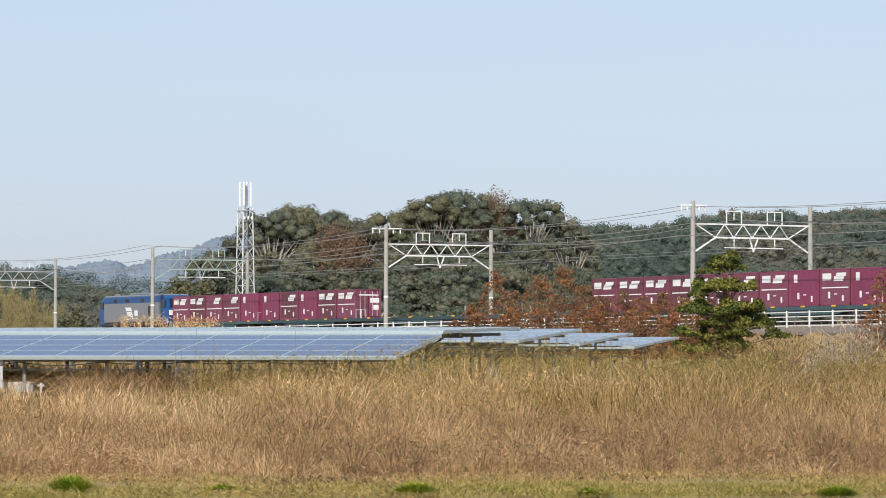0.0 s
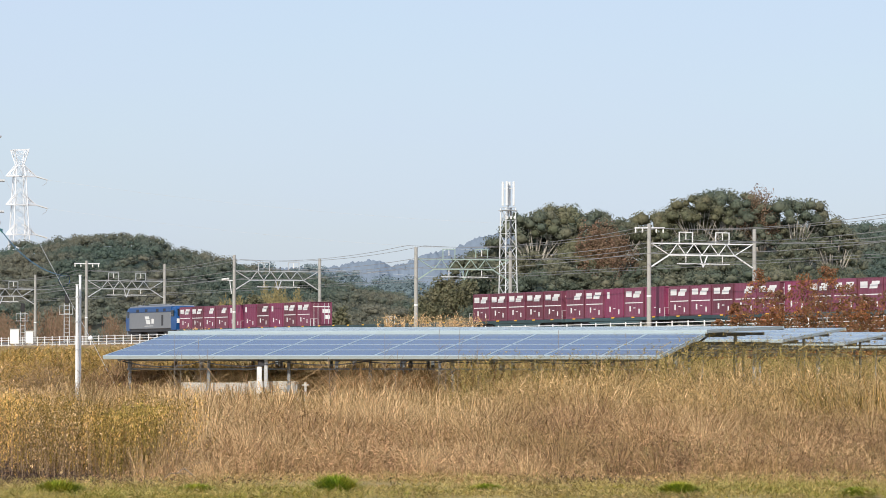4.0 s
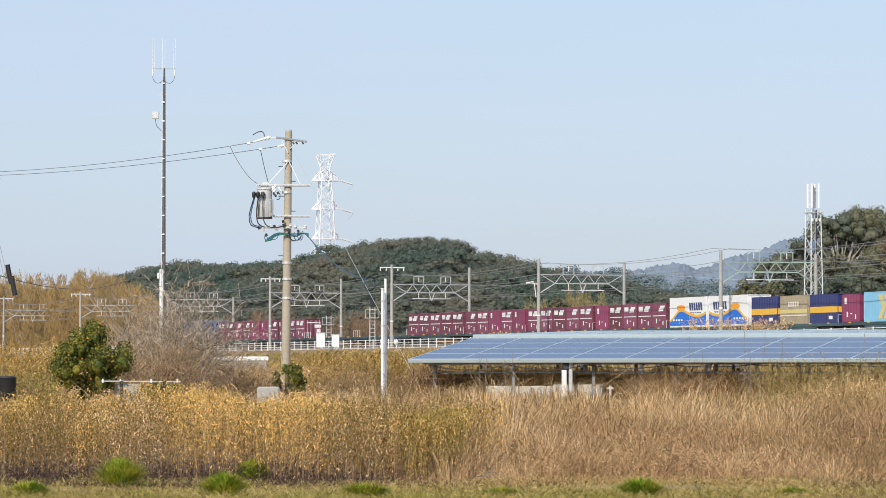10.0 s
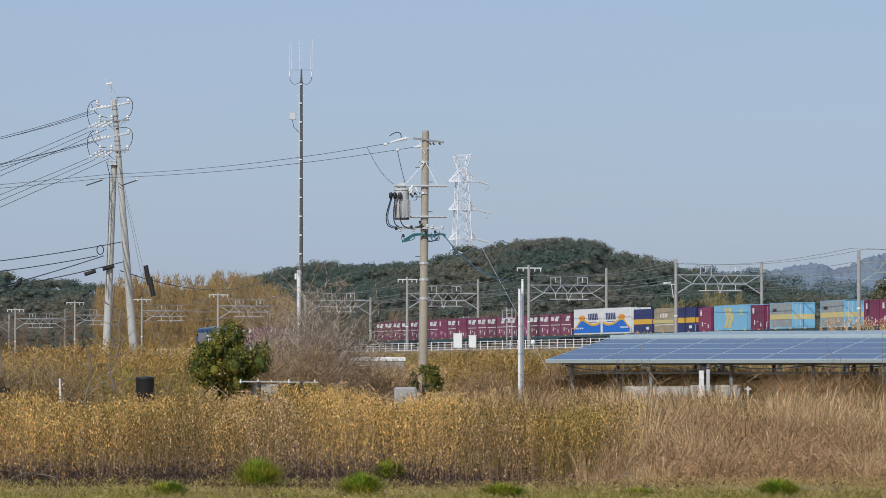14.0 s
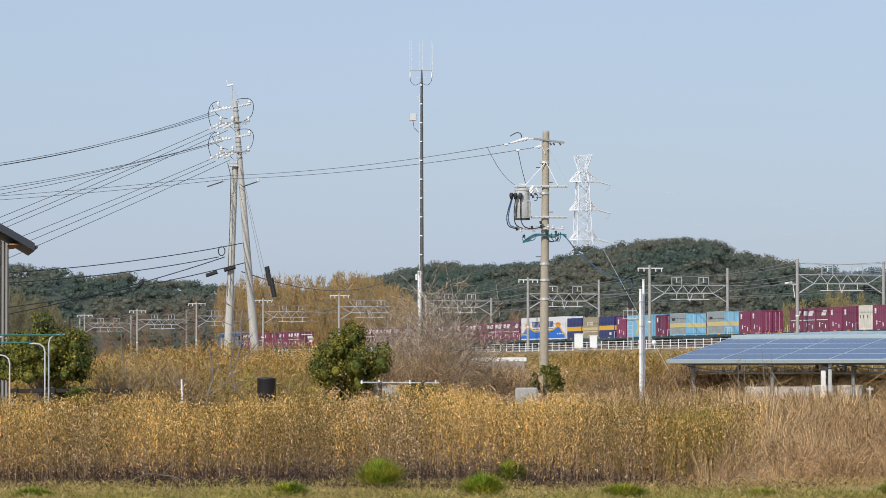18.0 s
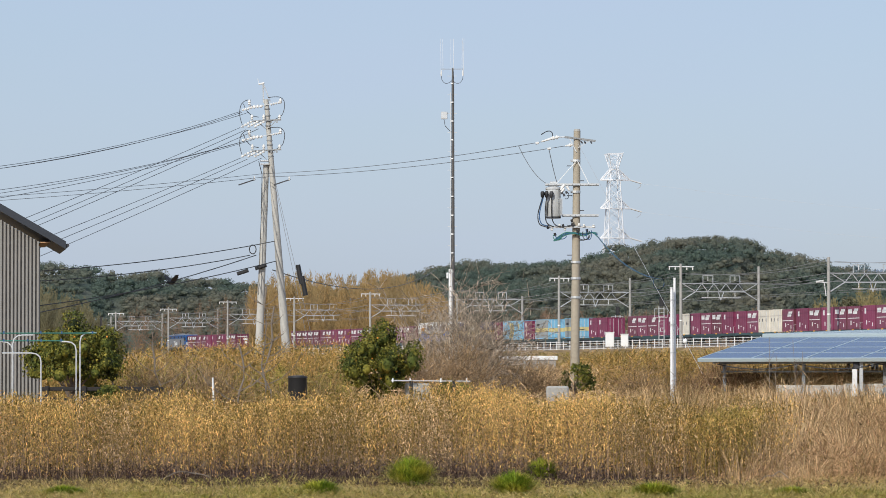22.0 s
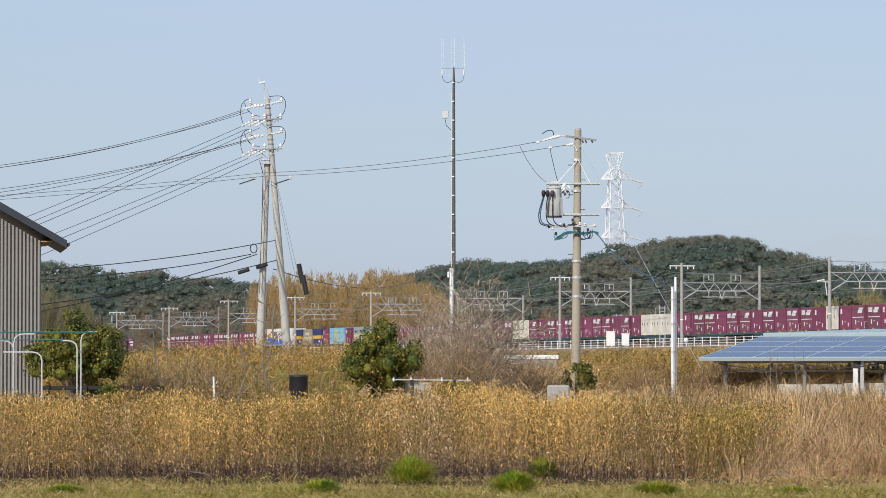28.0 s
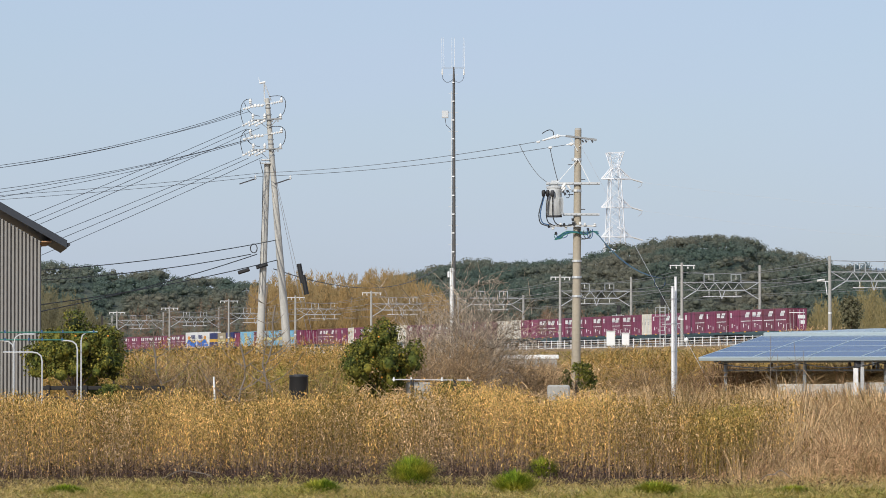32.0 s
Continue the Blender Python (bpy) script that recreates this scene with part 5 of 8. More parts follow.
    tussocks("tangled_grass", ((0.32, STRAW_GRASS, "pale straw blades bent over in tufts"), (0.3, REED_PINK, "russet blades bent over in tufts"), (0.2, SCRUB, "tawny blades bent over in tufts"), (0.18, TWIG_DULL, "dull brown dead stalks in tufts")), p, 0.42, h, 90, 0.002, 233, shift=0.5 * np.clip((b - 6.5) / 5, 0, 1))
    # fallen leaves at the foot of the reeds, coloured dark like the shade among the stems
    p = scatter(-8, 5, 49.5, 57.5, 120, 224)
    p = p[(p[:, 1] > 52.3 + 1.6 * lump(p[:, 0], p[:, 1], 1.7, 4) + 0.5 * r.normal(size=len(p))) & (p[:, 0] < 2.4 + 0.8 * r.normal(size=len(p)))]
    deep = np.clip((p[:, 1] - front(p[:, 0]) + 0.4) / 0.6, 0, 1)
    grass("leaf_litter", "purplish fallen leaves and weeds with reed shade in their colour", p, 0.03 + 0.05 * r.random(len(p)) + 0.26 * deep * r.random(len(p)) ** 2.5, LITTER, 3, 4, 0.022, 0.005, 0.04, 0.2, 235, lean=0.8)
    # dead leaves and broken stems fallen before the tangle, some bleached, some dark
    p = scatter(2.8, 20, 50.3, 56.0, 100, 424)
    p = p[(p[:, 1] > 52.0 + 1.0 * lump(p[:, 0], p[:, 1], 1.3, 6) + 0.5 * r.normal(size=len(p))) & (p[:, 0] > 3.2 + 0.7 * r.normal(size=len(p)))]
    pick = r.random(len(p)) + 0.8 * lump(p[:, 0], 0.5 * p[:, 1], 1.8, 8)
    for k, (lo, hi, m, lab) in enumerate(((-9, 0.3, SCRUB, "bleached dead leaves fallen before the tangled grass"), (0.3, 0.9, REED_PINK, "russet dead leaves fallen before the tangled grass"), (0.9, 9, LITTER, "dark fallen leaves before the tangled grass"))):
        q = (pick >= lo) & (pick < hi)
        grass("leaf_litter", lab, p[q], 0.03 + 0.1 * r.random(q.sum()) ** 2, m, 2, 4, 0.03, 0.004, 0.06, 0.3, 435 + k, lean=0.9, hw=0.25)
    p = scatter(8.2, 20, 67.5, 97, 15, 24)
    b = np.degrees(np.arctan2(p[:, 0], p[:, 1]))
    h = 0.75 + 0.7 * np.clip((b - 8.8) / 1.6, 0, 1) + 0.12 * np.clip((p[:, 1] - 66) / 25, 0, 1) * np.clip((b - 9) / 2, 0, 1) + 0.1 * np.clip((b - 16.5) / 2.5, 0, 1)
    h *= 1 + 0.12 * lump(p[:, 0], p[:, 1], 0.9, 3) + 0.12 * r.normal(size=len(p))
    pick = r.random(len(p)) + 0.4 * lump(p[:, 0], p[:, 1], 0.8, 13) + 0.7 * np.clip((b - 13) / 5, 0, 1)
    for k, (lo, hi, m, lab) in enumerate(((-9, 0.25, STRAW_GRASS, "tall straw-coloured scrub in front of the solar tables"), (0.25, 0.85, SCRUB, "dull brown weeds in front of the solar tables"), (0.85, 9, DEAD_WEED, "dark brown dead weeds"))):
        q = (pick >= lo) & (pick < hi)
        grass("straw_scrub", lab, p[q], h[q] * 0.86, m, 6, 9, 0.06, 0.005, 0.2, -0.5, 34 + 50 * k, lean=0.15, hw=0.14, spread=0.7)
    p = scatter(8.2, 20, 67.5, 96, 1.0, 324)
    b = np.degrees(np.arctan2(p[:, 0], p[:, 1]))
    h = 0.75 + 0.68 * np.clip((b - 8.8) / 1.6, 0, 1) + 0.1 * np.clip((p[:, 1] - 66) / 25, 0, 1) * np.clip((b - 9) / 2, 0, 1)
    h *= 0.85 + 0.4 * r.random(len(p)) ** 2 + 0.1 * lump(p[:, 0], p[:, 1], 0.9, 3)
    tussocks("tall_grass", ((0.16, STRAW_GRASS, "tall pale straw grass in tufts"), (0.54, SCRUB, "tall tawny grass in tufts"), (0.3, THICKET, "tall olive brown grass in tufts")), p, 0.6, h, 60, 0.0048, 334, flop=0.5, droop=0.3)
    p = scatter(3.7, 9.4, 88, 103, 1.5, 325)
    tussocks("tall_grass", ((0.55, STRAW_GRASS, "tall pale straw grass by the concrete blocks"), (0.45, SCRUB, "tall tawny grass by the concrete blocks")), p, 0.6, 1.1 + 0.35 * r.random(len(p)), 50, 0.006, 335, flop=0.5, droop=0.3)
    # under and beside the solar tables
    p = scatter(-1, 20, 98, 150, 2.2, 25)
    low = 0.3 * ((p[:, 0] < 17) & (p[:, 1] < 125) & (p[:, 0] > 5.5))
    grass("straw_grass", "straw grass beneath and around the solar tables", p, 0.8 - low + 0.15 * r.normal(size=len(p)), STRAW_GRASS, 6, 6, 0.08, 0.008, 0.35, 0.4, 35, lean=0.2, hw=0.15, spread=0.6)
    # long bent grass filling the room beneath the front table
    n = 240
    along, up = -0.4 + 16.2 * r.random(n), 0.85 + 0.7 * r.random(n) ** 2
    up = up + np.where((along > 0.6) & (along < 6.6), 0.9, 0.0)
    p = np.column_stack([7.0 + along * UPY + up * UPX, 104.8 - along * UPX + up * UPY])
    tussocks("tangled_grass", ((0.35, STRAW_GRASS, "pale straw grass filling the room under the solar table"), (0.4, SCRUB, "tawny bent grass under the solar table"), (0.25, TWIG_DULL, "dull brown stalks under the solar table")), p, 0.45, 1.7 + 0.45 * r.random(n), 100, 0.007, 345, flop=0.9, droop=0.5)
    # mown strip before the reeds
    p = scatter(-7.5, 20, 46.5, 54.5, 120, 26)
    grass("short_turf", "short yellowing winter turf", p, (0.05 + 0.05 * r.random(len(p))) * (1 + 0.5 * lump(p[:, 0], p[:, 1], 1.4, 8)), TURF_GRASS, 4, 0, 0.05, 0.0032, 0.05, 0.2, 36, lean=0.6)
    p = scatter(-9, 21.5, 46, 50.2, 120, 126)
    p = p[lump(p[:, 0], p[:, 1], 1.1, 3) + 0.5 * lump(p[:, 0], p[:, 1], 4.0, 5) > -0.05]
    grass("straw_turf", "pale dead grass lying on the turf", p, 0.05 + 0.03 * r.random(len(p)), DULL_GRASS, 5, 0, 0.05, 0.0035, 0.06, 0.3, 136, lean=0.7)
    p = scatter(-7.5, 20, 46.2, 53, 210, 226)
    p = p[lump(p[:, 0], p[:, 1], 0.8, 4) + 0.5 * lump(p[:, 0], p[:, 1], 2.6, 1) - 0.12 * (p[:, 1] - 47.5) + 0.2 * r.normal(size=len(p)) > 0.12]
    grass("green_turf", "patches of fresh yellowish green grass in the turf", p, (0.05 + 0.07 * r.random(len(p))) * (1 + 0.5 * lump(p[:, 0], p[:, 1], 3.4, 8)), TURF_GREEN, 4, 0, 0.05, 0.0036, 0.055, 0.1, 236, lean=0.6)
    p = scatter(-8, 20.5, 150, 330, 0.32, 27)
    o = off_line(p[:, 0], p[:, 1])
    p = p[o < -9.5]
    grass("bank_grass", "dry brown grass on the rough ground and railway bank", p, 0.8 + 0.3 * r.random(len(p)), SCRUB, 8, 8, 0.16, 0.022, 0.6, -0.1, 37, lean=0.3, hw=0.14, spread=0.8)
    p = np.column_stack([beside_many(r.uniform(330, 700, 6000), r.uniform(-13.5, -9.3, 6000))]).reshape(-1, 2)
    grass("bank_scrub", "dry brown scrub on the far railway bank", p, 0.8 + 0.4 * r.random(len(p)), DULL_GRASS, 5, 6, 0.25, 0.04, 0.7, 0.0, 38, lean=0.3, hw=0.15)


def bank_turf():
    r = np.random.default_rng(66)
    p = beside_many(r.uniform(215, 560, 16000), r.uniform(-9.5, -3.2, 16000))
    grass("bank_turf", "short straw turf on the railway bank", p, 0.25 + 0.15 * r.random(len(p)), DULL_GRASS, 4, 0, 0.1, 0.03, 0.3, 0.1, 67, lean=0.4)


def beside_many(y, off):
    return np.stack([np.interp(y, LY, LX) + off * np.interp(y, LY, LN[:, 0]), y + off * np.interp(y, LY, LN[:, 1])], 1)


build_fields()
bank_turf()


# ---- masts, poles and pylon ----
def pt(b, d, z):
    return Vector((*spot(b, d), z))


def build_lattice_tower():
    t = thing("phone_tower", "slim galvanised lattice tower with white aerial panels", "tower", pose(*spot(9.83, 395), 3.6, 0, 0, 20))
    H, w0, w1 = 14.6, 0.78, 0.55
    for sx in (-1, 1):
        for sy in (-1, 1):
            part("leg", Shape().bar((sx * w0, sy * w0, 0), (sx * w1, sy * w1, H), 0.07), GALV, t)
    n = 11
    for side in range(4):
        for k in range(n):
            za, zb = H * k / n, H * (k + 1) / n
            a, b = w0 + (w1 - w0) * k / n, w0 + (w1 - w0) * (k + 1) / n
            rot = pose(0, 0, 0, 0, 0, 90 * side)
            s = 1 if k % 2 else -1
            part("brace", Shape().bar(rot @ Vector((-s * a, -a, za)), rot @ Vector((s * b, -b, zb)), 0.042), GALV, t)
            part("ring_bar", Shape().bar(rot @ Vector((-b, -b, zb)), rot @ Vector((b, -b, zb)), 0.03), GALV, t)
    part("head_pole", Shape().bar((0, 0, H - 1), (0, 0, H + 2.6), 0.09, 8), GALV, t)
    for k in range(4):
        x, y = 0.58 * math.cos(0.8 + k * 1.57), 0.58 * math.sin(0.8 + k * 1.57)
        part("aerial_panel", Shape().box(x - 0.1, x + 0.1, y - 0.08, y + 0.08, H + 0.2, H + 2.7, 0.03), WHITE, t, "white aerial panel")
        part("bracket", Shape().bar((0, 0, H + 0.6), (x, y, H + 0.6), 0.03).bar((0, 0, H + 2.0), (x, y, H + 2.0), 0.03), GALV, t)
    part("platform", Shape().box(-0.75, 0.75, -0.75, 0.75, H - 0.3, H - 0.22), GALV, t)
    for k in range(3):
        part("equipment_box", Shape().box(-0.55 + k * 0.45, -0.37 + k * 0.45, -0.7, -0.58, H - 1.2, H - 0.85, 0.02), WHITE_STEEL, t)
    part("cable_run", Shape().box(-0.06, 0.06, -0.62, -0.56, 0, H), DARK_STEEL, t)


build_lattice_tower()


def curl(pts, n=6):
    """A smooth curve through a few points."""
    p = [Vector(q) for q in pts]
    p = [2 * p[0] - p[1]] + p + [2 * p[-1] - p[-2]]
    way = []
    for a, b, c, d in zip(p, p[1:], p[2:], p[3:]):
        for k in range(n):
            q = k / n
            way.append(0.5 * (2 * b + q * (c - a) + q * q * (2 * a - 5 * b + 4 * c - d) + q ** 3 * (3 * b - a - 3 * c + d)))
    return way + [p[-2]]


MAST_GREY = mat("weathered_mast", (0.1, 0.095, 0.09), 0.7, 0.2, var=0.2)
TANK = mat("grey_tank_paint", (0.55, 0.56, 0.55), 0.5, var=0.06)


def build_radio_mast():
    t = thing("radio_mast", "very tall thin steel radio mast with whip aerials", "mast", pose(*spot(0.155, 330), 0))
    part("pole", Shape().lathe([(0.16, 1), (0.15, 12), (0.11, 26.3), (0.06, 27.7)], 8, (0.06, 0)), MAST_GREY, t, "dark weathered pole", True)
    part("lower_casing", Shape().lathe([(0.17, 1), (0.17, 10.4)], 8, (-0.14, -0.12)), WHITE_STEEL, t)
    part("cable_tray", Shape().box(-0.16, -0.1, -0.14, -0.04, 10.4, 25.6), GALV, t, "pale cable tray")
    for k in range(12):
        z = 8.5 + 1.62 * k
        part("clamp", Shape().box(-0.1, 0.1, -0.2, 0.1, z, z + 0.1), WHITE_STEEL, t)
        part("step_bolt", Shape().bar((-0.4, 0, z + 0.7), (0.42, 0, z + 0.7), 0.025), GALV, t)
    part("crossbar", Shape().bar((-0.95, 0, 27.62), (0.98, 0, 27.62), 0.035), GALV_DARK, t)
    for x in (-0.95, -0.78, -0.1, 0.12, 0.85, 0.98):
        part("whip_aerial", Shape().bar((x, 0, 27.5), (x * 1.04, 0, 30.25), 0.016, 6, 0.01), WHITE, t, "thin pale whip aerial")
    for s in (-1, 1):
        part("cable_loop", Shape().path(curl([(s * 0.92, 0, 27.3), (s * 0.9, 0, 26.75), (s * 0.6, 0, 26.4), (s * 0.25, 0, 26.45), (0.05, 0, 26.7)], 4), 0.028), DARK_STEEL, t)
        part("insulator", Shape().lathe([(0.05, 27.0), (0.075, 27.2), (0.05, 27.5)], 8, (s * 0.93, 0)), PORCELAIN, t)
    part("panel_aerial", Shape().box(-0.98, -0.4, -0.2, 0.1, 23.3, 23.95, 0.04), GALV, t, "pale flat panel aerial")
    part("panel_cable", Shape().path([(-0.7, -0.1, 23.3), (-0.6, -0.1, 22.7), (-0.1, -0.1, 22.2)], 0.035), DARK_STEEL, t)
    part("site_box", Shape().box(-0.5, -0.32, -0.3, -0.1, 9.6, 10.1, 0.02), WHITE_STEEL, t)


build_radio_mast()


# slightly greyer and bluer than the other white steel
PYLON_WHITE = mat("pylon_white_steel", (0.74, 0.75, 0.76), 0.6, var=0.06)


def build_pylon():
    t = thing("transmission_pylon", "white painted lattice transmission pylon beyond the hill", "pylon", pose(*spot(2.565, 1000), 0, 0, 0, 14))
    prof = [(0, 5.2), (22, 3.1), (33, 2.25), (36.3, 2.05), (44.0, 1.7), (51.4, 1.35), (54.2, 0.85), (58.2, 1.9)]
    for (z0, a), (z1, b) in zip(prof, prof[1:]):
        for side in range(4):
            m = pose(0, 0, 0, 0, 0, 90 * side)
            part("leg", Shape().bar(m @ Vector((a, a, z0)), m @ Vector((b, b, z1)), 0.13), PYLON_WHITE, t)
            k = max(1, round((z1 - z0) / 2.5))
            for j in range(k):
                q0, q1 = j / k, (j + 1) / k
                w0, w1 = a + (b - a) * q0, a + (b - a) * q1
                y0, y1 = z0 + (z1 - z0) * q0, z0 + (z1 - z0) * q1
                part("brace", Shape().bar(m @ Vector((-w0, -w0, y0)), m @ Vector((w1, -w1, y1)), 0.07).bar(m @ Vector((w0, -w0, y0)), m @ Vector((-w1, -w1, y1)), 0.07), PYLON_WHITE, t)
            part("ring_bar", Shape().bar(m @ Vector((-b, -b, z1)), m @ Vector((b, -b, z1)), 0.09), PYLON_WHITE, t)
    for z in (36.3, 44.0, 51.4):
        for s in (-1, 1):
            w = 4.5 if s > 0 else 3.6
            tip = Vector((s * w, 0, z))
            for y in (-1.7, 1.7):
                part("crossarm", Shape().bar((s * 0.6, y, z), tip, 0.22).bar((s * 0.9, y * 0.8, z + 2.7), tip, 0.18), PYLON_WHITE, t)
            for q in (0.3, 0.5, 0.7, 0.85):
                x, y, u = s * w * q, 1.7 * (1 - q), 2.7 * (1 - q)
                part("arm_brace", Shape().bar((x, -y, z), (x, -y, z + u), 0.09).bar((x, -y, z), (x, y, z), 0.09).bar((x, -y, z + u), (x + s * w * 0.17, -y * 0.6, z), 0.09), PYLON_WHITE, t)
        part("insulator_string", Shape().bar((4.5, 0, z), (7.7, 0.8, z - 0.75), 0.2, 6), PORCELAIN, t)
        part("jumper_loop", Shape().path([(7.7, 0.8, z - 0.75), (7.3, 0.5, z - 1.7), (6.3, 0.2, z - 2.3)], 0.08), GALV, t)
    for z in (35.5, 43.2, 50.6):
        part("line_wire", Shape().path(sag((7.7, 0.8, z), (300, -60, z - 4), 9, 12), 0.03), GALV, t)
    part("peak_bar", Shape().bar((-2.2, 0, 58.0), (2.6, 0, 58.5), 0.14), PYLON_WHITE, t)
    part("peak_arm", Shape().bar((1.6, 0, 57.0), (2.7, 0, 58.6), 0.1).bar((-1.6, 0, 57.2), (-2.2, 0, 58.0), 0.1), PYLON_WHITE, t)


build_pylon()

INSUL = Shape().lathe([(0.02, 0), (0.05, 0.04), (0.025, 0.08), (0.05, 0.12), (0.025, 0.16), (0.02, 0.2)], 8).mesh("insulator", PORCELAIN)
POLE_GREY = mat("pole_concrete", (0.38, 0.33, 0.25), 0.85, var=0.15, scale=0.6, fine=10, bump=0.2)
CABLE_BLUE = mat("blue_cable", (0.025, 0.085, 0.2), 0.5, var=0.1)
CABLE_GREEN = mat("green_cable", (0.03, 0.16, 0.12), 0.5, var=0.1)


def build_transformer_pole():
    t = thing("utility_pole", "tan concrete utility pole with transformer and crossarms", "utility pole", pose(*spot(1.995, 142), 0))
    part("shaft", Shape().bar((-0.06, 0, -0.3), (0.06, 0, 10.5), 0.18, 14, 0.125), POLE_GREY, t, "tan concrete shaft", True)
    part("cap", Shape().lathe([(0.13, 10.48), (0.11, 10.56)], 12, (0.06, 0)), CONCRETE, t)
    for k in range(13):
        z = 2.6 + 0.55 * k
        s = 1 if k % 2 else -1
        part("step_bolt", Shape().bar((s * 0.12, 0, z), (s * 0.32, 0, z), 0.02), DARK_STEEL, t)
    for z in (4.3, 5.0, 5.6, 8.2, 9.35):
        part("band", Shape().lathe([(0.185, z), (0.185, z + 0.08)], 12, (0.0, 0)), GALV, t)
    for y, lab in ((-0.15, "steel top crossarm"), (0.15, "")):
        part("crossarm", Shape().bar((-0.4, y, 10.27), (0.74, y, 10.12), 0.042), GALV_DARK, t, lab)
    part("arm_brace", Shape().bar((-0.22, -0.15, 10.2), (0.03, -0.16, 9.7), 0.022).bar((0.5, -0.15, 10.12), (0.08, -0.16, 9.85), 0.018), GALV, t)
    for x in (0.2, 0.32, 0.55):
        part("clamp", Shape().bar((x, -0.18, 10.1), (x + 0.05, -0.2, 10.02), 0.03, 6), DARK_STEEL, t)
    part("strain_insulator", Shape().bar((-0.38, 0, 10.27), (-0.62, 0, 10.27), 0.018, 6).bar((-0.6, 0, 10.28), (-0.86, 0, 10.22), 0.042, 8).bar((-0.66, 0, 10.265), (-0.72, 0, 10.25), 0.075, 8).bar((-0.78, 0, 10.235), (-0.84, 0, 10.22), 0.075, 8).bar((-0.86, 0, 10.22), (-1.26, 0, 10.1), 0.05, 8, 0.03), PORCELAIN, t, "white strain insulator")
    part("strain_insulator", Shape().bar((-0.12, -0.15, 9.97), (-0.38, -0.15, 9.93), 0.05, 8, 0.025).bar((-0.18, -0.15, 9.96), (-0.24, -0.15, 9.95), 0.07, 8), PORCELAIN, t)
    for x, z in ((-0.98, 9.82), (-1.42, 10.03)):
        part("tap_clamp", Shape().bar((x - 0.06, -0.1, z), (x + 0.06, -0.1, z + 0.02), 0.045, 6), PORCELAIN, t)
    part("jumper", Shape().path(curl([(-0.84, 0, 10.26), (-0.86, 0, 10.42), (-0.96, 0, 10.49), (-1.1, 0, 10.46), (-1.27, 0, 10.36)]), 0.016, 6), BLACK, t)
    for z, a, b in ((8.5, -1.12, 0.86), (7.36, -0.5, 0.84)):
        part("crossarm", Shape().box(a, b, -0.22, -0.14, z - 0.022, z + 0.04), GALV, t, "galvanised steel crossarm")
        part("crossarm", Shape().box(a, b, 0.14, 0.22, z - 0.03, z + 0.03), GALV, t)
        part("arm_flange", Shape().box(a, b, -0.2, -0.16, z - 0.05, z - 0.025), GALV_DARK, t)
        for q in np.linspace(a + 0.1, b - 0.1, 7):
            part("arm_bolt", Shape().bar((q, -0.24, z), (q, 0.22, z), 0.014, 6), GALV_DARK, t)
    part("stay_rod", Shape().bar((0.05, -0.2, 9.4), (-0.75, -0.2, 8.5), 0.016).bar((0.05, -0.2, 9.4), (0.5, -0.2, 8.5), 0.016), WHITE_STEEL, t)
    part("transformer", Shape().lathe([(0.24, 7.28), (0.27, 7.31), (0.27, 8.32), (0.3, 8.34), (0.3, 8.39), (0.16, 8.45)], 20, (-0.82, 0)), TANK, t, "grey transformer tank", True)
    part("base_ring", Shape().lathe([(0.28, 7.26), (0.28, 7.32)], 18, (-0.82, 0)), DARK_STEEL, t)
    for k in range(6):
        x = -0.66 + 0.03 * k
        part("cooling_fin", Shape().box(x, x + 0.014, -0.3, 0.1, 7.32 + 0.01 * k, 7.98), TANK, t)
    for k in range(3):
        part("cooling_fin", Shape().box(-1.14 + 0.03 * k, -1.125 + 0.03 * k, -0.25, 0.1, 7.4, 7.9), TANK, t)
    part("hanger", Shape().box(-0.95, -0.68, -0.12, 0.12, 8.4, 8.62, 0.01), GALV, t)
    for k, x in enumerate((-1.23, -1.08, -0.9)):
        part("bushing", Shape().lathe([(0.03, 8.0), (0.06, 8.04), (0.075, 8.12), (0.075, 8.2), (0.04, 8.25)], 8, (x, -0.36)), BLACK if k < 2 else DARK_STEEL, t, "dark bushing cap", True)
    for x0, way, m in ((-1.23, [(-1.38, 7.5), (-1.4, 7.25), (-1.33, 7.02), (-1.08, 6.92)], BLACK), (-1.2, [(-1.33, 7.5), (-1.34, 7.25), (-1.26, 7.04), (-1.02, 6.96)], CABLE_BLUE), (-1.08, [(-1.13, 7.5), (-1.1, 7.15), (-0.98, 7.0), (-0.8, 6.93)], BLACK), (-0.9, [(-0.9, 7.6), (-0.87, 7.2), (-0.72, 6.98), (-0.4, 6.93), (0.0, 7.0)], BLACK)):
        part("lead", Shape().path(curl([(x0, -0.36, 8.03)] + [(x, -0.36, z) for x, z in way]), 0.019, 6), m, t)
    r = np.random.default_rng(61)
    for k, (x, z) in enumerate(((-0.5, 8.36), (-0.42, 8.42), (-0.33, 8.35), (-0.44, 8.26))):
        part("cutout", Shape().bar((x, -0.3, z + 0.08), (x + 0.09 * r.normal(), -0.33, z - 0.08), 0.055, 8, 0.035), PORCELAIN, t, "", True)
    for x, z in ((-0.52, 8.18), (-0.45, 8.1), (-0.36, 8.2)):
        part("cutout_base", Shape().bar((x, -0.33, z + 0.05), (x + 0.03, -0.33, z - 0.04), 0.045, 8), DARK_STEEL, t)
    part("jumper", Shape().path(curl([(-0.33, -0.3, 8.25), (-0.26, -0.3, 8.12), (-0.3, -0.3, 7.98), (-0.4, -0.3, 7.97)]), 0.012, 6), BLACK, t)
    part("low_crossarm", Shape().box(-1.05, 0.72, -0.22, -0.12, 6.9, 6.97), GALV, t)
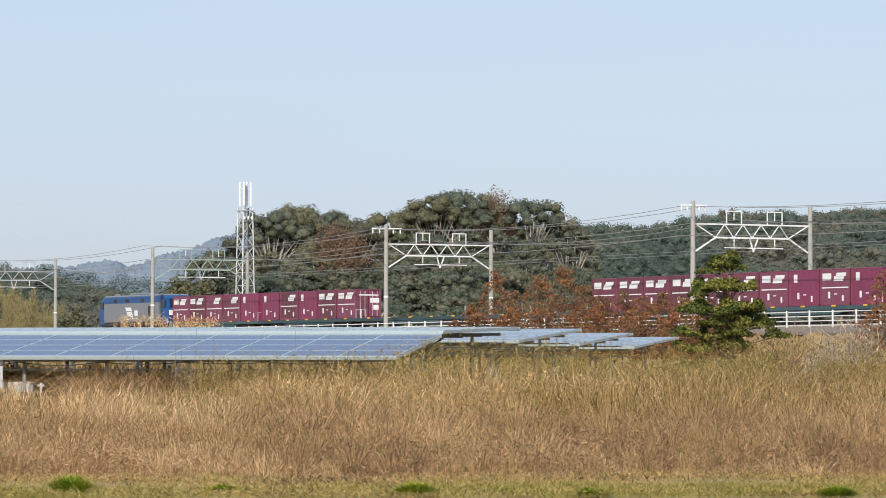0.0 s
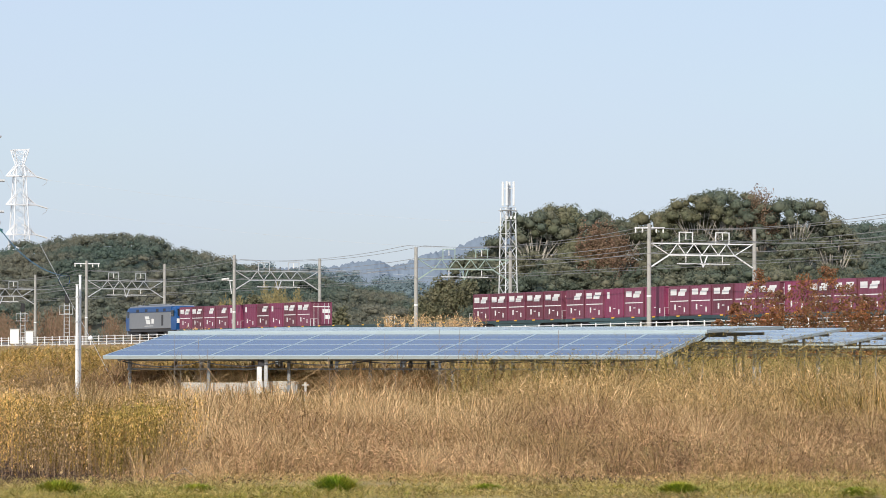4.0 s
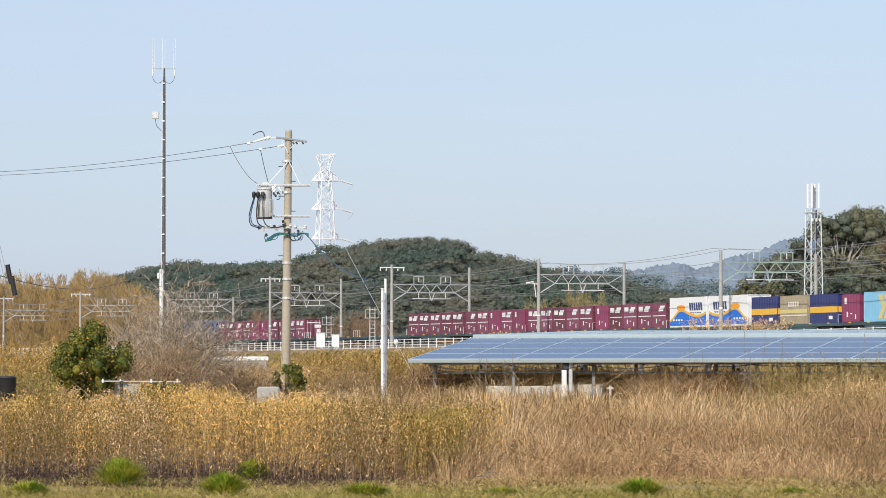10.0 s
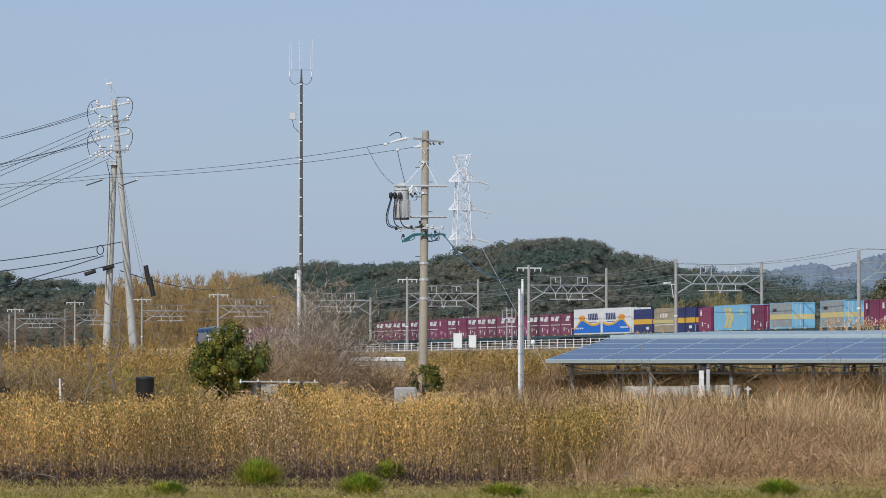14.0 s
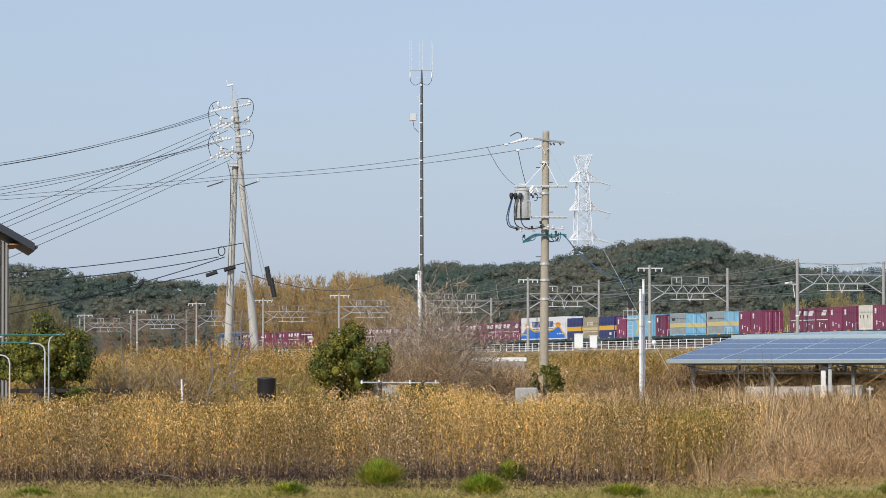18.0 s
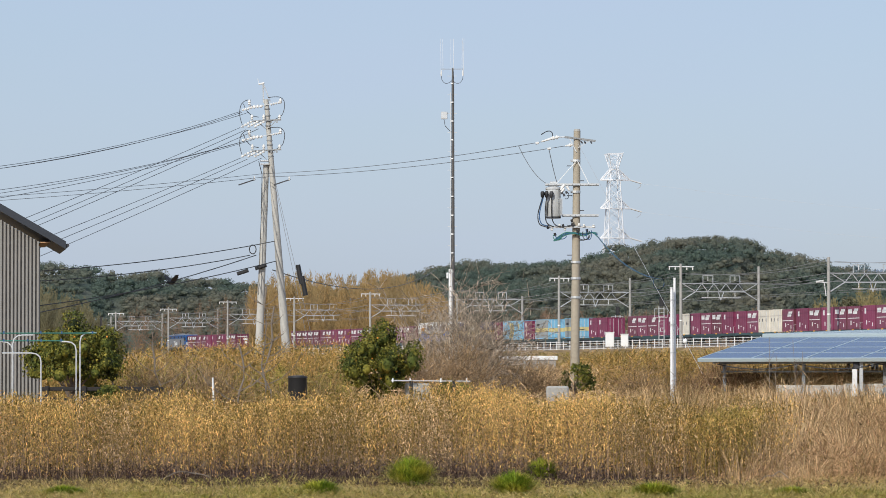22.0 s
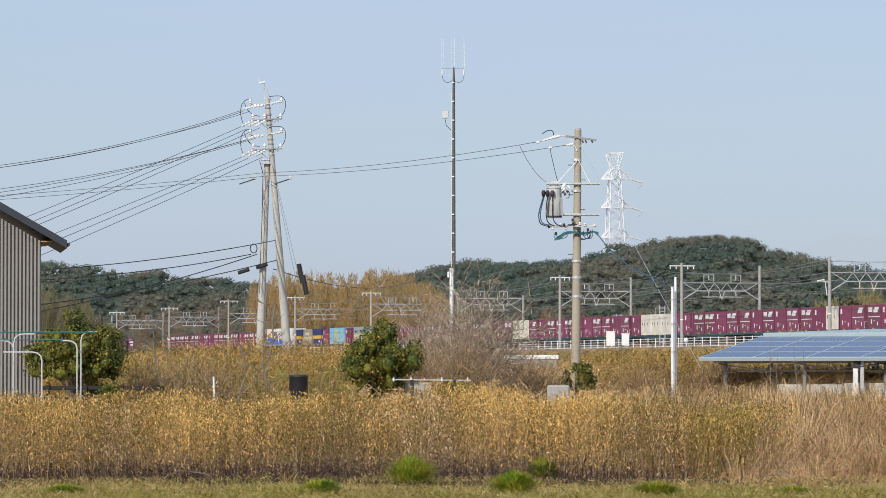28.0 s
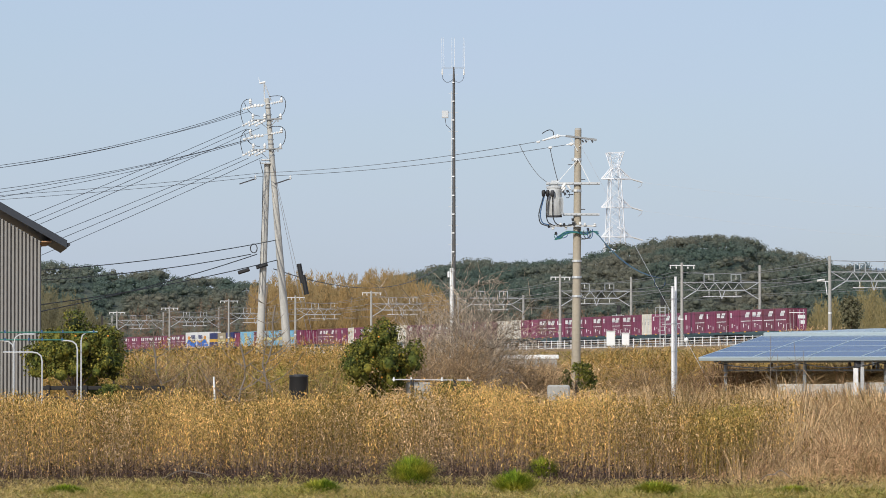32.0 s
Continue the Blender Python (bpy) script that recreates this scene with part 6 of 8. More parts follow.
    for x, z in ((-1.02, 6.98), (-0.88, 6.86), (-0.6, 6.98), (-0.4, 6.86), (0.12, 7.02), (0.3, 6.98), (0.66, 6.96)):
        part("spool", Shape().lathe([(0.035, z - 0.06), (0.06, z - 0.03), (0.035, z), (0.06, z + 0.03), (0.03, z + 0.06)], 8, (x, -0.24)), PORCELAIN, t)
    for x, z in ((-1.04, 6.92), (-0.78, 6.66), (-0.48, 6.98), (0.4, 6.8), (-0.16, 7.16), (-0.14, 7.02), (0.05, 6.78)):
        part("cable_clamp", Shape().bar((x, -0.26, z + 0.05), (x + 0.02, -0.26, z - 0.06), 0.045, 6), BLACK, t)
    main = [(-0.82, 6.42), (-0.66, 6.56), (-0.38, 6.72), (-0.05, 6.72), (0.3, 6.7), (0.6, 6.73), (0.8, 6.7)]
    for k, m in enumerate((CABLE_GREEN, CABLE_BLUE, CABLE_GREEN)):
        part("cable_loop", Shape().path(curl([(x, -0.24 - 0.03 * k, z - 0.035 * k * (1 + math.sin(9 * x))) for x, z in main]), 0.02, 6), m, t)
    for k, (cx, cz, rx, rz, m) in enumerate(((-0.55, 6.6, 0.2, 0.12, CABLE_BLUE), (-0.68, 6.57, 0.16, 0.13, CABLE_GREEN), (0.28, 6.62, 0.2, 0.17, BLACK), (0.38, 6.66, 0.14, 0.2, BLACK), (0.48, 6.68, 0.1, 0.22, CABLE_BLUE))):
        part("cable_loop", Shape().path([(cx + rx * math.cos(w), -0.28 - 0.02 * k, cz + rz * math.sin(w)) for w in np.linspace(2.6, 6.9, 14)], 0.014, 6), m, t)


build_transformer_pole()
TP = spot(1.995, 142)
a = Vector((TP[0] + 0.8, TP[1], 6.62))
for k, m in enumerate((CABLE_BLUE, CABLE_GREEN, CABLE_BLUE)):
    b = pt(3.275, 125.2, 4.6)
    tagged(part("service_cable", Shape().path(sag(a + Vector((0, 0, -0.015 * k)), b, 0.33 + 0.012 * k, 10), 0.008), m), "twisted blue service cable from the utility pole", "cable", group="service cables")
part("cable_coil", Shape().path([b + Vector((0.18 * math.cos(w) - 0.1, 0, 0.22 * math.sin(w) - 0.12)) for w in np.linspace(0, 12.6, 25)], 0.014), CABLE_BLUE)
tagged(bpy.data.objects["cable_coil"], "coil of blue cable hung by the white posts", "cable")
stay = thing("guy_wire", "steel guy wire with a white marker ball", "guy wire")
top, foot = Vector((TP[0] + 0.06, TP[1], 10.1)), pt(4.2, 127, 0.2)
part("wire", Shape().bar(top, foot, 0.007), GALV, stay)
u = (foot - top).normalized()
part("guard", Shape().bar(foot - u * 1.9, foot - u * 0.2, 0.028, 6), WHITE, stay, "pale guard sleeve")
part("marker_ball", Shape().lathe([(0.02, -0.085), (0.065, -0.055), (0.085, 0), (0.065, 0.055), (0.02, 0.085)], 12), WHITE, stay, "white marker ball", True, at=Matrix.Translation(top.lerp(foot, 0.755)))

for b, z, r in ((3.42, 4.3, 0.042), (3.465, 4.62, 0.04)):
    sp = thing("steel_post", "slim white painted steel post in the dry grass", "post", pose(*spot(b, 125 if b < 3.45 else 125.3), 0), group="white steel posts")
    part("shaft", Shape().lathe([(r + 0.01, -0.2), (r, z - 0.04), (r * 0.8, z)], 10), WHITE, sp, "", True)
    part("cap", Shape().lathe([(r + 0.012, z), (r + 0.012, z + 0.03)], 10), WHITE_STEEL, sp)
    for q in (3.9, 3.1, 2.2):
        part("band", Shape().lathe([(r + 0.02, q), (r + 0.02, q + 0.04)], 10), GALV, sp)


PALE_POLE = mat("pale_pole_concrete", (0.47, 0.455, 0.41), 0.85, var=0.15, scale=0.6, fine=10, bump=0.2)




def disc_string(a, b, n):
    """A string of n insulator discs between two points."""
    a, b = Vector(a), Vector(b)
    g = Shape().bar(a, b, 0.02, 6)
    for k in range(n):
        q = (k + 0.5) / n
        g.bar(a.lerp(b, q - 0.28 / n), a.lerp(b, q + 0.2 / n), 0.07, 8, 0.045)
    return g


def build_h_pole():
    t = thing("twin_pole", "two leaning concrete poles joined at the top with line hardware", "utility pole", pose(*spot(-2.66, 170), 0))
    tip = Vector((-0.1, 0, 14.02))
    part("main_shaft", Shape().bar((1.22, 0, 0), (0.12, 0, 13.65), 0.21, 14, 0.1), PALE_POLE, t, "grey concrete pole", True)
    part("brace_shaft", Shape().bar((-0.3, 0.1, 0), (0.12, 0.1, 10.8), 0.19, 14, 0.13), PALE_POLE, t, "grey concrete pole", True)
    part("head_rod", Shape().bar((0.0, 0, 13.5), tip + Vector((0.08, 0, 0.3)), 0.03, 6).bar((0.3, 0, 13.55), tip + Vector((0.12, 0, 0.25)), 0.022, 6), GALV, t)
    part("head_lamp", Shape().bar(tip + Vector((-0.12, 0, 0.3)), tip + Vector((0.14, 0, 0.36)), 0.045, 8).bar(tip + Vector((-0.1, 0, 0.32)), tip + Vector((-0.16, 0, 0.55)), 0.012, 4), PORCELAIN, t, "small grey warning lamp")
    cap = Shape().lathe([(0.03, 0), (0.07, 0.05), (0.04, 0.09), (0.075, 0.13), (0.05, 0.2), (0.02, 0.24)], 8).mesh("post_insulator", PORCELAIN, True)
    for z in (13.35, 12.0):
        part("link_rod", Shape().bar((-0.8, -0.14, z - 0.1), (0.72, -0.14, z + 0.14), 0.016, 4), GALV, t)
        part("strain_insulator", disc_string((0.3, -0.14, z + 0.06), (0.74, -0.14, z + 0.16), 4), PORCELAIN, t)
        part("strain_insulator", disc_string((-0.05, -0.22, z - 0.02), (-0.62, -0.3, z - 0.1), 4), PORCELAIN, t)
        part("strain_insulator", disc_string((-0.02, -0.06, z), (-0.66, 0.05, z + 0.0), 4), PORCELAIN, t)
        part("strain_insulator", disc_string((-0.62, -0.3, z - 0.12), (-0.95, -0.34, z - 0.2), 3), PORCELAIN, t)
        for x, dz in ((0.76, 0.1), (-0.62, 0.04)):
            part("post_insulator", cap, None, t, at=pose(x, -0.14, z + dz))
        for way in ([(0.2, 0.36), (0.45, 0.4), (0.75, 0.38), (0.92, 0.2), (0.93, -0.1), (0.82, -0.4), (0.55, -0.58), (0.25, -0.7)], [(-0.55, 0.26), (-0.78, 0.24), (-0.98, 0.05), (-1.05, -0.3), (-1.0, -0.62), (-0.92, -0.86)], [(-0.88, 0.1), (-0.75, -0.2), (-0.5, -0.42), (-0.2, -0.5)]):
            part("jumper", Shape().path(curl([(x, -0.14, z + q) for x, q in way], 4), 0.019), BLACK, t)
    for z, a, b in ((12.7, -0.62, 0.78), (11.38, -0.6, 0.78)):
        for y in (-0.17, 0.17):
            part("crossarm", Shape().bar((a, y, z - 0.03), (b, y, z + 0.05), 0.033, 4), GALV_DARK, t, "weathered steel crossarm")
        part("arm_tie", Shape().bar((-0.32, -0.17, z), (0.16, -0.1, z - 0.4), 0.018).bar((0.55, -0.17, z), (0.2, -0.1, z - 0.4), 0.018), GALV_DARK, t)
        for x0, x1 in ((-0.5, -0.98), (-0.22, -0.7), (0.05, -0.4)):
            part("strain_insulator", disc_string((x0, -0.2, z - 0.04), (x1, -0.3, z - 0.3), 4), PORCELAIN, t)
        for x in (b - 0.06, a + 0.12, 0.02):
            part("post_insulator", cap, None, t, at=pose(x, -0.17, z + 0.03))
        for x in (-0.3, 0.35, 0.6):
            part("clamp", Shape().box(x - 0.03, x + 0.03, -0.21, -0.12, z - 0.1, z - 0.03), GALV_DARK, t)
    for z in (13.2, 12.9, 12.45, 11.8, 11.6, 11.1):
        part("band", Shape().lathe([(0.135, z), (0.135, z + 0.05)], 10, (0.12 + (13.65 - z) * 0.08, 0)), GALV_DARK, t)
    part("riser_cable", Shape().path([(-0.2, -0.2, 10.9), (-0.05, -0.24, 10.3), (-0.1, -0.25, 8.0), (-0.2, -0.26, 5.0)], 0.016), BLACK, t)
    for x in (-1.1, 0.45):
        part("small_arm", Shape().bar((x, -0.1, 9.85), (x + 0.75, -0.1, 10.1), 0.035), DARK_STEEL, t)
        part("insulator", INSUL, None, t, at=pose(x + 0.7, -0.1, 10.05))
    for z in (10.9, 10.75):
        part("band", Shape().box(-0.14, 0.22 + (11 - z) * 0.08, -0.2, 0.2, z, z + 0.05), GALV, t)
    part("cable_ring", Shape().path([(-0.46 + 0.15 * math.cos(w), -0.2, 7.0 + 0.2 * math.sin(w)) for w in np.linspace(0, 6.3, 14)], 0.03), BLACK, t)
    for x, z in ((-1.15, 5.92), (-0.35, 6.15)):
        part("cable_closure", Shape().bar((x, -0.2, z), (x + 0.5, -0.2, z + 0.16), 0.09, 8), BLACK, t, "black cable closure")
    return t


build_h_pole()
HP = spot(-2.66, 170)
gs = thing("stay_wires", "thin stay wires with two black sleeve guards", "guy wire")
for dx in (0.0, 0.25):
    part("wire", Shape().bar((HP[0] + 0.2, HP[1], 11.4), (HP[0] + 2.2 + dx, HP[1] - 1.5, 2.0), 0.009), LINE_WIRE, gs)
for a, b in (((1.56, 6.3), (1.72, 5.45)), ((1.74, 5.8), (1.9, 4.95))):
    part("sleeve_guard", Shape().bar((HP[0] + a[0], HP[1] - 0.9, a[1]), (HP[0] + b[0], HP[1] - 0.9, b[1]), 0.105, 10), BLACK, gs, "black sleeve guard")


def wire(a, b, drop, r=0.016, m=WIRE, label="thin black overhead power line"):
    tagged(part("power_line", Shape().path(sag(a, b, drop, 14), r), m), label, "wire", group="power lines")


def build_lines():
    hx, hy = HP
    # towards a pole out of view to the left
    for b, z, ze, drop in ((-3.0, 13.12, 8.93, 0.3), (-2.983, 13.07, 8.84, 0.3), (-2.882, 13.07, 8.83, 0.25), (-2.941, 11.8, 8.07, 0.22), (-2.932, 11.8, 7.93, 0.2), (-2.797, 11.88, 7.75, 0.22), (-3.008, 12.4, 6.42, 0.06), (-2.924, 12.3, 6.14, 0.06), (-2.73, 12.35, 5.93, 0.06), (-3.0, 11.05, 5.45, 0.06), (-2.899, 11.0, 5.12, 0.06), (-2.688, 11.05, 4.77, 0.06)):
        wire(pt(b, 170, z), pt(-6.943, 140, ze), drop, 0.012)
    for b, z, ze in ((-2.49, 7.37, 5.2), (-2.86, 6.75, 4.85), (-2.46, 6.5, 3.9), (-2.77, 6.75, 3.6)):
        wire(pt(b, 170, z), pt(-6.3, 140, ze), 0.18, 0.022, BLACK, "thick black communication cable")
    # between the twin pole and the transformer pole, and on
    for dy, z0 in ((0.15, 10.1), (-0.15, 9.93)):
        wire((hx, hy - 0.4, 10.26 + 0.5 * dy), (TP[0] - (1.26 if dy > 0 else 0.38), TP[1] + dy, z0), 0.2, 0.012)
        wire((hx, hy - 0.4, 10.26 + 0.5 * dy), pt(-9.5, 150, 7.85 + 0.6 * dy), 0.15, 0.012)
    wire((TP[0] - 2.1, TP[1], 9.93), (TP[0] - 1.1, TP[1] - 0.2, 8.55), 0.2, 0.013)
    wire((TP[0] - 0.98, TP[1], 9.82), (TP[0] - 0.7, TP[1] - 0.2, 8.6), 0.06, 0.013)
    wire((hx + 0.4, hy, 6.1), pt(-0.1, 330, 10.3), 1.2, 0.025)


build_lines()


def build_bird():
    """A crow with its head towards +x; the wings hinge at the shoulders."""
    t = thing("crow", "black crow that flies off from a communication cable", "bird")
    part("body", Shape().path([(-0.16, 0, 0), (-0.12, 0, 0.0), (0.0, 0, 0.0), (0.1, 0, 0.01)], 0.075, 8).bar((0.1, 0, 0.01), (0.17, 0, 0.04), 0.075, 8, 0.05), CROW, t, "", True)
    head = part("head", Shape().bar((0.15, 0, 0.04), (0.2, 0, 0.07), 0.045, 8, 0.055).bar((0.2, 0, 0.07), (0.25, 0, 0.075), 0.055, 8, 0.03), CROW, t, "", True)
    part("beak", Shape().bar((0.24, 0, 0.075), (0.315, 0, 0.06), 0.022, 6, 0.005), DARK_STEEL, head)
    part("tail", Shape().add([(-0.14, -0.04, 0.0), (-0.14, 0.04, 0.0), (-0.34, 0.075, -0.01), (-0.34, -0.075, -0.01), (-0.14, -0.04, 0.02), (-0.14, 0.04, 0.02), (-0.34, 0.075, 0.005), (-0.34, -0.075, 0.005)],
                             [(0, 3, 2, 1), (4, 5, 6, 7), (0, 1, 5, 4), (1, 2, 6, 5), (2, 3, 7, 6), (3, 0, 4, 7)]), CROW, t)
    wings = []
    for sy in (-1, 1):
        out = [(0.1, 0.0), (0.13, 0.2), (0.04, 0.46), (-0.1, 0.44), (-0.13, 0.2), (-0.1, 0.0)]
        v = [(x, sy * y, z) for z in (-0.008, 0.008) for x, y in out]
        f = [tuple(range(6)), tuple(range(11, 5, -1))] + [(k, (k + 1) % 6, 6 + (k + 1) % 6, 6 + k) for k in range(6)]
        wings.append((part("wing", Shape().add(v, f), CROW, t), sy))
    return t, wings


CROW = mat("black_feathers", (0.012, 0.012, 0.014), 0.5, var=0.2)
BIRD, WINGS = build_bird()

# ---- shed, laundry frames and small things by it ----
CLAD = mat("grey_cladding", (0.28, 0.265, 0.24), 0.6, 0.1, var=0.1, scale=0.8, fine=6)
ROOF = mat("dark_roof", (0.03, 0.035, 0.045), 0.5, var=0.15, scale=1.2)
SOFFIT = mat("soffit_board", (0.45, 0.26, 0.14), 0.8, var=0.15)


def build_shed():
    x1, y0, pitch = -10.95, 104.4, 0.575
    t = thing("shed", "tall shed clad in ribbed grey sheet with a dark roof", "shed", pose(x1, y0, 0, 0, 0, 8))
    half, D = 4.2, 3.6
    za = 5.0
    v, f, step = [], [], 0.1
    n = int(2 * half / step)
    for i in range(n + 1):
        x = -i * step
        top = za + 0.15 + pitch * (half - abs(x + half))
        for dx, dy in ((0, 0.04), (-0.004, -0.05), (-0.056, -0.05), (-0.06, 0.04)):
            v += [(x + dx, dy, 0), (x + dx, dy, top)]
    for i in range(len(v) // 2 - 1):
        f.append((2 * i + 2, 2 * i, 2 * i + 1, 2 * i + 3))
    part("gable_wall", Shape().add(v, f), CLAD, t, "ribbed grey gable cladding")
    part("wall_core", Shape().box(-2 * half - 0.05, -0.03, 0.06, D, 0, za - 0.05), CLAD, t)
    part("corner_trim", Shape().box(-0.04, 0.03, -0.045, 0.06, 0, za + 0.02), DARK_STEEL, t)
    for s in (-1, 1):
        e = 0.72
        x0, z0 = (e, za + 0.55 - pitch * e) if s > 0 else (-2 * half - e, za + 0.55 - pitch * e)
        zr = za + 0.55 + pitch * half
        pr = [(x0, z0), (-half, zr), (-half, zr - 0.21), (x0, z0 - 0.21)]
        vv = [(x, y, z) for y in (-0.4, D + 0.4) for x, z in pr]
        part("roof_slope", Shape().add(vv, [(0, 1, 2, 3), (7, 6, 5, 4), (0, 4, 5, 1), (1, 5, 6, 2), (2, 6, 7, 3), (3, 7, 4, 0)]), ROOF, t, "dark sheet roof slope")
    part("eave_gutter", Shape().bar((0.76, -0.35, za + 0.03), (0.76, D, za + 0.03), 0.05, 8), DARK_STEEL, t)
    part("soffit", Shape().box(0.035, 0.3, -0.1, D, za + 0.1, za + 0.13), SOFFIT, t, "brown soffit board")


build_shed()


def build_laundry():
    y = 94.0
    for k, (x0, z, w, s, lab) in enumerate(((-8.94, 2.34, 0.38, -1, "white bent pipe laundry stand"), (-8.88, 2.56, 0.4, 1, "white bent pipe laundry stand"), (-10.49, 2.5, 0.5, 1, "white bent pipe laundry stand"), (-10.54, 2.34, 0.4, -1, "white bent pipe laundry stand"), (-9.8, 2.06, 0.95, -1, "low white bent pipe laundry stand"))):
        t = thing("laundry_stand", lab, "laundry stand", pose(x0, y + 0.35 * (k % 2), 0), group="laundry stands")
        part("pipe", Shape().path([(0, 0, 0), (0, 0, z - 0.22), (s * 0.03, 0, z - 0.09), (s * 0.12, 0, z - 0.02), (s * 0.24, 0, z), (s * w, 0, z)], 0.019, 6), GALV, t)
        part("foot", Shape().lathe([(0.16, 0), (0.14, 0.1), (0.04, 0.12)], 10), CONCRETE, t)
    for z, x0, x1, dy in ((2.55, -11.5, -8.48, 0.3), (2.36, -11.2, -9.25, 0.0)):
        t = thing("laundry_pole", "blue grey laundry pole with hanging pegs", "laundry pole", group="laundry poles")
        part("tube", Shape().bar((x0, y + dy, z), (x1, y + dy, z), 0.016, 6), CABLE_GREEN, t)
        for q in (0.25, 0.55, 0.72, 0.97):
            x = x0 + (x1 - x0) * q
            part("peg", Shape().box(x - 0.017, x + 0.017, y + dy - 0.02, y + dy + 0.02, z - 0.02, z + 0.05), CABLE_BLUE, t)


build_laundry()

bin_ = thing("compost_bin", "black plastic compost bin in the grass", "bin", pose(*spot(-2.15, 105), 0))
part("tub", Shape().lathe([(0.29, 0), (0.25, 1.42), (0.265, 1.44)], 16), BLACK, bin_, "", True)
part("lid", Shape().lathe([(0.268, 1.44), (0.25, 1.48), (0.1, 1.5)], 16), BLACK, bin_, "", True)
stake = thing("stake", "white painted wooden stake in the grass", "stake", pose(*spot(-3.4, 100), 0))
part("shaft", Shape().bar((0.04, 0, 0), (-0.02, 0, 1.45), 0.025, 6), WHITE, stake)


def build_pipe_rail():
    x, y = spot(-0.76, 104)
    t = thing("pipe_rail", "pipe rail with white brackets on a black post", "rail", pose(x, y, 0))
    part("pipe", Shape().bar((0, 0, 1.36), (2.15, 0, 1.34), 0.016, 6), GALV, t)
    for q in (0.05, 0.52, 1.35, 2.05):
        part("bracket", Shape().box(q - 0.022, q + 0.022, -0.03, 0.03, 1.31, 1.42, 0.008), WHITE, t)
    for q in (0.55, 1.7):
        part("post", Shape().box(q - 0.05, q + 0.05, -0.05, 0.05, 0, 1.36), BLACK, t)


build_pipe_rail()


PALE_CONCRETE = mat("pale_concrete", (0.62, 0.6, 0.55), 0.85, var=0.15, scale=1.2, fine=9, bump=0.2)


def build_equipment_slab():
    c, sn = math.cos(radians(29)), math.sin(radians(29))
    for k, (a, b) in enumerate(((0.0, 0.95), (1.0, 1.9), (1.96, 3.35))):
        t = thing("concrete_block", "long pale concrete block under the solar table", "block", pose(9.13 + a * c, 104.5 - a * sn, 0, 0, 0, -29), group="concrete blocks")
        part("beam", Shape().box(0, b - a, -0.15, 0.15, 0, 1.27 if k == 2 else 1.23, 0.02), PALE_CONCRETE, t)
        part("clamp", Shape().box(b - a + 0.003, b - a + 0.05, -0.1, 0.1, 0.95, 1.2), GALV, t)
    t = thing("valve_post", "short white valve post beside the concrete block", "post", pose(9.13 + 3.6 * c, 104.5 - 3.6 * sn, 0, 0, 0, -29))
    part("tee_pipe", Shape().box(-0.1, 0.1, -0.04, 0.04, 1.14, 1.2, 0.01).bar((0, 0, 0), (0, 0, 1.24), 0.035, 8), WHITE_STEEL, t)
    px, py = spot(6.14, 103.3)
    t = thing("inverter_post", "white post topped by a dark block for table shadow", "post", pose(px, py, 0))
    part("shaft", Shape().box(-0.09, 0.04, -0.06, 0.06, 0, 1.66, 0.01), WHITE, t)
    part("stud", Shape().box(0.1, 0.2, -0.05, 0.05, 0, 1.85, 0.01), GALV, t)
    # dark block added at the post top in place of the panel's cast shadow
    part("shadow_block", Shape().box(-0.06, 0.12, -0.05, 0.12, 1.66, 1.86, 0.02), DARK_STEEL, t)


build_equipment_slab()

# trackside cabinets, signal posts, culvert
for b, d, w, z0, h in ((2.5, 470, 1.05, 4.6, 1.75), (2.72, 468, 0.9, 4.6, 1.5)):
    t = thing("signal_cabinet", "white trackside signal cabinet on the bank", "cabinet", pose(*spot(b, d), z0), group="signal cabinets")
    part("body", Shape().box(-w / 2, w / 2, -0.4, 0.4, 0, h, 0.04), WHITE, t)
    part("roof", Shape().box(-w / 2 - 0.06, w / 2 + 0.06, -0.46, 0.46, h, h + 0.08, 0.02), WHITE_STEEL, t)
    part("door", Shape().box(-w / 2 + 0.08, w / 2 - 0.08, -0.425, -0.39, 0.1, h - 0.1, 0.01), WHITE_STEEL, t)


def build_signal(b, d, h, label):
    t = thing("railway_signal", label, "signal", pose(*spot(b, d), 4.6), group="railway signals")
    part("post", Shape().bar((-0.3, 0, 0), (-0.3, 0, h), 0.06, 6).bar((0.3, 0, 0), (0.3, 0, h), 0.06, 6), GALV, t)
    for k in range(int(h / 0.45)):
        part("rung", Shape().bar((-0.3, 0, 0.3 + 0.45 * k), (0.3, 0, 0.3 + 0.45 * k), 0.03), GALV, t)
    part("platform", Shape().box(-0.9, 0.7, -0.4, 0.4, h * 0.72, h * 0.72 + 0.06), GALV, t)
    part("railing", Shape().path([(-0.85, -0.4, h * 0.72), (-0.85, -0.4, h * 0.72 + 1.0), (0.65, -0.4, h * 0.72 + 1.0), (0.65, -0.4, h * 0.72)], 0.035), GALV, t)
    part("signal_head", Shape().box(-0.25, 0.25, -0.15, 0.15, h, h + 1.1, 0.05), BLACK, t)


build_signal(2.62, 497, 4.3, "slender steel railway signal with a platform")
build_signal(3.27, 450, 4.6, "slender steel railway signal with a ladder")


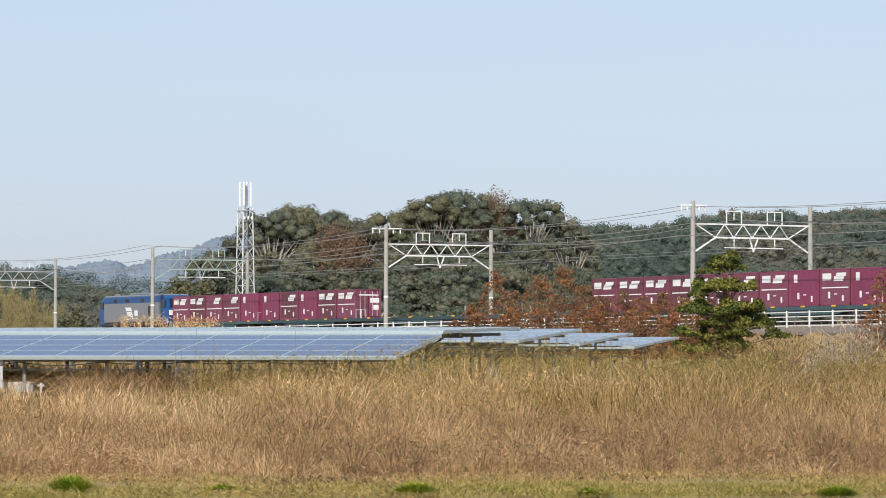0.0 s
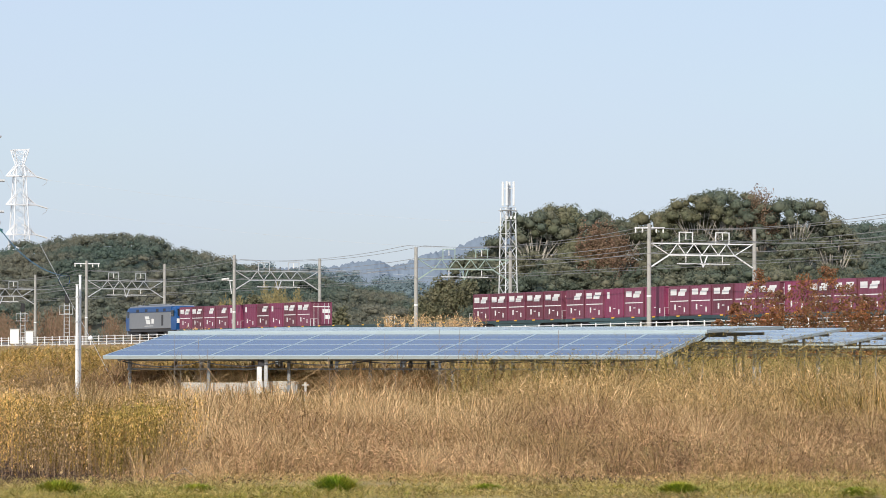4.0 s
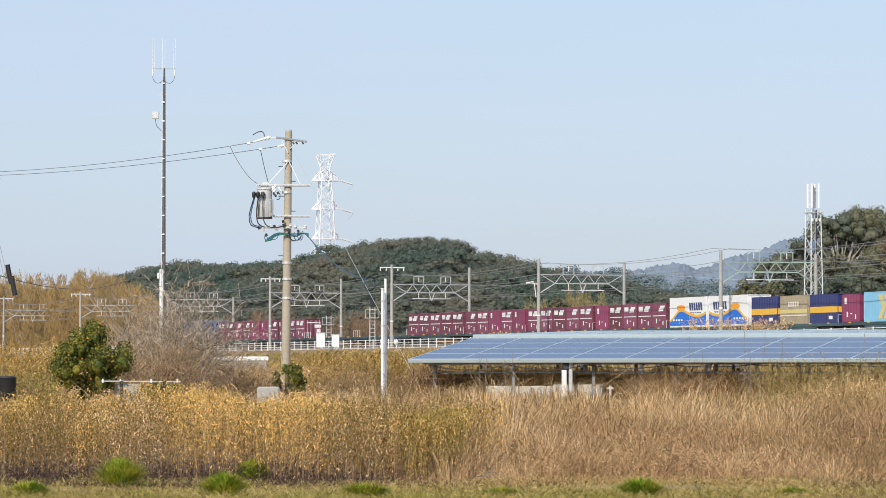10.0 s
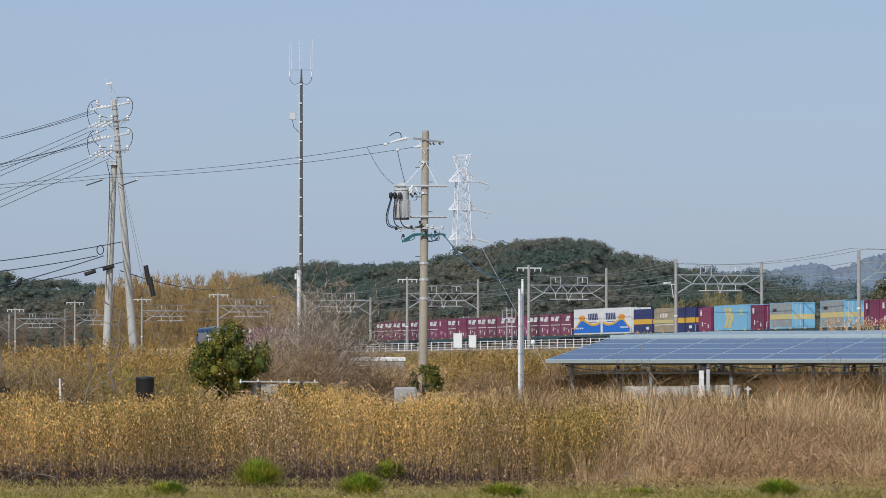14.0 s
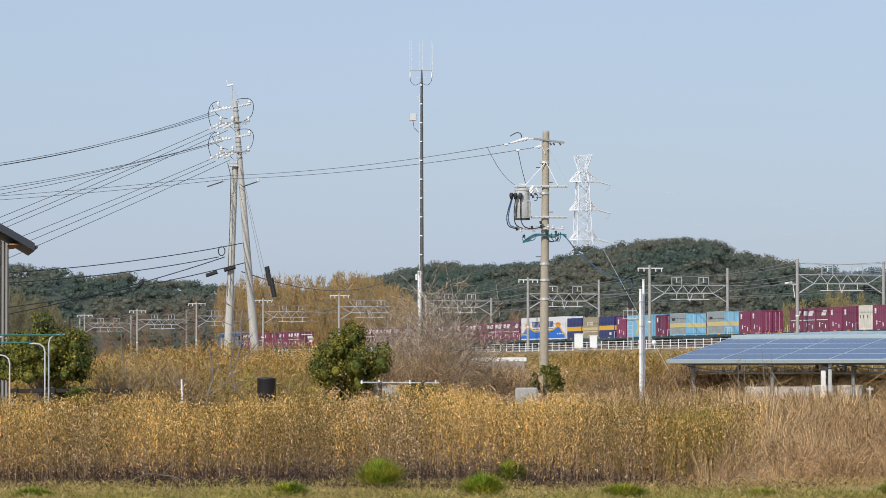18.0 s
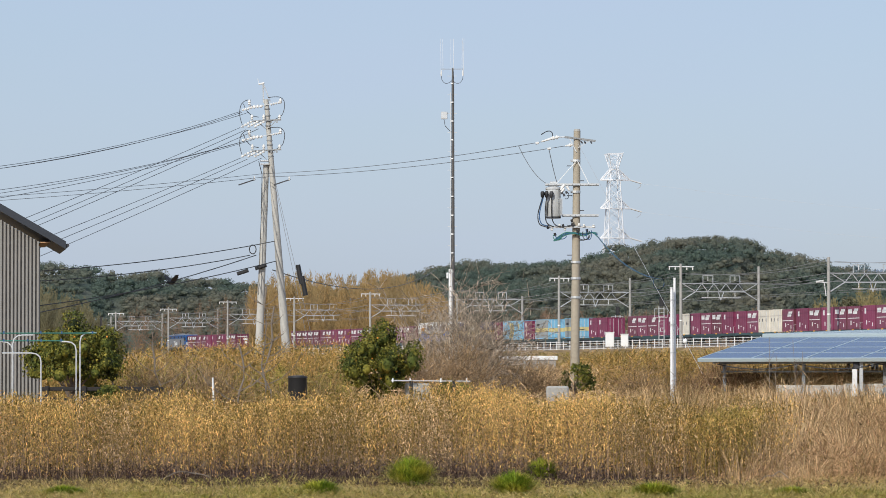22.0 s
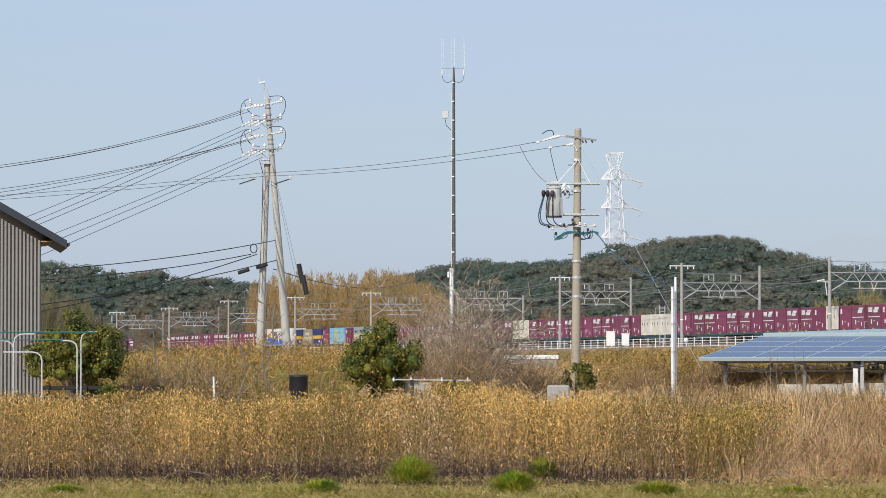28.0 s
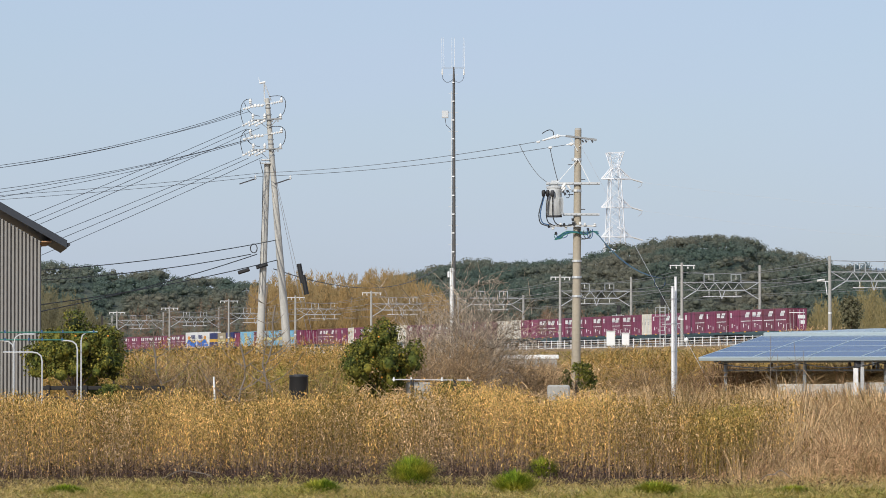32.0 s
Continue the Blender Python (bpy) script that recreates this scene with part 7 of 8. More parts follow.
def build_culvert():
    x0, x1, y = spot(0.86, 250)[0], spot(1.7, 250)[0], 250
    t = thing("culvert_wall", "pale concrete culvert parapet in the scrub", "wall", pose(x0, y, 0))
    part("parapet", Shape().box(0, x1 - x0, -0.2, 0.2, 0, 2.35, 0.03), CONCRETE, t)
    part("coping", Shape().box(-0.1, x1 - x0 + 0.1, -0.28, 0.28, 2.35, 2.62, 0.03), WHITE_STEEL, t)
    for q in (0.9, 2.1):
        part("pillar", Shape().box(q, q + 0.25, -0.26, 0.1, 0, 2.34), CONCRETE, t)


build_culvert()


# small things in the grass
stone = thing("boundary_stone", "weathered grey concrete block in the grass", "block", pose(*spot(1.72, 120), 0))
part("block", Shape().box(-0.35, 0.35, -0.2, 0.2, 0, 1.15, 0.05), CONCRETE, stone)
stone = thing("boundary_stone", "weathered grey concrete block beneath the bare shrub", "block", pose(*spot(-0.36, 118), 0))
part("block", Shape().box(-0.4, 0.4, -0.2, 0.2, 0, 1.25, 0.05), CONCRETE, stone)


def build_garden_rail():
    t = thing("garden_rail", "dark weathered wooden rail under the citrus tree", "rail", pose(*spot(-5.95, 98), 0))
    for z in (1.17, 0.9):
        part("plank", Shape().box(0, 3.1, -0.03, 0.03, z - 0.05, z + 0.05, 0.01), DARK_WOOD, t)
    for q in (0.15, 1.1, 2.0, 2.95):
        part("post", Shape().box(q - 0.05, q + 0.05, -0.09, -0.032, 0, 1.24, 0.01), DARK_WOOD, t)


DARK_WOOD = mat("dark_weathered_wood", (0.025, 0.022, 0.02), 0.9, var=0.3, scale=3, fine=20)
build_garden_rail()


def fallen_branch(b, d, length, seed):
    r = np.random.default_rng(seed)
    x, y = spot(b, d)
    t = thing("fallen_branch", "bare pale branch lying at the foot of the reeds", "branch", pose(x, y, float(ground_z(x, y))), group="fallen branches")
    way = [(length * q, 0.1 * r.normal(), 0.04 + 0.16 * math.sin(math.pi * q) * (0.6 + 0.5 * r.random())) for q in np.linspace(0, 1, 6)]
    part("bough", Shape().path(curl(way, 4), 0.007, 5), BARK_DRY, t)
    for k in (2, 3, 4):
        a = Vector(way[k])
        part("twig", Shape().bar(a, a + Vector((0.2 + 0.1 * r.random(), 0.1 * r.normal(), 0.1 * r.normal() - 0.02)), 0.004, 4, 0.002), BARK_DRY, t)


for k, (b, d, length) in enumerate(((-4.28, 54.6, 0.9), (4.7, 53.8, 0.5))):
    fallen_branch(b, d, length, 720 + k)


# ---- shrubs and trees near the line ----
TWIG_GREY = mat("grey_twigs", (0.36, 0.29, 0.215), 0.85, var=0.5, scale=1.2, fine=5, island=0.7, spec=0.2)
TWIG_PINK = mat("pinkish_twigs", (0.3, 0.203, 0.112), 0.85, var=0.5, scale=1.2, fine=5, island=0.7, spec=0.2)


def grow(limb, a, way, length, width, forks, r):
    """A crooked branch that forks into thinner ones."""
    for k in range(3):
        way = (way + Vector(r.normal(size=3)) * 0.26 + Vector((0, 0, 0.04))).normalized()
        b = a + way * length / 3
        limb.bar(a, b, width, 3, width * 0.85)
        a, width = b, width * 0.85
        if forks and k:
            for side in range(2):
                grow(limb, a, (way + Vector(r.normal(size=3)) * 0.65).normalized(), length * (0.45 + 0.25 * r.random()), max(0.009, width * 0.55), forks - 1, r)


def twigs(name, label, b, d, R, H, n, material, seed, group="", width=0.008, base=0.0, category="shrub"):
    """A leafless shrub: stems that fork outwards into many fine twigs."""
    r = np.random.default_rng(seed)
    t = thing(name, label, category, pose(*spot(b, d), base), group=group)
    for k in range(8):
        w = 6.28 * (k + 0.7 * r.random()) / 8
        limb = Shape()
        grow(limb, Vector((0.06 * math.cos(w), 0.06 * math.sin(w), -0.1)), Vector((R * 0.75 * math.cos(w), R * 0.6 * math.sin(w), H * (0.55 + 0.5 * r.random()))).normalized(), 0.62 * H * (0.7 + 0.5 * r.random()), 0.042, 3 if material is TWIG_GREY else 2, r)
        part("limb", limb, material, t)
    p = r.normal(size=(n, 3)) * [R * 0.42, R * 0.42, H * 0.2] + [0, 0, H * 0.55]
    dirs = p * [1, 1, 0.4] / np.linalg.norm(p * [1, 1, 0.4] + 1e-6, axis=1)[:, None] + r.normal(size=(n, 3)) * 0.75 + [0, 0, 0.5]
    dirs /= np.linalg.norm(dirs, axis=1)[:, None]
    ln = (0.2 + 0.5 * r.random((n, 1))) * H * 0.24
    s = np.cross(dirs, r.normal(size=(n, 3)))
    s = s / np.linalg.norm(s, axis=1)[:, None] * width * (0.6 + 0.8 * r.random((n, 1)))
    v = np.stack([p - s, p + s, p + dirs * ln], 1).reshape(-1, 3)
    v[:, 2] = np.maximum(v[:, 2], 0.05)
    ob = part("brushwood", mesh_of("brushwood", v, np.arange(3 * n).reshape(-1, 3), material), None, t)
    ob["kind"] = "stuff"
    return t


def fruits(t, R, H, z, n, seed, size=0.027):
    r = np.random.default_rng(seed)
    me = Shape().lathe([(0.3 * size, -0.9 * size), (size, -0.3 * size), (size, 0.3 * size), (0.3 * size, 0.9 * size)], 7).mesh("orange", FRUIT, True)
    for k in range(n):
        w, q = r.random() * 6.28, math.sqrt(r.random())
        h = (r.random() - 0.3)
        part("orange", me, None, t, at=pose(R * q * math.cos(w) * 0.85, -abs(R * math.sqrt(max(0.05, 1 - q * q)) * 0.75), z + H * h * 0.6))


def bush(name, label, b, d, trunk, R, H, m, count, size, seed, group="", base=0.0, n=22, category="bush", lean=0.0, limbs=6, small=0.42):
    return tree(name, label, *spot(b, d), base, trunk, R, H, m, count, size, seed, n=n, group=group, category=category, lean=lean, limbs=limbs, small=small, core=0.5)


t = bush("citrus_bush", "dense dark green citrus bush dotted with oranges", -1.0, 118, 1.62, 1.6, 2.9, CITRUS, 15000, 0.062, 71, n=56, small=0.22, lean=0.2)
fruits(t, 1.3, 2.2, 1.75, 17, 72, 0.03)
t = bush("citrus_bush", "dark green citrus tree beside the shed with fruit", -5.5, 100, 1.7, 1.75, 2.5, CITRUS, 14000, 0.058, 73, n=60, small=0.19, limbs=12)
fruits(t, 1.3, 1.5, 1.9, 6, 74, 0.028)
tree("small_bush", "small ragged olive green bush at the foot of the pole", *spot(1.98, 137), 0.0, 1.2, 0.95, 2.0, CITRUS, 3000, 0.07, 75, n=34, small=0.15, category="bush", limbs=9)
bush("small_bush", "low dark shrub under the citrus tree by the shed", -5.2, 101, 0.6, 0.55, 1.2, CITRUS, 2200, 0.055, 177)
bush("small_bush", "low blue-green shrub beside the garden rail", -4.95, 97, 0.9, 0.4, 0.7, CITRUS, 1200, 0.06, 176)
bush("small_bush", "low dark bush under the bare shrubs", 0.1, 121, 0.8, 0.7, 0.9, CITRUS, 1600, 0.08, 76)
for k, (b, d, R, H, m, n) in enumerate(((-0.1, 134, 1.5, 4.0, TWIG_GREY, 6500), (0.5, 132, 1.6, 4.2, TWIG_GREY, 7500), (0.25, 128, 1.3, 2.6, TWIG_PINK, 5000), (1.05, 138, 1.5, 2.6, TWIG_PINK, 4500), (-0.35, 126, 1.1, 2.3, TWIG_PINK, 3500),
                                        (1.5, 134, 1.2, 1.9, TWIG_PINK, 3000), (-4.5, 112, 1.0, 1.8, TWIG_PINK, 1800), (-3.4, 118, 1.2, 2.0, TWIG_PINK, 2600), (-4.0, 120, 1.1, 2.2, TWIG_PINK, 1500), (-2.0, 121, 1.1, 1.6, TWIG_PINK, 1500), (2.9, 140, 1.6, 2.0, TWIG_PINK, 4000), (4.2, 150, 1.6, 2.3, TWIG_PINK, 3500), (17.9, 104, 1.2, 2.6, TWIG_PINK, 4000), (18.7, 98, 1.1, 2.6, TWIG_GREY, 4000))):
    twigs("bare_shrub", "leafless grey shrub of fine twigs" if m is TWIG_GREY else "leafless pinkish brown shrub of fine twigs", b, d, R, H, int(n * (0.6 if m is TWIG_GREY else 0.8)), m, 500 + k, "bare shrubs", width=0.007)


def sapling(b, d, H, seed):
    r = np.random.default_rng(seed)
    t = thing("sapling", "bare young tree with a few thin branches", "tree", pose(*spot(b, d), 0), group="bare saplings")
    xs = np.cumsum(0.11 * r.normal(size=8))
    bend = [(x - xs[0], 0.3 * x, H * k / 7) for k, x in enumerate(xs)]
    part("trunk", Shape().path(bend, 0.028, 6), BARK_DRY, t)
    for k in range(12):
        i = int(r.integers(2, 7))
        s = r.choice((-1, 1))
        l = (0.35 + 0.75 * r.random()) * (1.2 - i / 9)
        a = Vector(bend[i])
        p = [a, a + Vector((s * l * 0.45, 0.15 * r.normal(), l * 0.2)), a + Vector((s * l * 0.8, 0.15 * r.normal(), l * 0.5)), a + Vector((s * l * (0.95 + 0.3 * r.random()), 0.1, l * 0.95))]
        part("branch", Shape().bar(p[0], p[1], 0.017, 4, 0.013).bar(p[1], p[2], 0.013, 4, 0.009).bar(p[2], p[3], 0.009, 4, 0.004), BARK_DRY, t)


for b, d, H, sd in ((-2.68, 116, 4.2, 1), (-2.5, 119, 3.6, 2), (-4.75, 112, 3.2, 3), (-4.3, 117, 2.8, 4), (-2.95, 114, 2.4, 5)):
    sapling(b, d, H, sd)


def reeds_at(name, label, b0, b1, y0, y1, h, dens, m, seed, w=0.012, head=0.085, base=None, nhead=12, spread=0.75, leaf=0.32):
    r = np.random.default_rng(seed)
    p = scatter(b0, b1, y0, y1, dens, seed)
    hh = h * (1 + 0.16 * lump(p[:, 0], p[:, 1], 0.7, seed) + 0.1 * r.normal(size=len(p)))
    grass(name, label, p, hh, m, 5, nhead, head, w, leaf, 0.0, seed, lean=0.16, hw=0.13, base=None if base is None else np.full(len(p), base), spread=spread, nodes=4)


reeds_at("reed_thicket", "tall golden reed thicket behind the field", -4.75, -1.45, 124, 138, 2.15, 13, THICKET, 81, 0.009, 0.1, None, 36, 0.9)
reeds_at("reed_thicket", "tall straw reed thicket behind the field", -4.75, -1.45, 124, 138, 2.15, 5, REED_GOLD, 181, 0.012, 0.1, None, 12, 0.8)
reeds_at("reed_thicket", "brown reeds and weeds behind the field", -4.9, -1.2, 118, 126, 1.75, 9, DULL_GRASS, 89)
reeds_at("reed_thicket", "golden brown reeds on rough ground", -7.5, -4.6, 128, 140, 1.9, 14, THICKET, 82)
reeds_at("reed_thicket", "golden reeds on the rise by the white fence", 1.85, 5.6, 150, 175, 2.0, 9, THICKET, 83, 0.016, 0.1)
reeds_at("reed_thicket", "brown dry scrub on rough ground", -1.4, 2.2, 140, 165, 1.5, 10, STRAW_GRASS, 84, 0.016, 0.1)
reeds_at("pampas_tufts", "pale pampas reeds on the railway bank", 7.9, 9.5, 346, 352, 1.75, 2.2, STRAW_GRASS, 85, 0.03, 0.22, 4.6, 8, 0.5)
reeds_at("pampas_tufts", "pale pampas reeds on the railway bank", 5.0, 6.0, 420, 428, 1.6, 1.2, STRAW_GRASS, 86, 0.035, 0.24, 4.5, 8, 0.5)
reeds_at("scrub_right", "tall tawny scrub below the railway bank", 17.0, 21.0, 96, 118, 1.7, 12, SCRUB, 87, 0.012, 0.09)
reeds_at("tall_weeds", "olive and straw weeds before the solar tables", 9.0, 12.2, 84, 92, 1.9, 14, WEED_OLIVE, 88, 0.006, 0.05, None, 22, 0.7, 0.15)
reeds_at("tall_weeds", "olive and straw weeds before the rear solar tables", 12.2, 17.2, 84, 94, 2.1, 17, WEED_OLIVE, 288, 0.006, 0.05, None, 24, 0.75, 0.15)
reeds_at("tall_weeds", "leafy brown weeds before the solar tables", 9.6, 14.0, 66, 76, 1.22, 17, SCRUB, 188, 0.005, 0.045, None, 26, 0.6, 0.12)


reeds_at("weed_stand", "leafy olive weeds before the evergreen tree", 16.2, 17.4, 93, 98, 1.75, 22, WEED_OLIVE, 95, 0.006, 0.055, None, 30, 0.85, 0.16)
reeds_at("weed_stand", "leafy olive weeds standing over the grass", 17.15, 17.75, 88, 92, 2.05, 45, WEED_OLIVE, 92, 0.006, 0.055, None, 34, 0.85, 0.16)
reeds_at("weed_stand", "leafy brown weeds beside the railway bank", 18.2, 19.9, 86, 91, 1.75, 30, WEED_OLIVE, 93, 0.006, 0.055, None, 34, 0.85, 0.16)
reeds_at("weed_stand", "dark brown leafy weeds beside the railway bank", 18.4, 19.9, 84, 90, 1.6, 12, REED_OLIVE, 94, 0.006, 0.055, None, 34, 0.85, 0.16)


def tufts():
    for k, (b, d, R, h) in enumerate(((-0.46, 52.3, 0.36, 0.4), (1.07, 49.0, 0.34, 0.3), (-1.83, 48.4, 0.3, 0.22), (7.26, 48.9, 0.34, 0.24), (3.17, 48.3, 0.36, 0.2), (1.49, 56.0, 0.25, 0.3), (12.36, 48.3, 0.3, 0.18), (9.5, 49.5, 0.25, 0.12), (-5.6, 49.0, 0.3, 0.15), (18.62, 48.4, 0.3, 0.15), (5.2, 48.6, 0.3, 0.14), (15.0, 48.5, 0.25, 0.12))):
        r = np.random.default_rng(900 + k)
        n = 3200
        R, h = 1.4 * R, 1.12 * h
        w, q = r.random(n) * 6.28, np.sqrt(r.random(n))
        x, y = spot(b, d)
        z0 = float(ground_z(x, y))
        q = q * (0.85 + 0.25 * r.random(n))
        dome_pt = np.column_stack([R * q * np.cos(w), 0.75 * R * q * np.sin(w), h * np.sqrt(np.clip(1.03 - q * q, 0.02, 1))])
        base = np.array([x, y, z0])
        deep = 0.35 + 0.45 * r.random((n, 1))
        foot = base + dome_pt * deep
        tip = base + dome_pt * (deep + 0.16 + 0.14 * r.random((n, 1))) + r.normal(size=(n, 3)) * [0.16 * h, 0.16 * h, 0.08 * h]
        tip[:, 2] = np.maximum(tip[:, 2], z0 + 0.01)
        side = np.column_stack([-np.sin(w), np.cos(w), np.zeros(n)]) * 0.006
        v = np.stack([foot - side, foot + side, tip], 1).reshape(-1, 3)
        ob = tagged(part("green_tuft", mesh_of("green_tuft", v, np.arange(3 * n).reshape(-1, 3), GREEN_GRASS), None), "bright green grass tuft on the turf", "grass", kind="stuff")
        ob["group"] = "green tufts"


tufts()

reeds_at("reed_clump", "leafy olive clump at the end of the reed bank", 3.8, 4.6, 55.2, 57.2, 0.98, 150, OLIVE_CLUMP, 191, 0.004, 0.045, None, 40, 0.95, 0.2)


def stalk(b, d, H, seed):
    r = np.random.default_rng(seed)
    t = thing("dry_stalk", "single tall dry weed stalk standing above the grass", "weed", pose(*spot(b, d), 0), group="dry stalks")
    k = 0.12 * r.normal()
    part("stem", Shape().path([(0, 0, 0), (k * 0.3, 0, H * 0.4), (k * 0.6, 0, H * 0.7), (k, 0, H)], 0.006, 4), BARK_DRY, t)
    for q in range(9):
        z, s = H * (0.45 + 0.4 * r.random()), r.choice((-1, 1))
        part("twig", Shape().bar((k * z / H, 0, z), (k * z / H + s * (0.12 + 0.2 * r.random()), 0.05, z + 0.12 + 0.25 * r.random()), 0.0045, 4, 0.002), BARK_DRY, t)


for k, (b, H) in enumerate(((4.87, 2.45), (4.93, 2.0), (5.28, 2.4), (5.33, 2.1), (8.0, 2.5), (8.12, 2.1), (8.79, 2.6), (8.9, 2.2), (9.06, 2.7), (9.4, 2.4), (7.2, 1.9), (10.6, 2.6), (11.7, 2.5))):
    stalk(b, 95 + 2 * (k % 3), H, 700 + k)

# rusty conifers in front of the train
for k, (b, R, top, d) in enumerate(((12.95, 0.9, 4.6, 236), (13.2, 1.2, 5.6, 236), (13.57, 1.6, 7.7, 238), (13.85, 1.3, 6.3, 233), (14.2, 1.9, 7.4, 236), (14.57, 2.0, 7.8, 234), (14.9, 1.7, 6.8, 238), (15.15, 1.5, 6.0, 232), (15.45, 1.6, 6.4, 235), (15.75, 1.6, 6.0, 232), (16.05, 1.7, 6.3, 235), (16.35, 1.6, 5.9, 230), (16.7, 1.6, 5.8, 233), (17.0, 1.6, 5.6, 230), (19.35, 1.7, 6.8, 205))):
    H = top - 2.3
    tree("rust_tree", "rust brown winter conifer below the railway bank", *spot(b, d), 1.0, top - 1.0 - H * 0.65, R * 1.2, H, RUST, 4500, 0.105, 600 + k, n=110, small=0.23, thin=0.008, crown=cone, group="rust brown conifers", limbs=5)

# the open evergreen tree before the solar tables
t = thing("evergreen_tree", "open layered evergreen tree in the tall grass", "tree", pose(*spot(17.05, 101), 0))
part("trunk", Shape().bar((0.12, 0, -0.3), (0.05, 0, 2.2), 0.08, 8, 0.06).bar((0.05, 0, 2.2), (-0.25, 0, 4.25), 0.06, 8, 0.02), BARK, t)
tr = np.random.default_rng(78)
for z, lo, hi, count in ((4.3, -0.55, 0.3, 5), (3.75, -0.95, 0.5, 9), (3.2, -1.3, 0.95, 14), (2.8, -0.6, 1.2, 8), (2.3, -1.35, 0.4, 13)):
    for k in range(count):
        x = lo + (hi - lo) * (k + 0.2 + 0.6 * tr.random()) / count
        y, zz = 0.45 * tr.normal(), z + 0.17 * tr.normal() - 0.08 * abs(x)
        R = 0.2 + 0.26 * tr.random()
        v, f = leaves([(x, y, zz), (x + 0.2 * tr.normal(), y, zz + 0.1)], [(R, R, 0.1), (R * 0.5, R * 0.5, 0.12)], 540, 0.062, seed=780 + k + int(100 * z), flat=0.8)
        part("foliage_tier", mesh_of("foliage_tier", v, f, PINE), None, t)["kind"] = "stuff"
        part("limb", Shape().bar((0.0, 0, zz - 0.35 - 0.25 * abs(x)), (x * 0.5, y * 0.5, zz - 0.16), 0.028, 5, 0.02).bar((x * 0.5, y * 0.5, zz - 0.16), (x, y, zz), 0.02, 5, 0.01), BARK, t)

# golden and olive trees beyond the track
for k, (b, d, top, R, m) in enumerate(((6.05, 475, 11.3, 1.9, OLIVE), (7.25, 470, 10.0, 2.0, OLIVE), (8.7, 420, 10.5, 2.6, OLIVE), (9.05, 415, 12.5, 2.8, OLIVE), (9.4, 418, 14.0, 2.6, EVERGREEN), (5.4, 500, 10.0, 2.0, OLIVE))):
    H = 5.5
    tree("lineside_tree", {"olive_leaves": "olive green tree beyond the railway", "evergreen_leaves": "dark evergreen tree beyond the railway"}[m.name],
         *spot(b, d), 3.0, top - 3.0 - H * 0.72, R, H, m, 2600, 0.3, 650 + k, n=16, group="trees beyond the railway")


def bamboo(name, label, b0, b1, tops, n, seed, m=BAMBOO, size=0.3, per=600, dist=0.0):
    """A grove of slender feathery crowns with drooping tips beyond the railway, as one mass."""
    r = np.random.default_rng(seed)
    bs = b0 + (b1 - b0) * r.random(n)
    lb = np.degrees(np.arctan2(LX, LY))[450:]
    ds = np.interp(bs, lb[::-1], LY[450:][::-1]) + 30 + 30 * r.random(n)
    ds = dist + 40 * r.random(n) if dist else ds
    top = EYE + (np.interp(bs, *np.array(tops).T) - EYE) * ds / 720 * (0.84 + 0.17 * r.random(n))
    C, Q = [], []
    for b, dd, z in zip(bs, ds, top):
        x, y = spot(b, dd)
        lean = 0.7 * r.normal()
        for k in range(7):
            q = k / 6
            C.append((x + lean * (1 - q) + 0.3 * r.normal(), y + 0.4 * r.normal(), z - 0.5 - q * (z - 6)))
            s = 0.35 + 1.0 * q ** 0.6
            Q.append((s, s, 1.3))
    C, Q = np.array(C), np.array(Q)
    k = r.choice(len(C), per * n, p=Q[:, 0] / Q[:, 0].sum())
    d = r.normal(size=(len(k), 3))
    d /= np.linalg.norm(d, axis=1)[:, None]
    p = C[k] + d * Q[k] * r.random((len(k), 1)) ** 0.5
    side = np.column_stack([np.ones(len(k)), 0.5 * r.normal(size=len(k)), 0.25 * r.normal(size=len(k))]) * size * 0.16
    up = (d * [0.5, 0.5, 0.2] + np.column_stack([0.25 * r.normal(size=(len(k), 2)), 0.9 + 0.4 * r.random(len(k))])) * size * (1 + r.random((len(k), 1)))
    v, f = np.stack([p - side, p + side, p + up], 1).reshape(-1, 3), np.arange(3 * len(k)).reshape(-1, 3)
    tagged(part(name, mesh_of(name, v, f, m), None), label, "bamboo", kind="stuff")


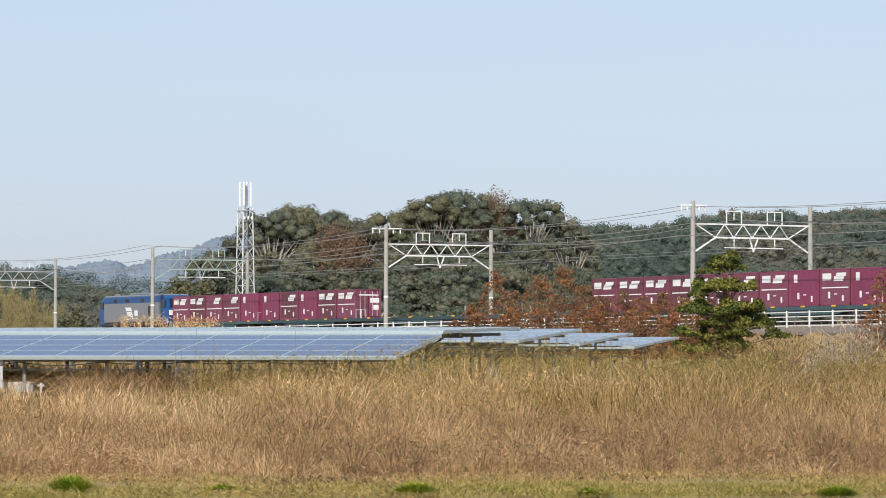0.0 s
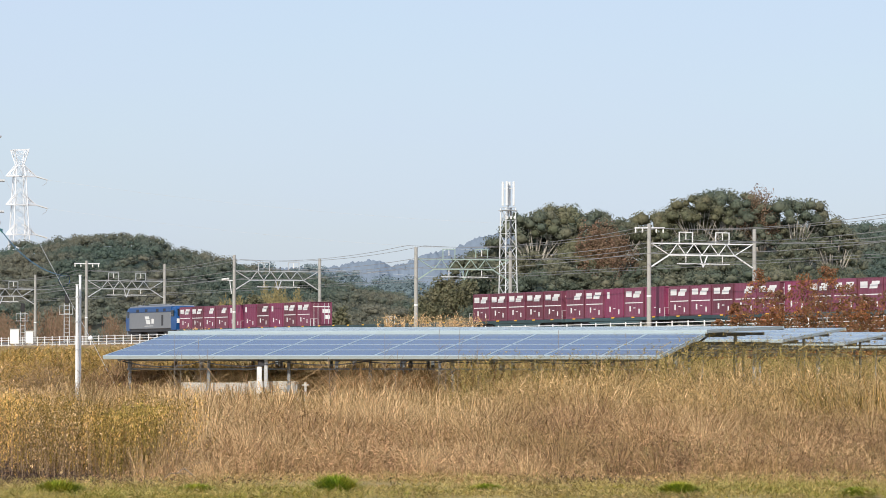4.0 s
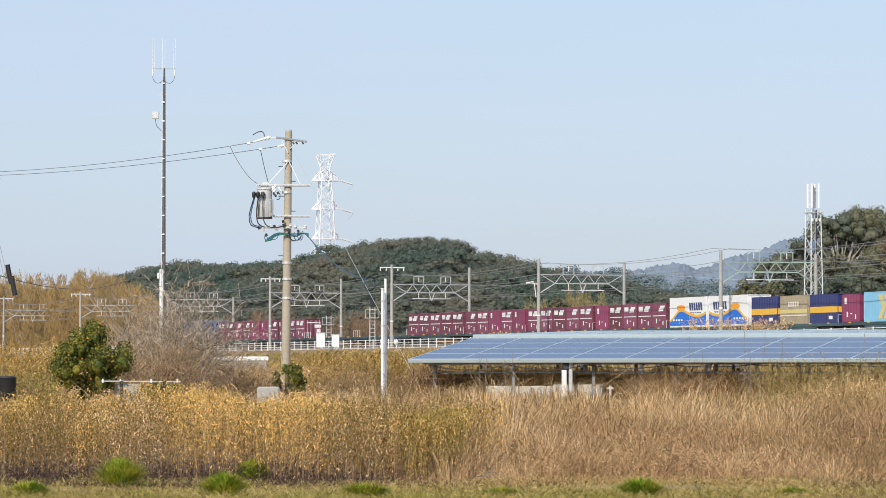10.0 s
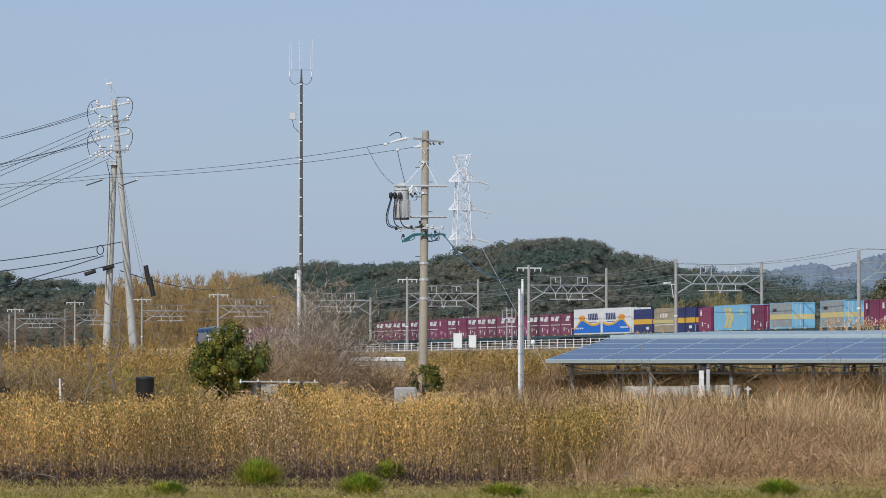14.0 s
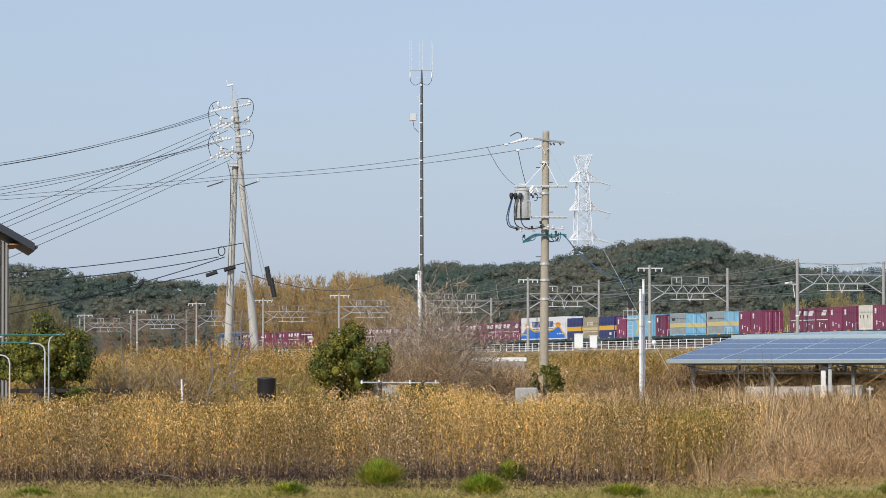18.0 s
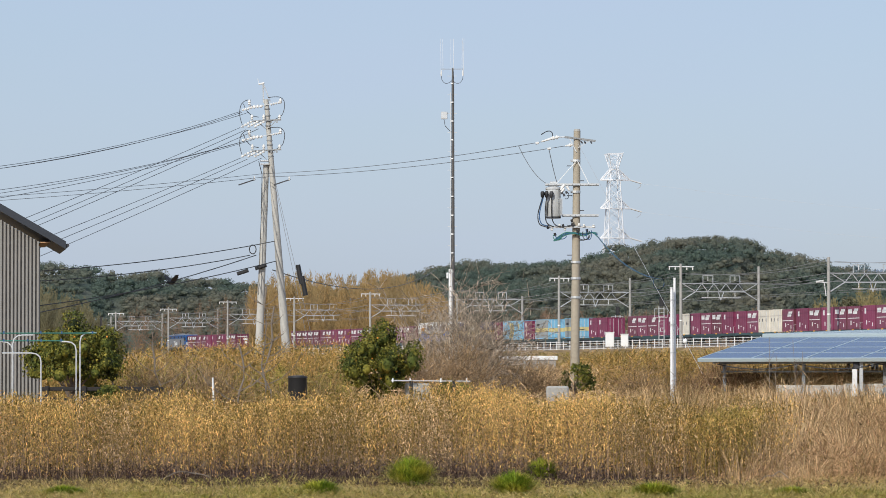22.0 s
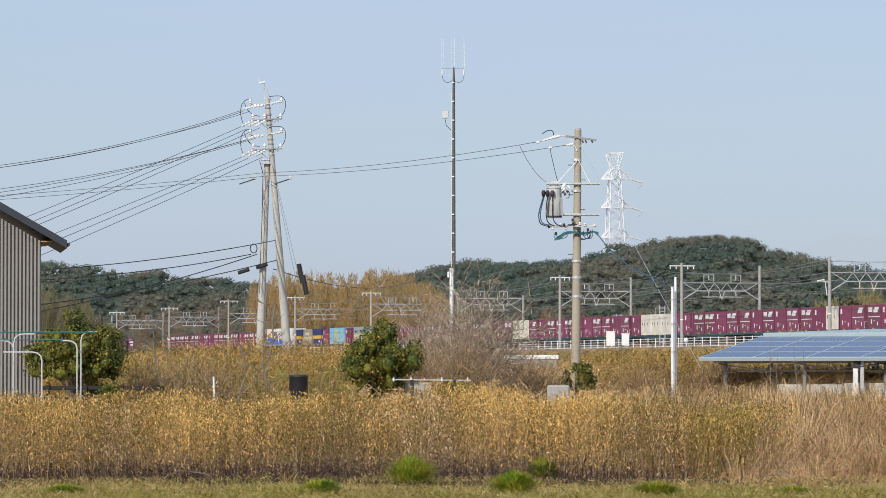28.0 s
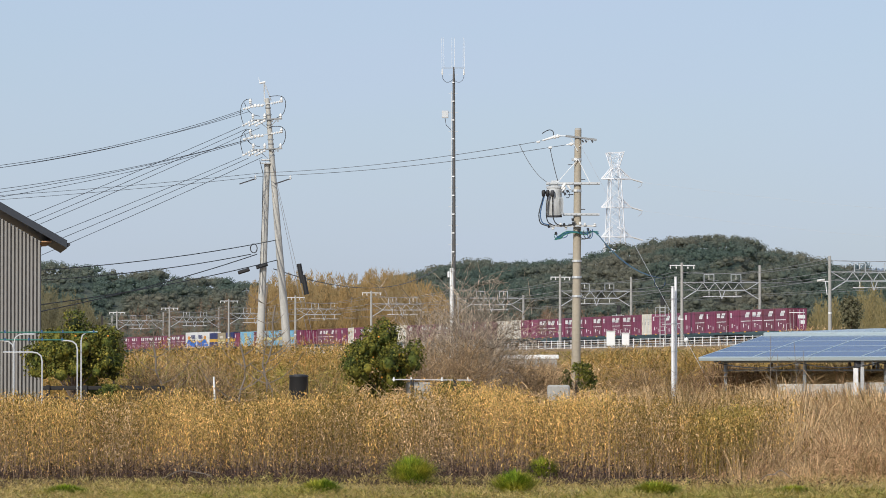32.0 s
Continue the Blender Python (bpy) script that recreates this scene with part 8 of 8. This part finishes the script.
bamboo("bamboo_grove", "golden winter bamboo grove beyond the railway", -2.85, 0.1, [(-2.85, 18.0), (-2.5, 19.3), (-2.2, 19.8), (-1.5, 19.2), (-0.9, 20.0), (-0.3, 18.4), (0.1, 14.5)], 260, 91)
bamboo("bamboo_grove", "dull olive brown grove near the shed", -6.5, -4.85, [(-6.5, 17.2), (-5.9, 17.4), (-5.3, 14.5), (-4.85, 8.5)], 110, 92, DULL_GROVE, dist=700.0)
bamboo("bamboo_grove", "pale feathery grove beside the railway", 5.55, 7.15, [(5.55, 13.5), (6.05, 16), (6.35, 18.5), (6.7, 15), (7.15, 13)], 34, 96, GOLD_GREEN, 0.26, 420, dist=465.0)
bamboo("brown_grove", "bare brown trees beyond the railway", -4.9, -2.7, [(-4.9, 13.0), (-4.3, 14.0), (-3.3, 15.0), (-2.7, 17)], 36, 93, BROWN_TWIG, 0.22, 350)
bamboo("brown_grove", "bare brown trees at the foot of the hill", 0.9, 5.2, [(0.9, 13.5), (2.4, 13.0), (3.6, 12.0), (5.2, 13.5)], 46, 94, BROWN_TWIG, 0.22, 350)


# ---- what moves ----
def head_at(t):
    """Arc length of the first container's front: the train slows a little on its way."""
    return -0.000604885 * t ** 3 + -0.00559009 * t * t + 18.2305 * t + -144.947


def motions():
    """Keys the locomotive, each wagon and each load along the curve."""
    for ob, behind, up in TRAIN:
        walk(ob, [(t, on_track(head_at(t) - behind) @ pose(0, 0, up)) for t in (0, 4, 8, 12, 16, 20, 24, 28, 32)])

    # the crow sits on the cable, drops off it to the right and lands behind the reeds
    perch = pose(*pt(-4.02, 157, 5.2), 0, -48, 0)
    rows = [(0, perch), (21.8, perch)]
    for t, b, d, z, dive in ((22.0, -4.028, 157, 5.25, 0), (22.2, -3.943, 157.3, 5.1, 10), (22.4, -3.8, 157.6, 4.8, 22), (22.6, -3.556, 157.5, 4.44, 26), (22.8, -3.345, 157, 3.95, 30), (23.0, -3.075, 156.5, 3.4, 30), (23.2, -2.806, 156, 2.82, 28), (23.6, -2.4, 154, 1.5, 15), (24.2, -2.1, 150, 1.05, -30), (32.0, -2.1, 150, 1.05, -30)):
        rows.append((t, pose(*pt(b, d, z), 0, dive, 40 if t < 24 else 0)))
    walk(BIRD, rows)
    for wing, side in WINGS:
        flap = [(0, 0, -78), (21.8, 0, -78), (22.0, 35, 0), (22.2, -10, 0), (22.4, 30, 0), (22.6, -12, 0), (22.8, 28, 0), (23.0, -8, 0), (23.2, 20, 0), (23.6, 5, 0), (24.2, 0, -78), (32.0, 0, -78)]
        walk(wing, [(t, pose(0.02, side * 0.055, 0.03, side * up, 0, -side * fold)) for t, up, fold in flap])


motions()
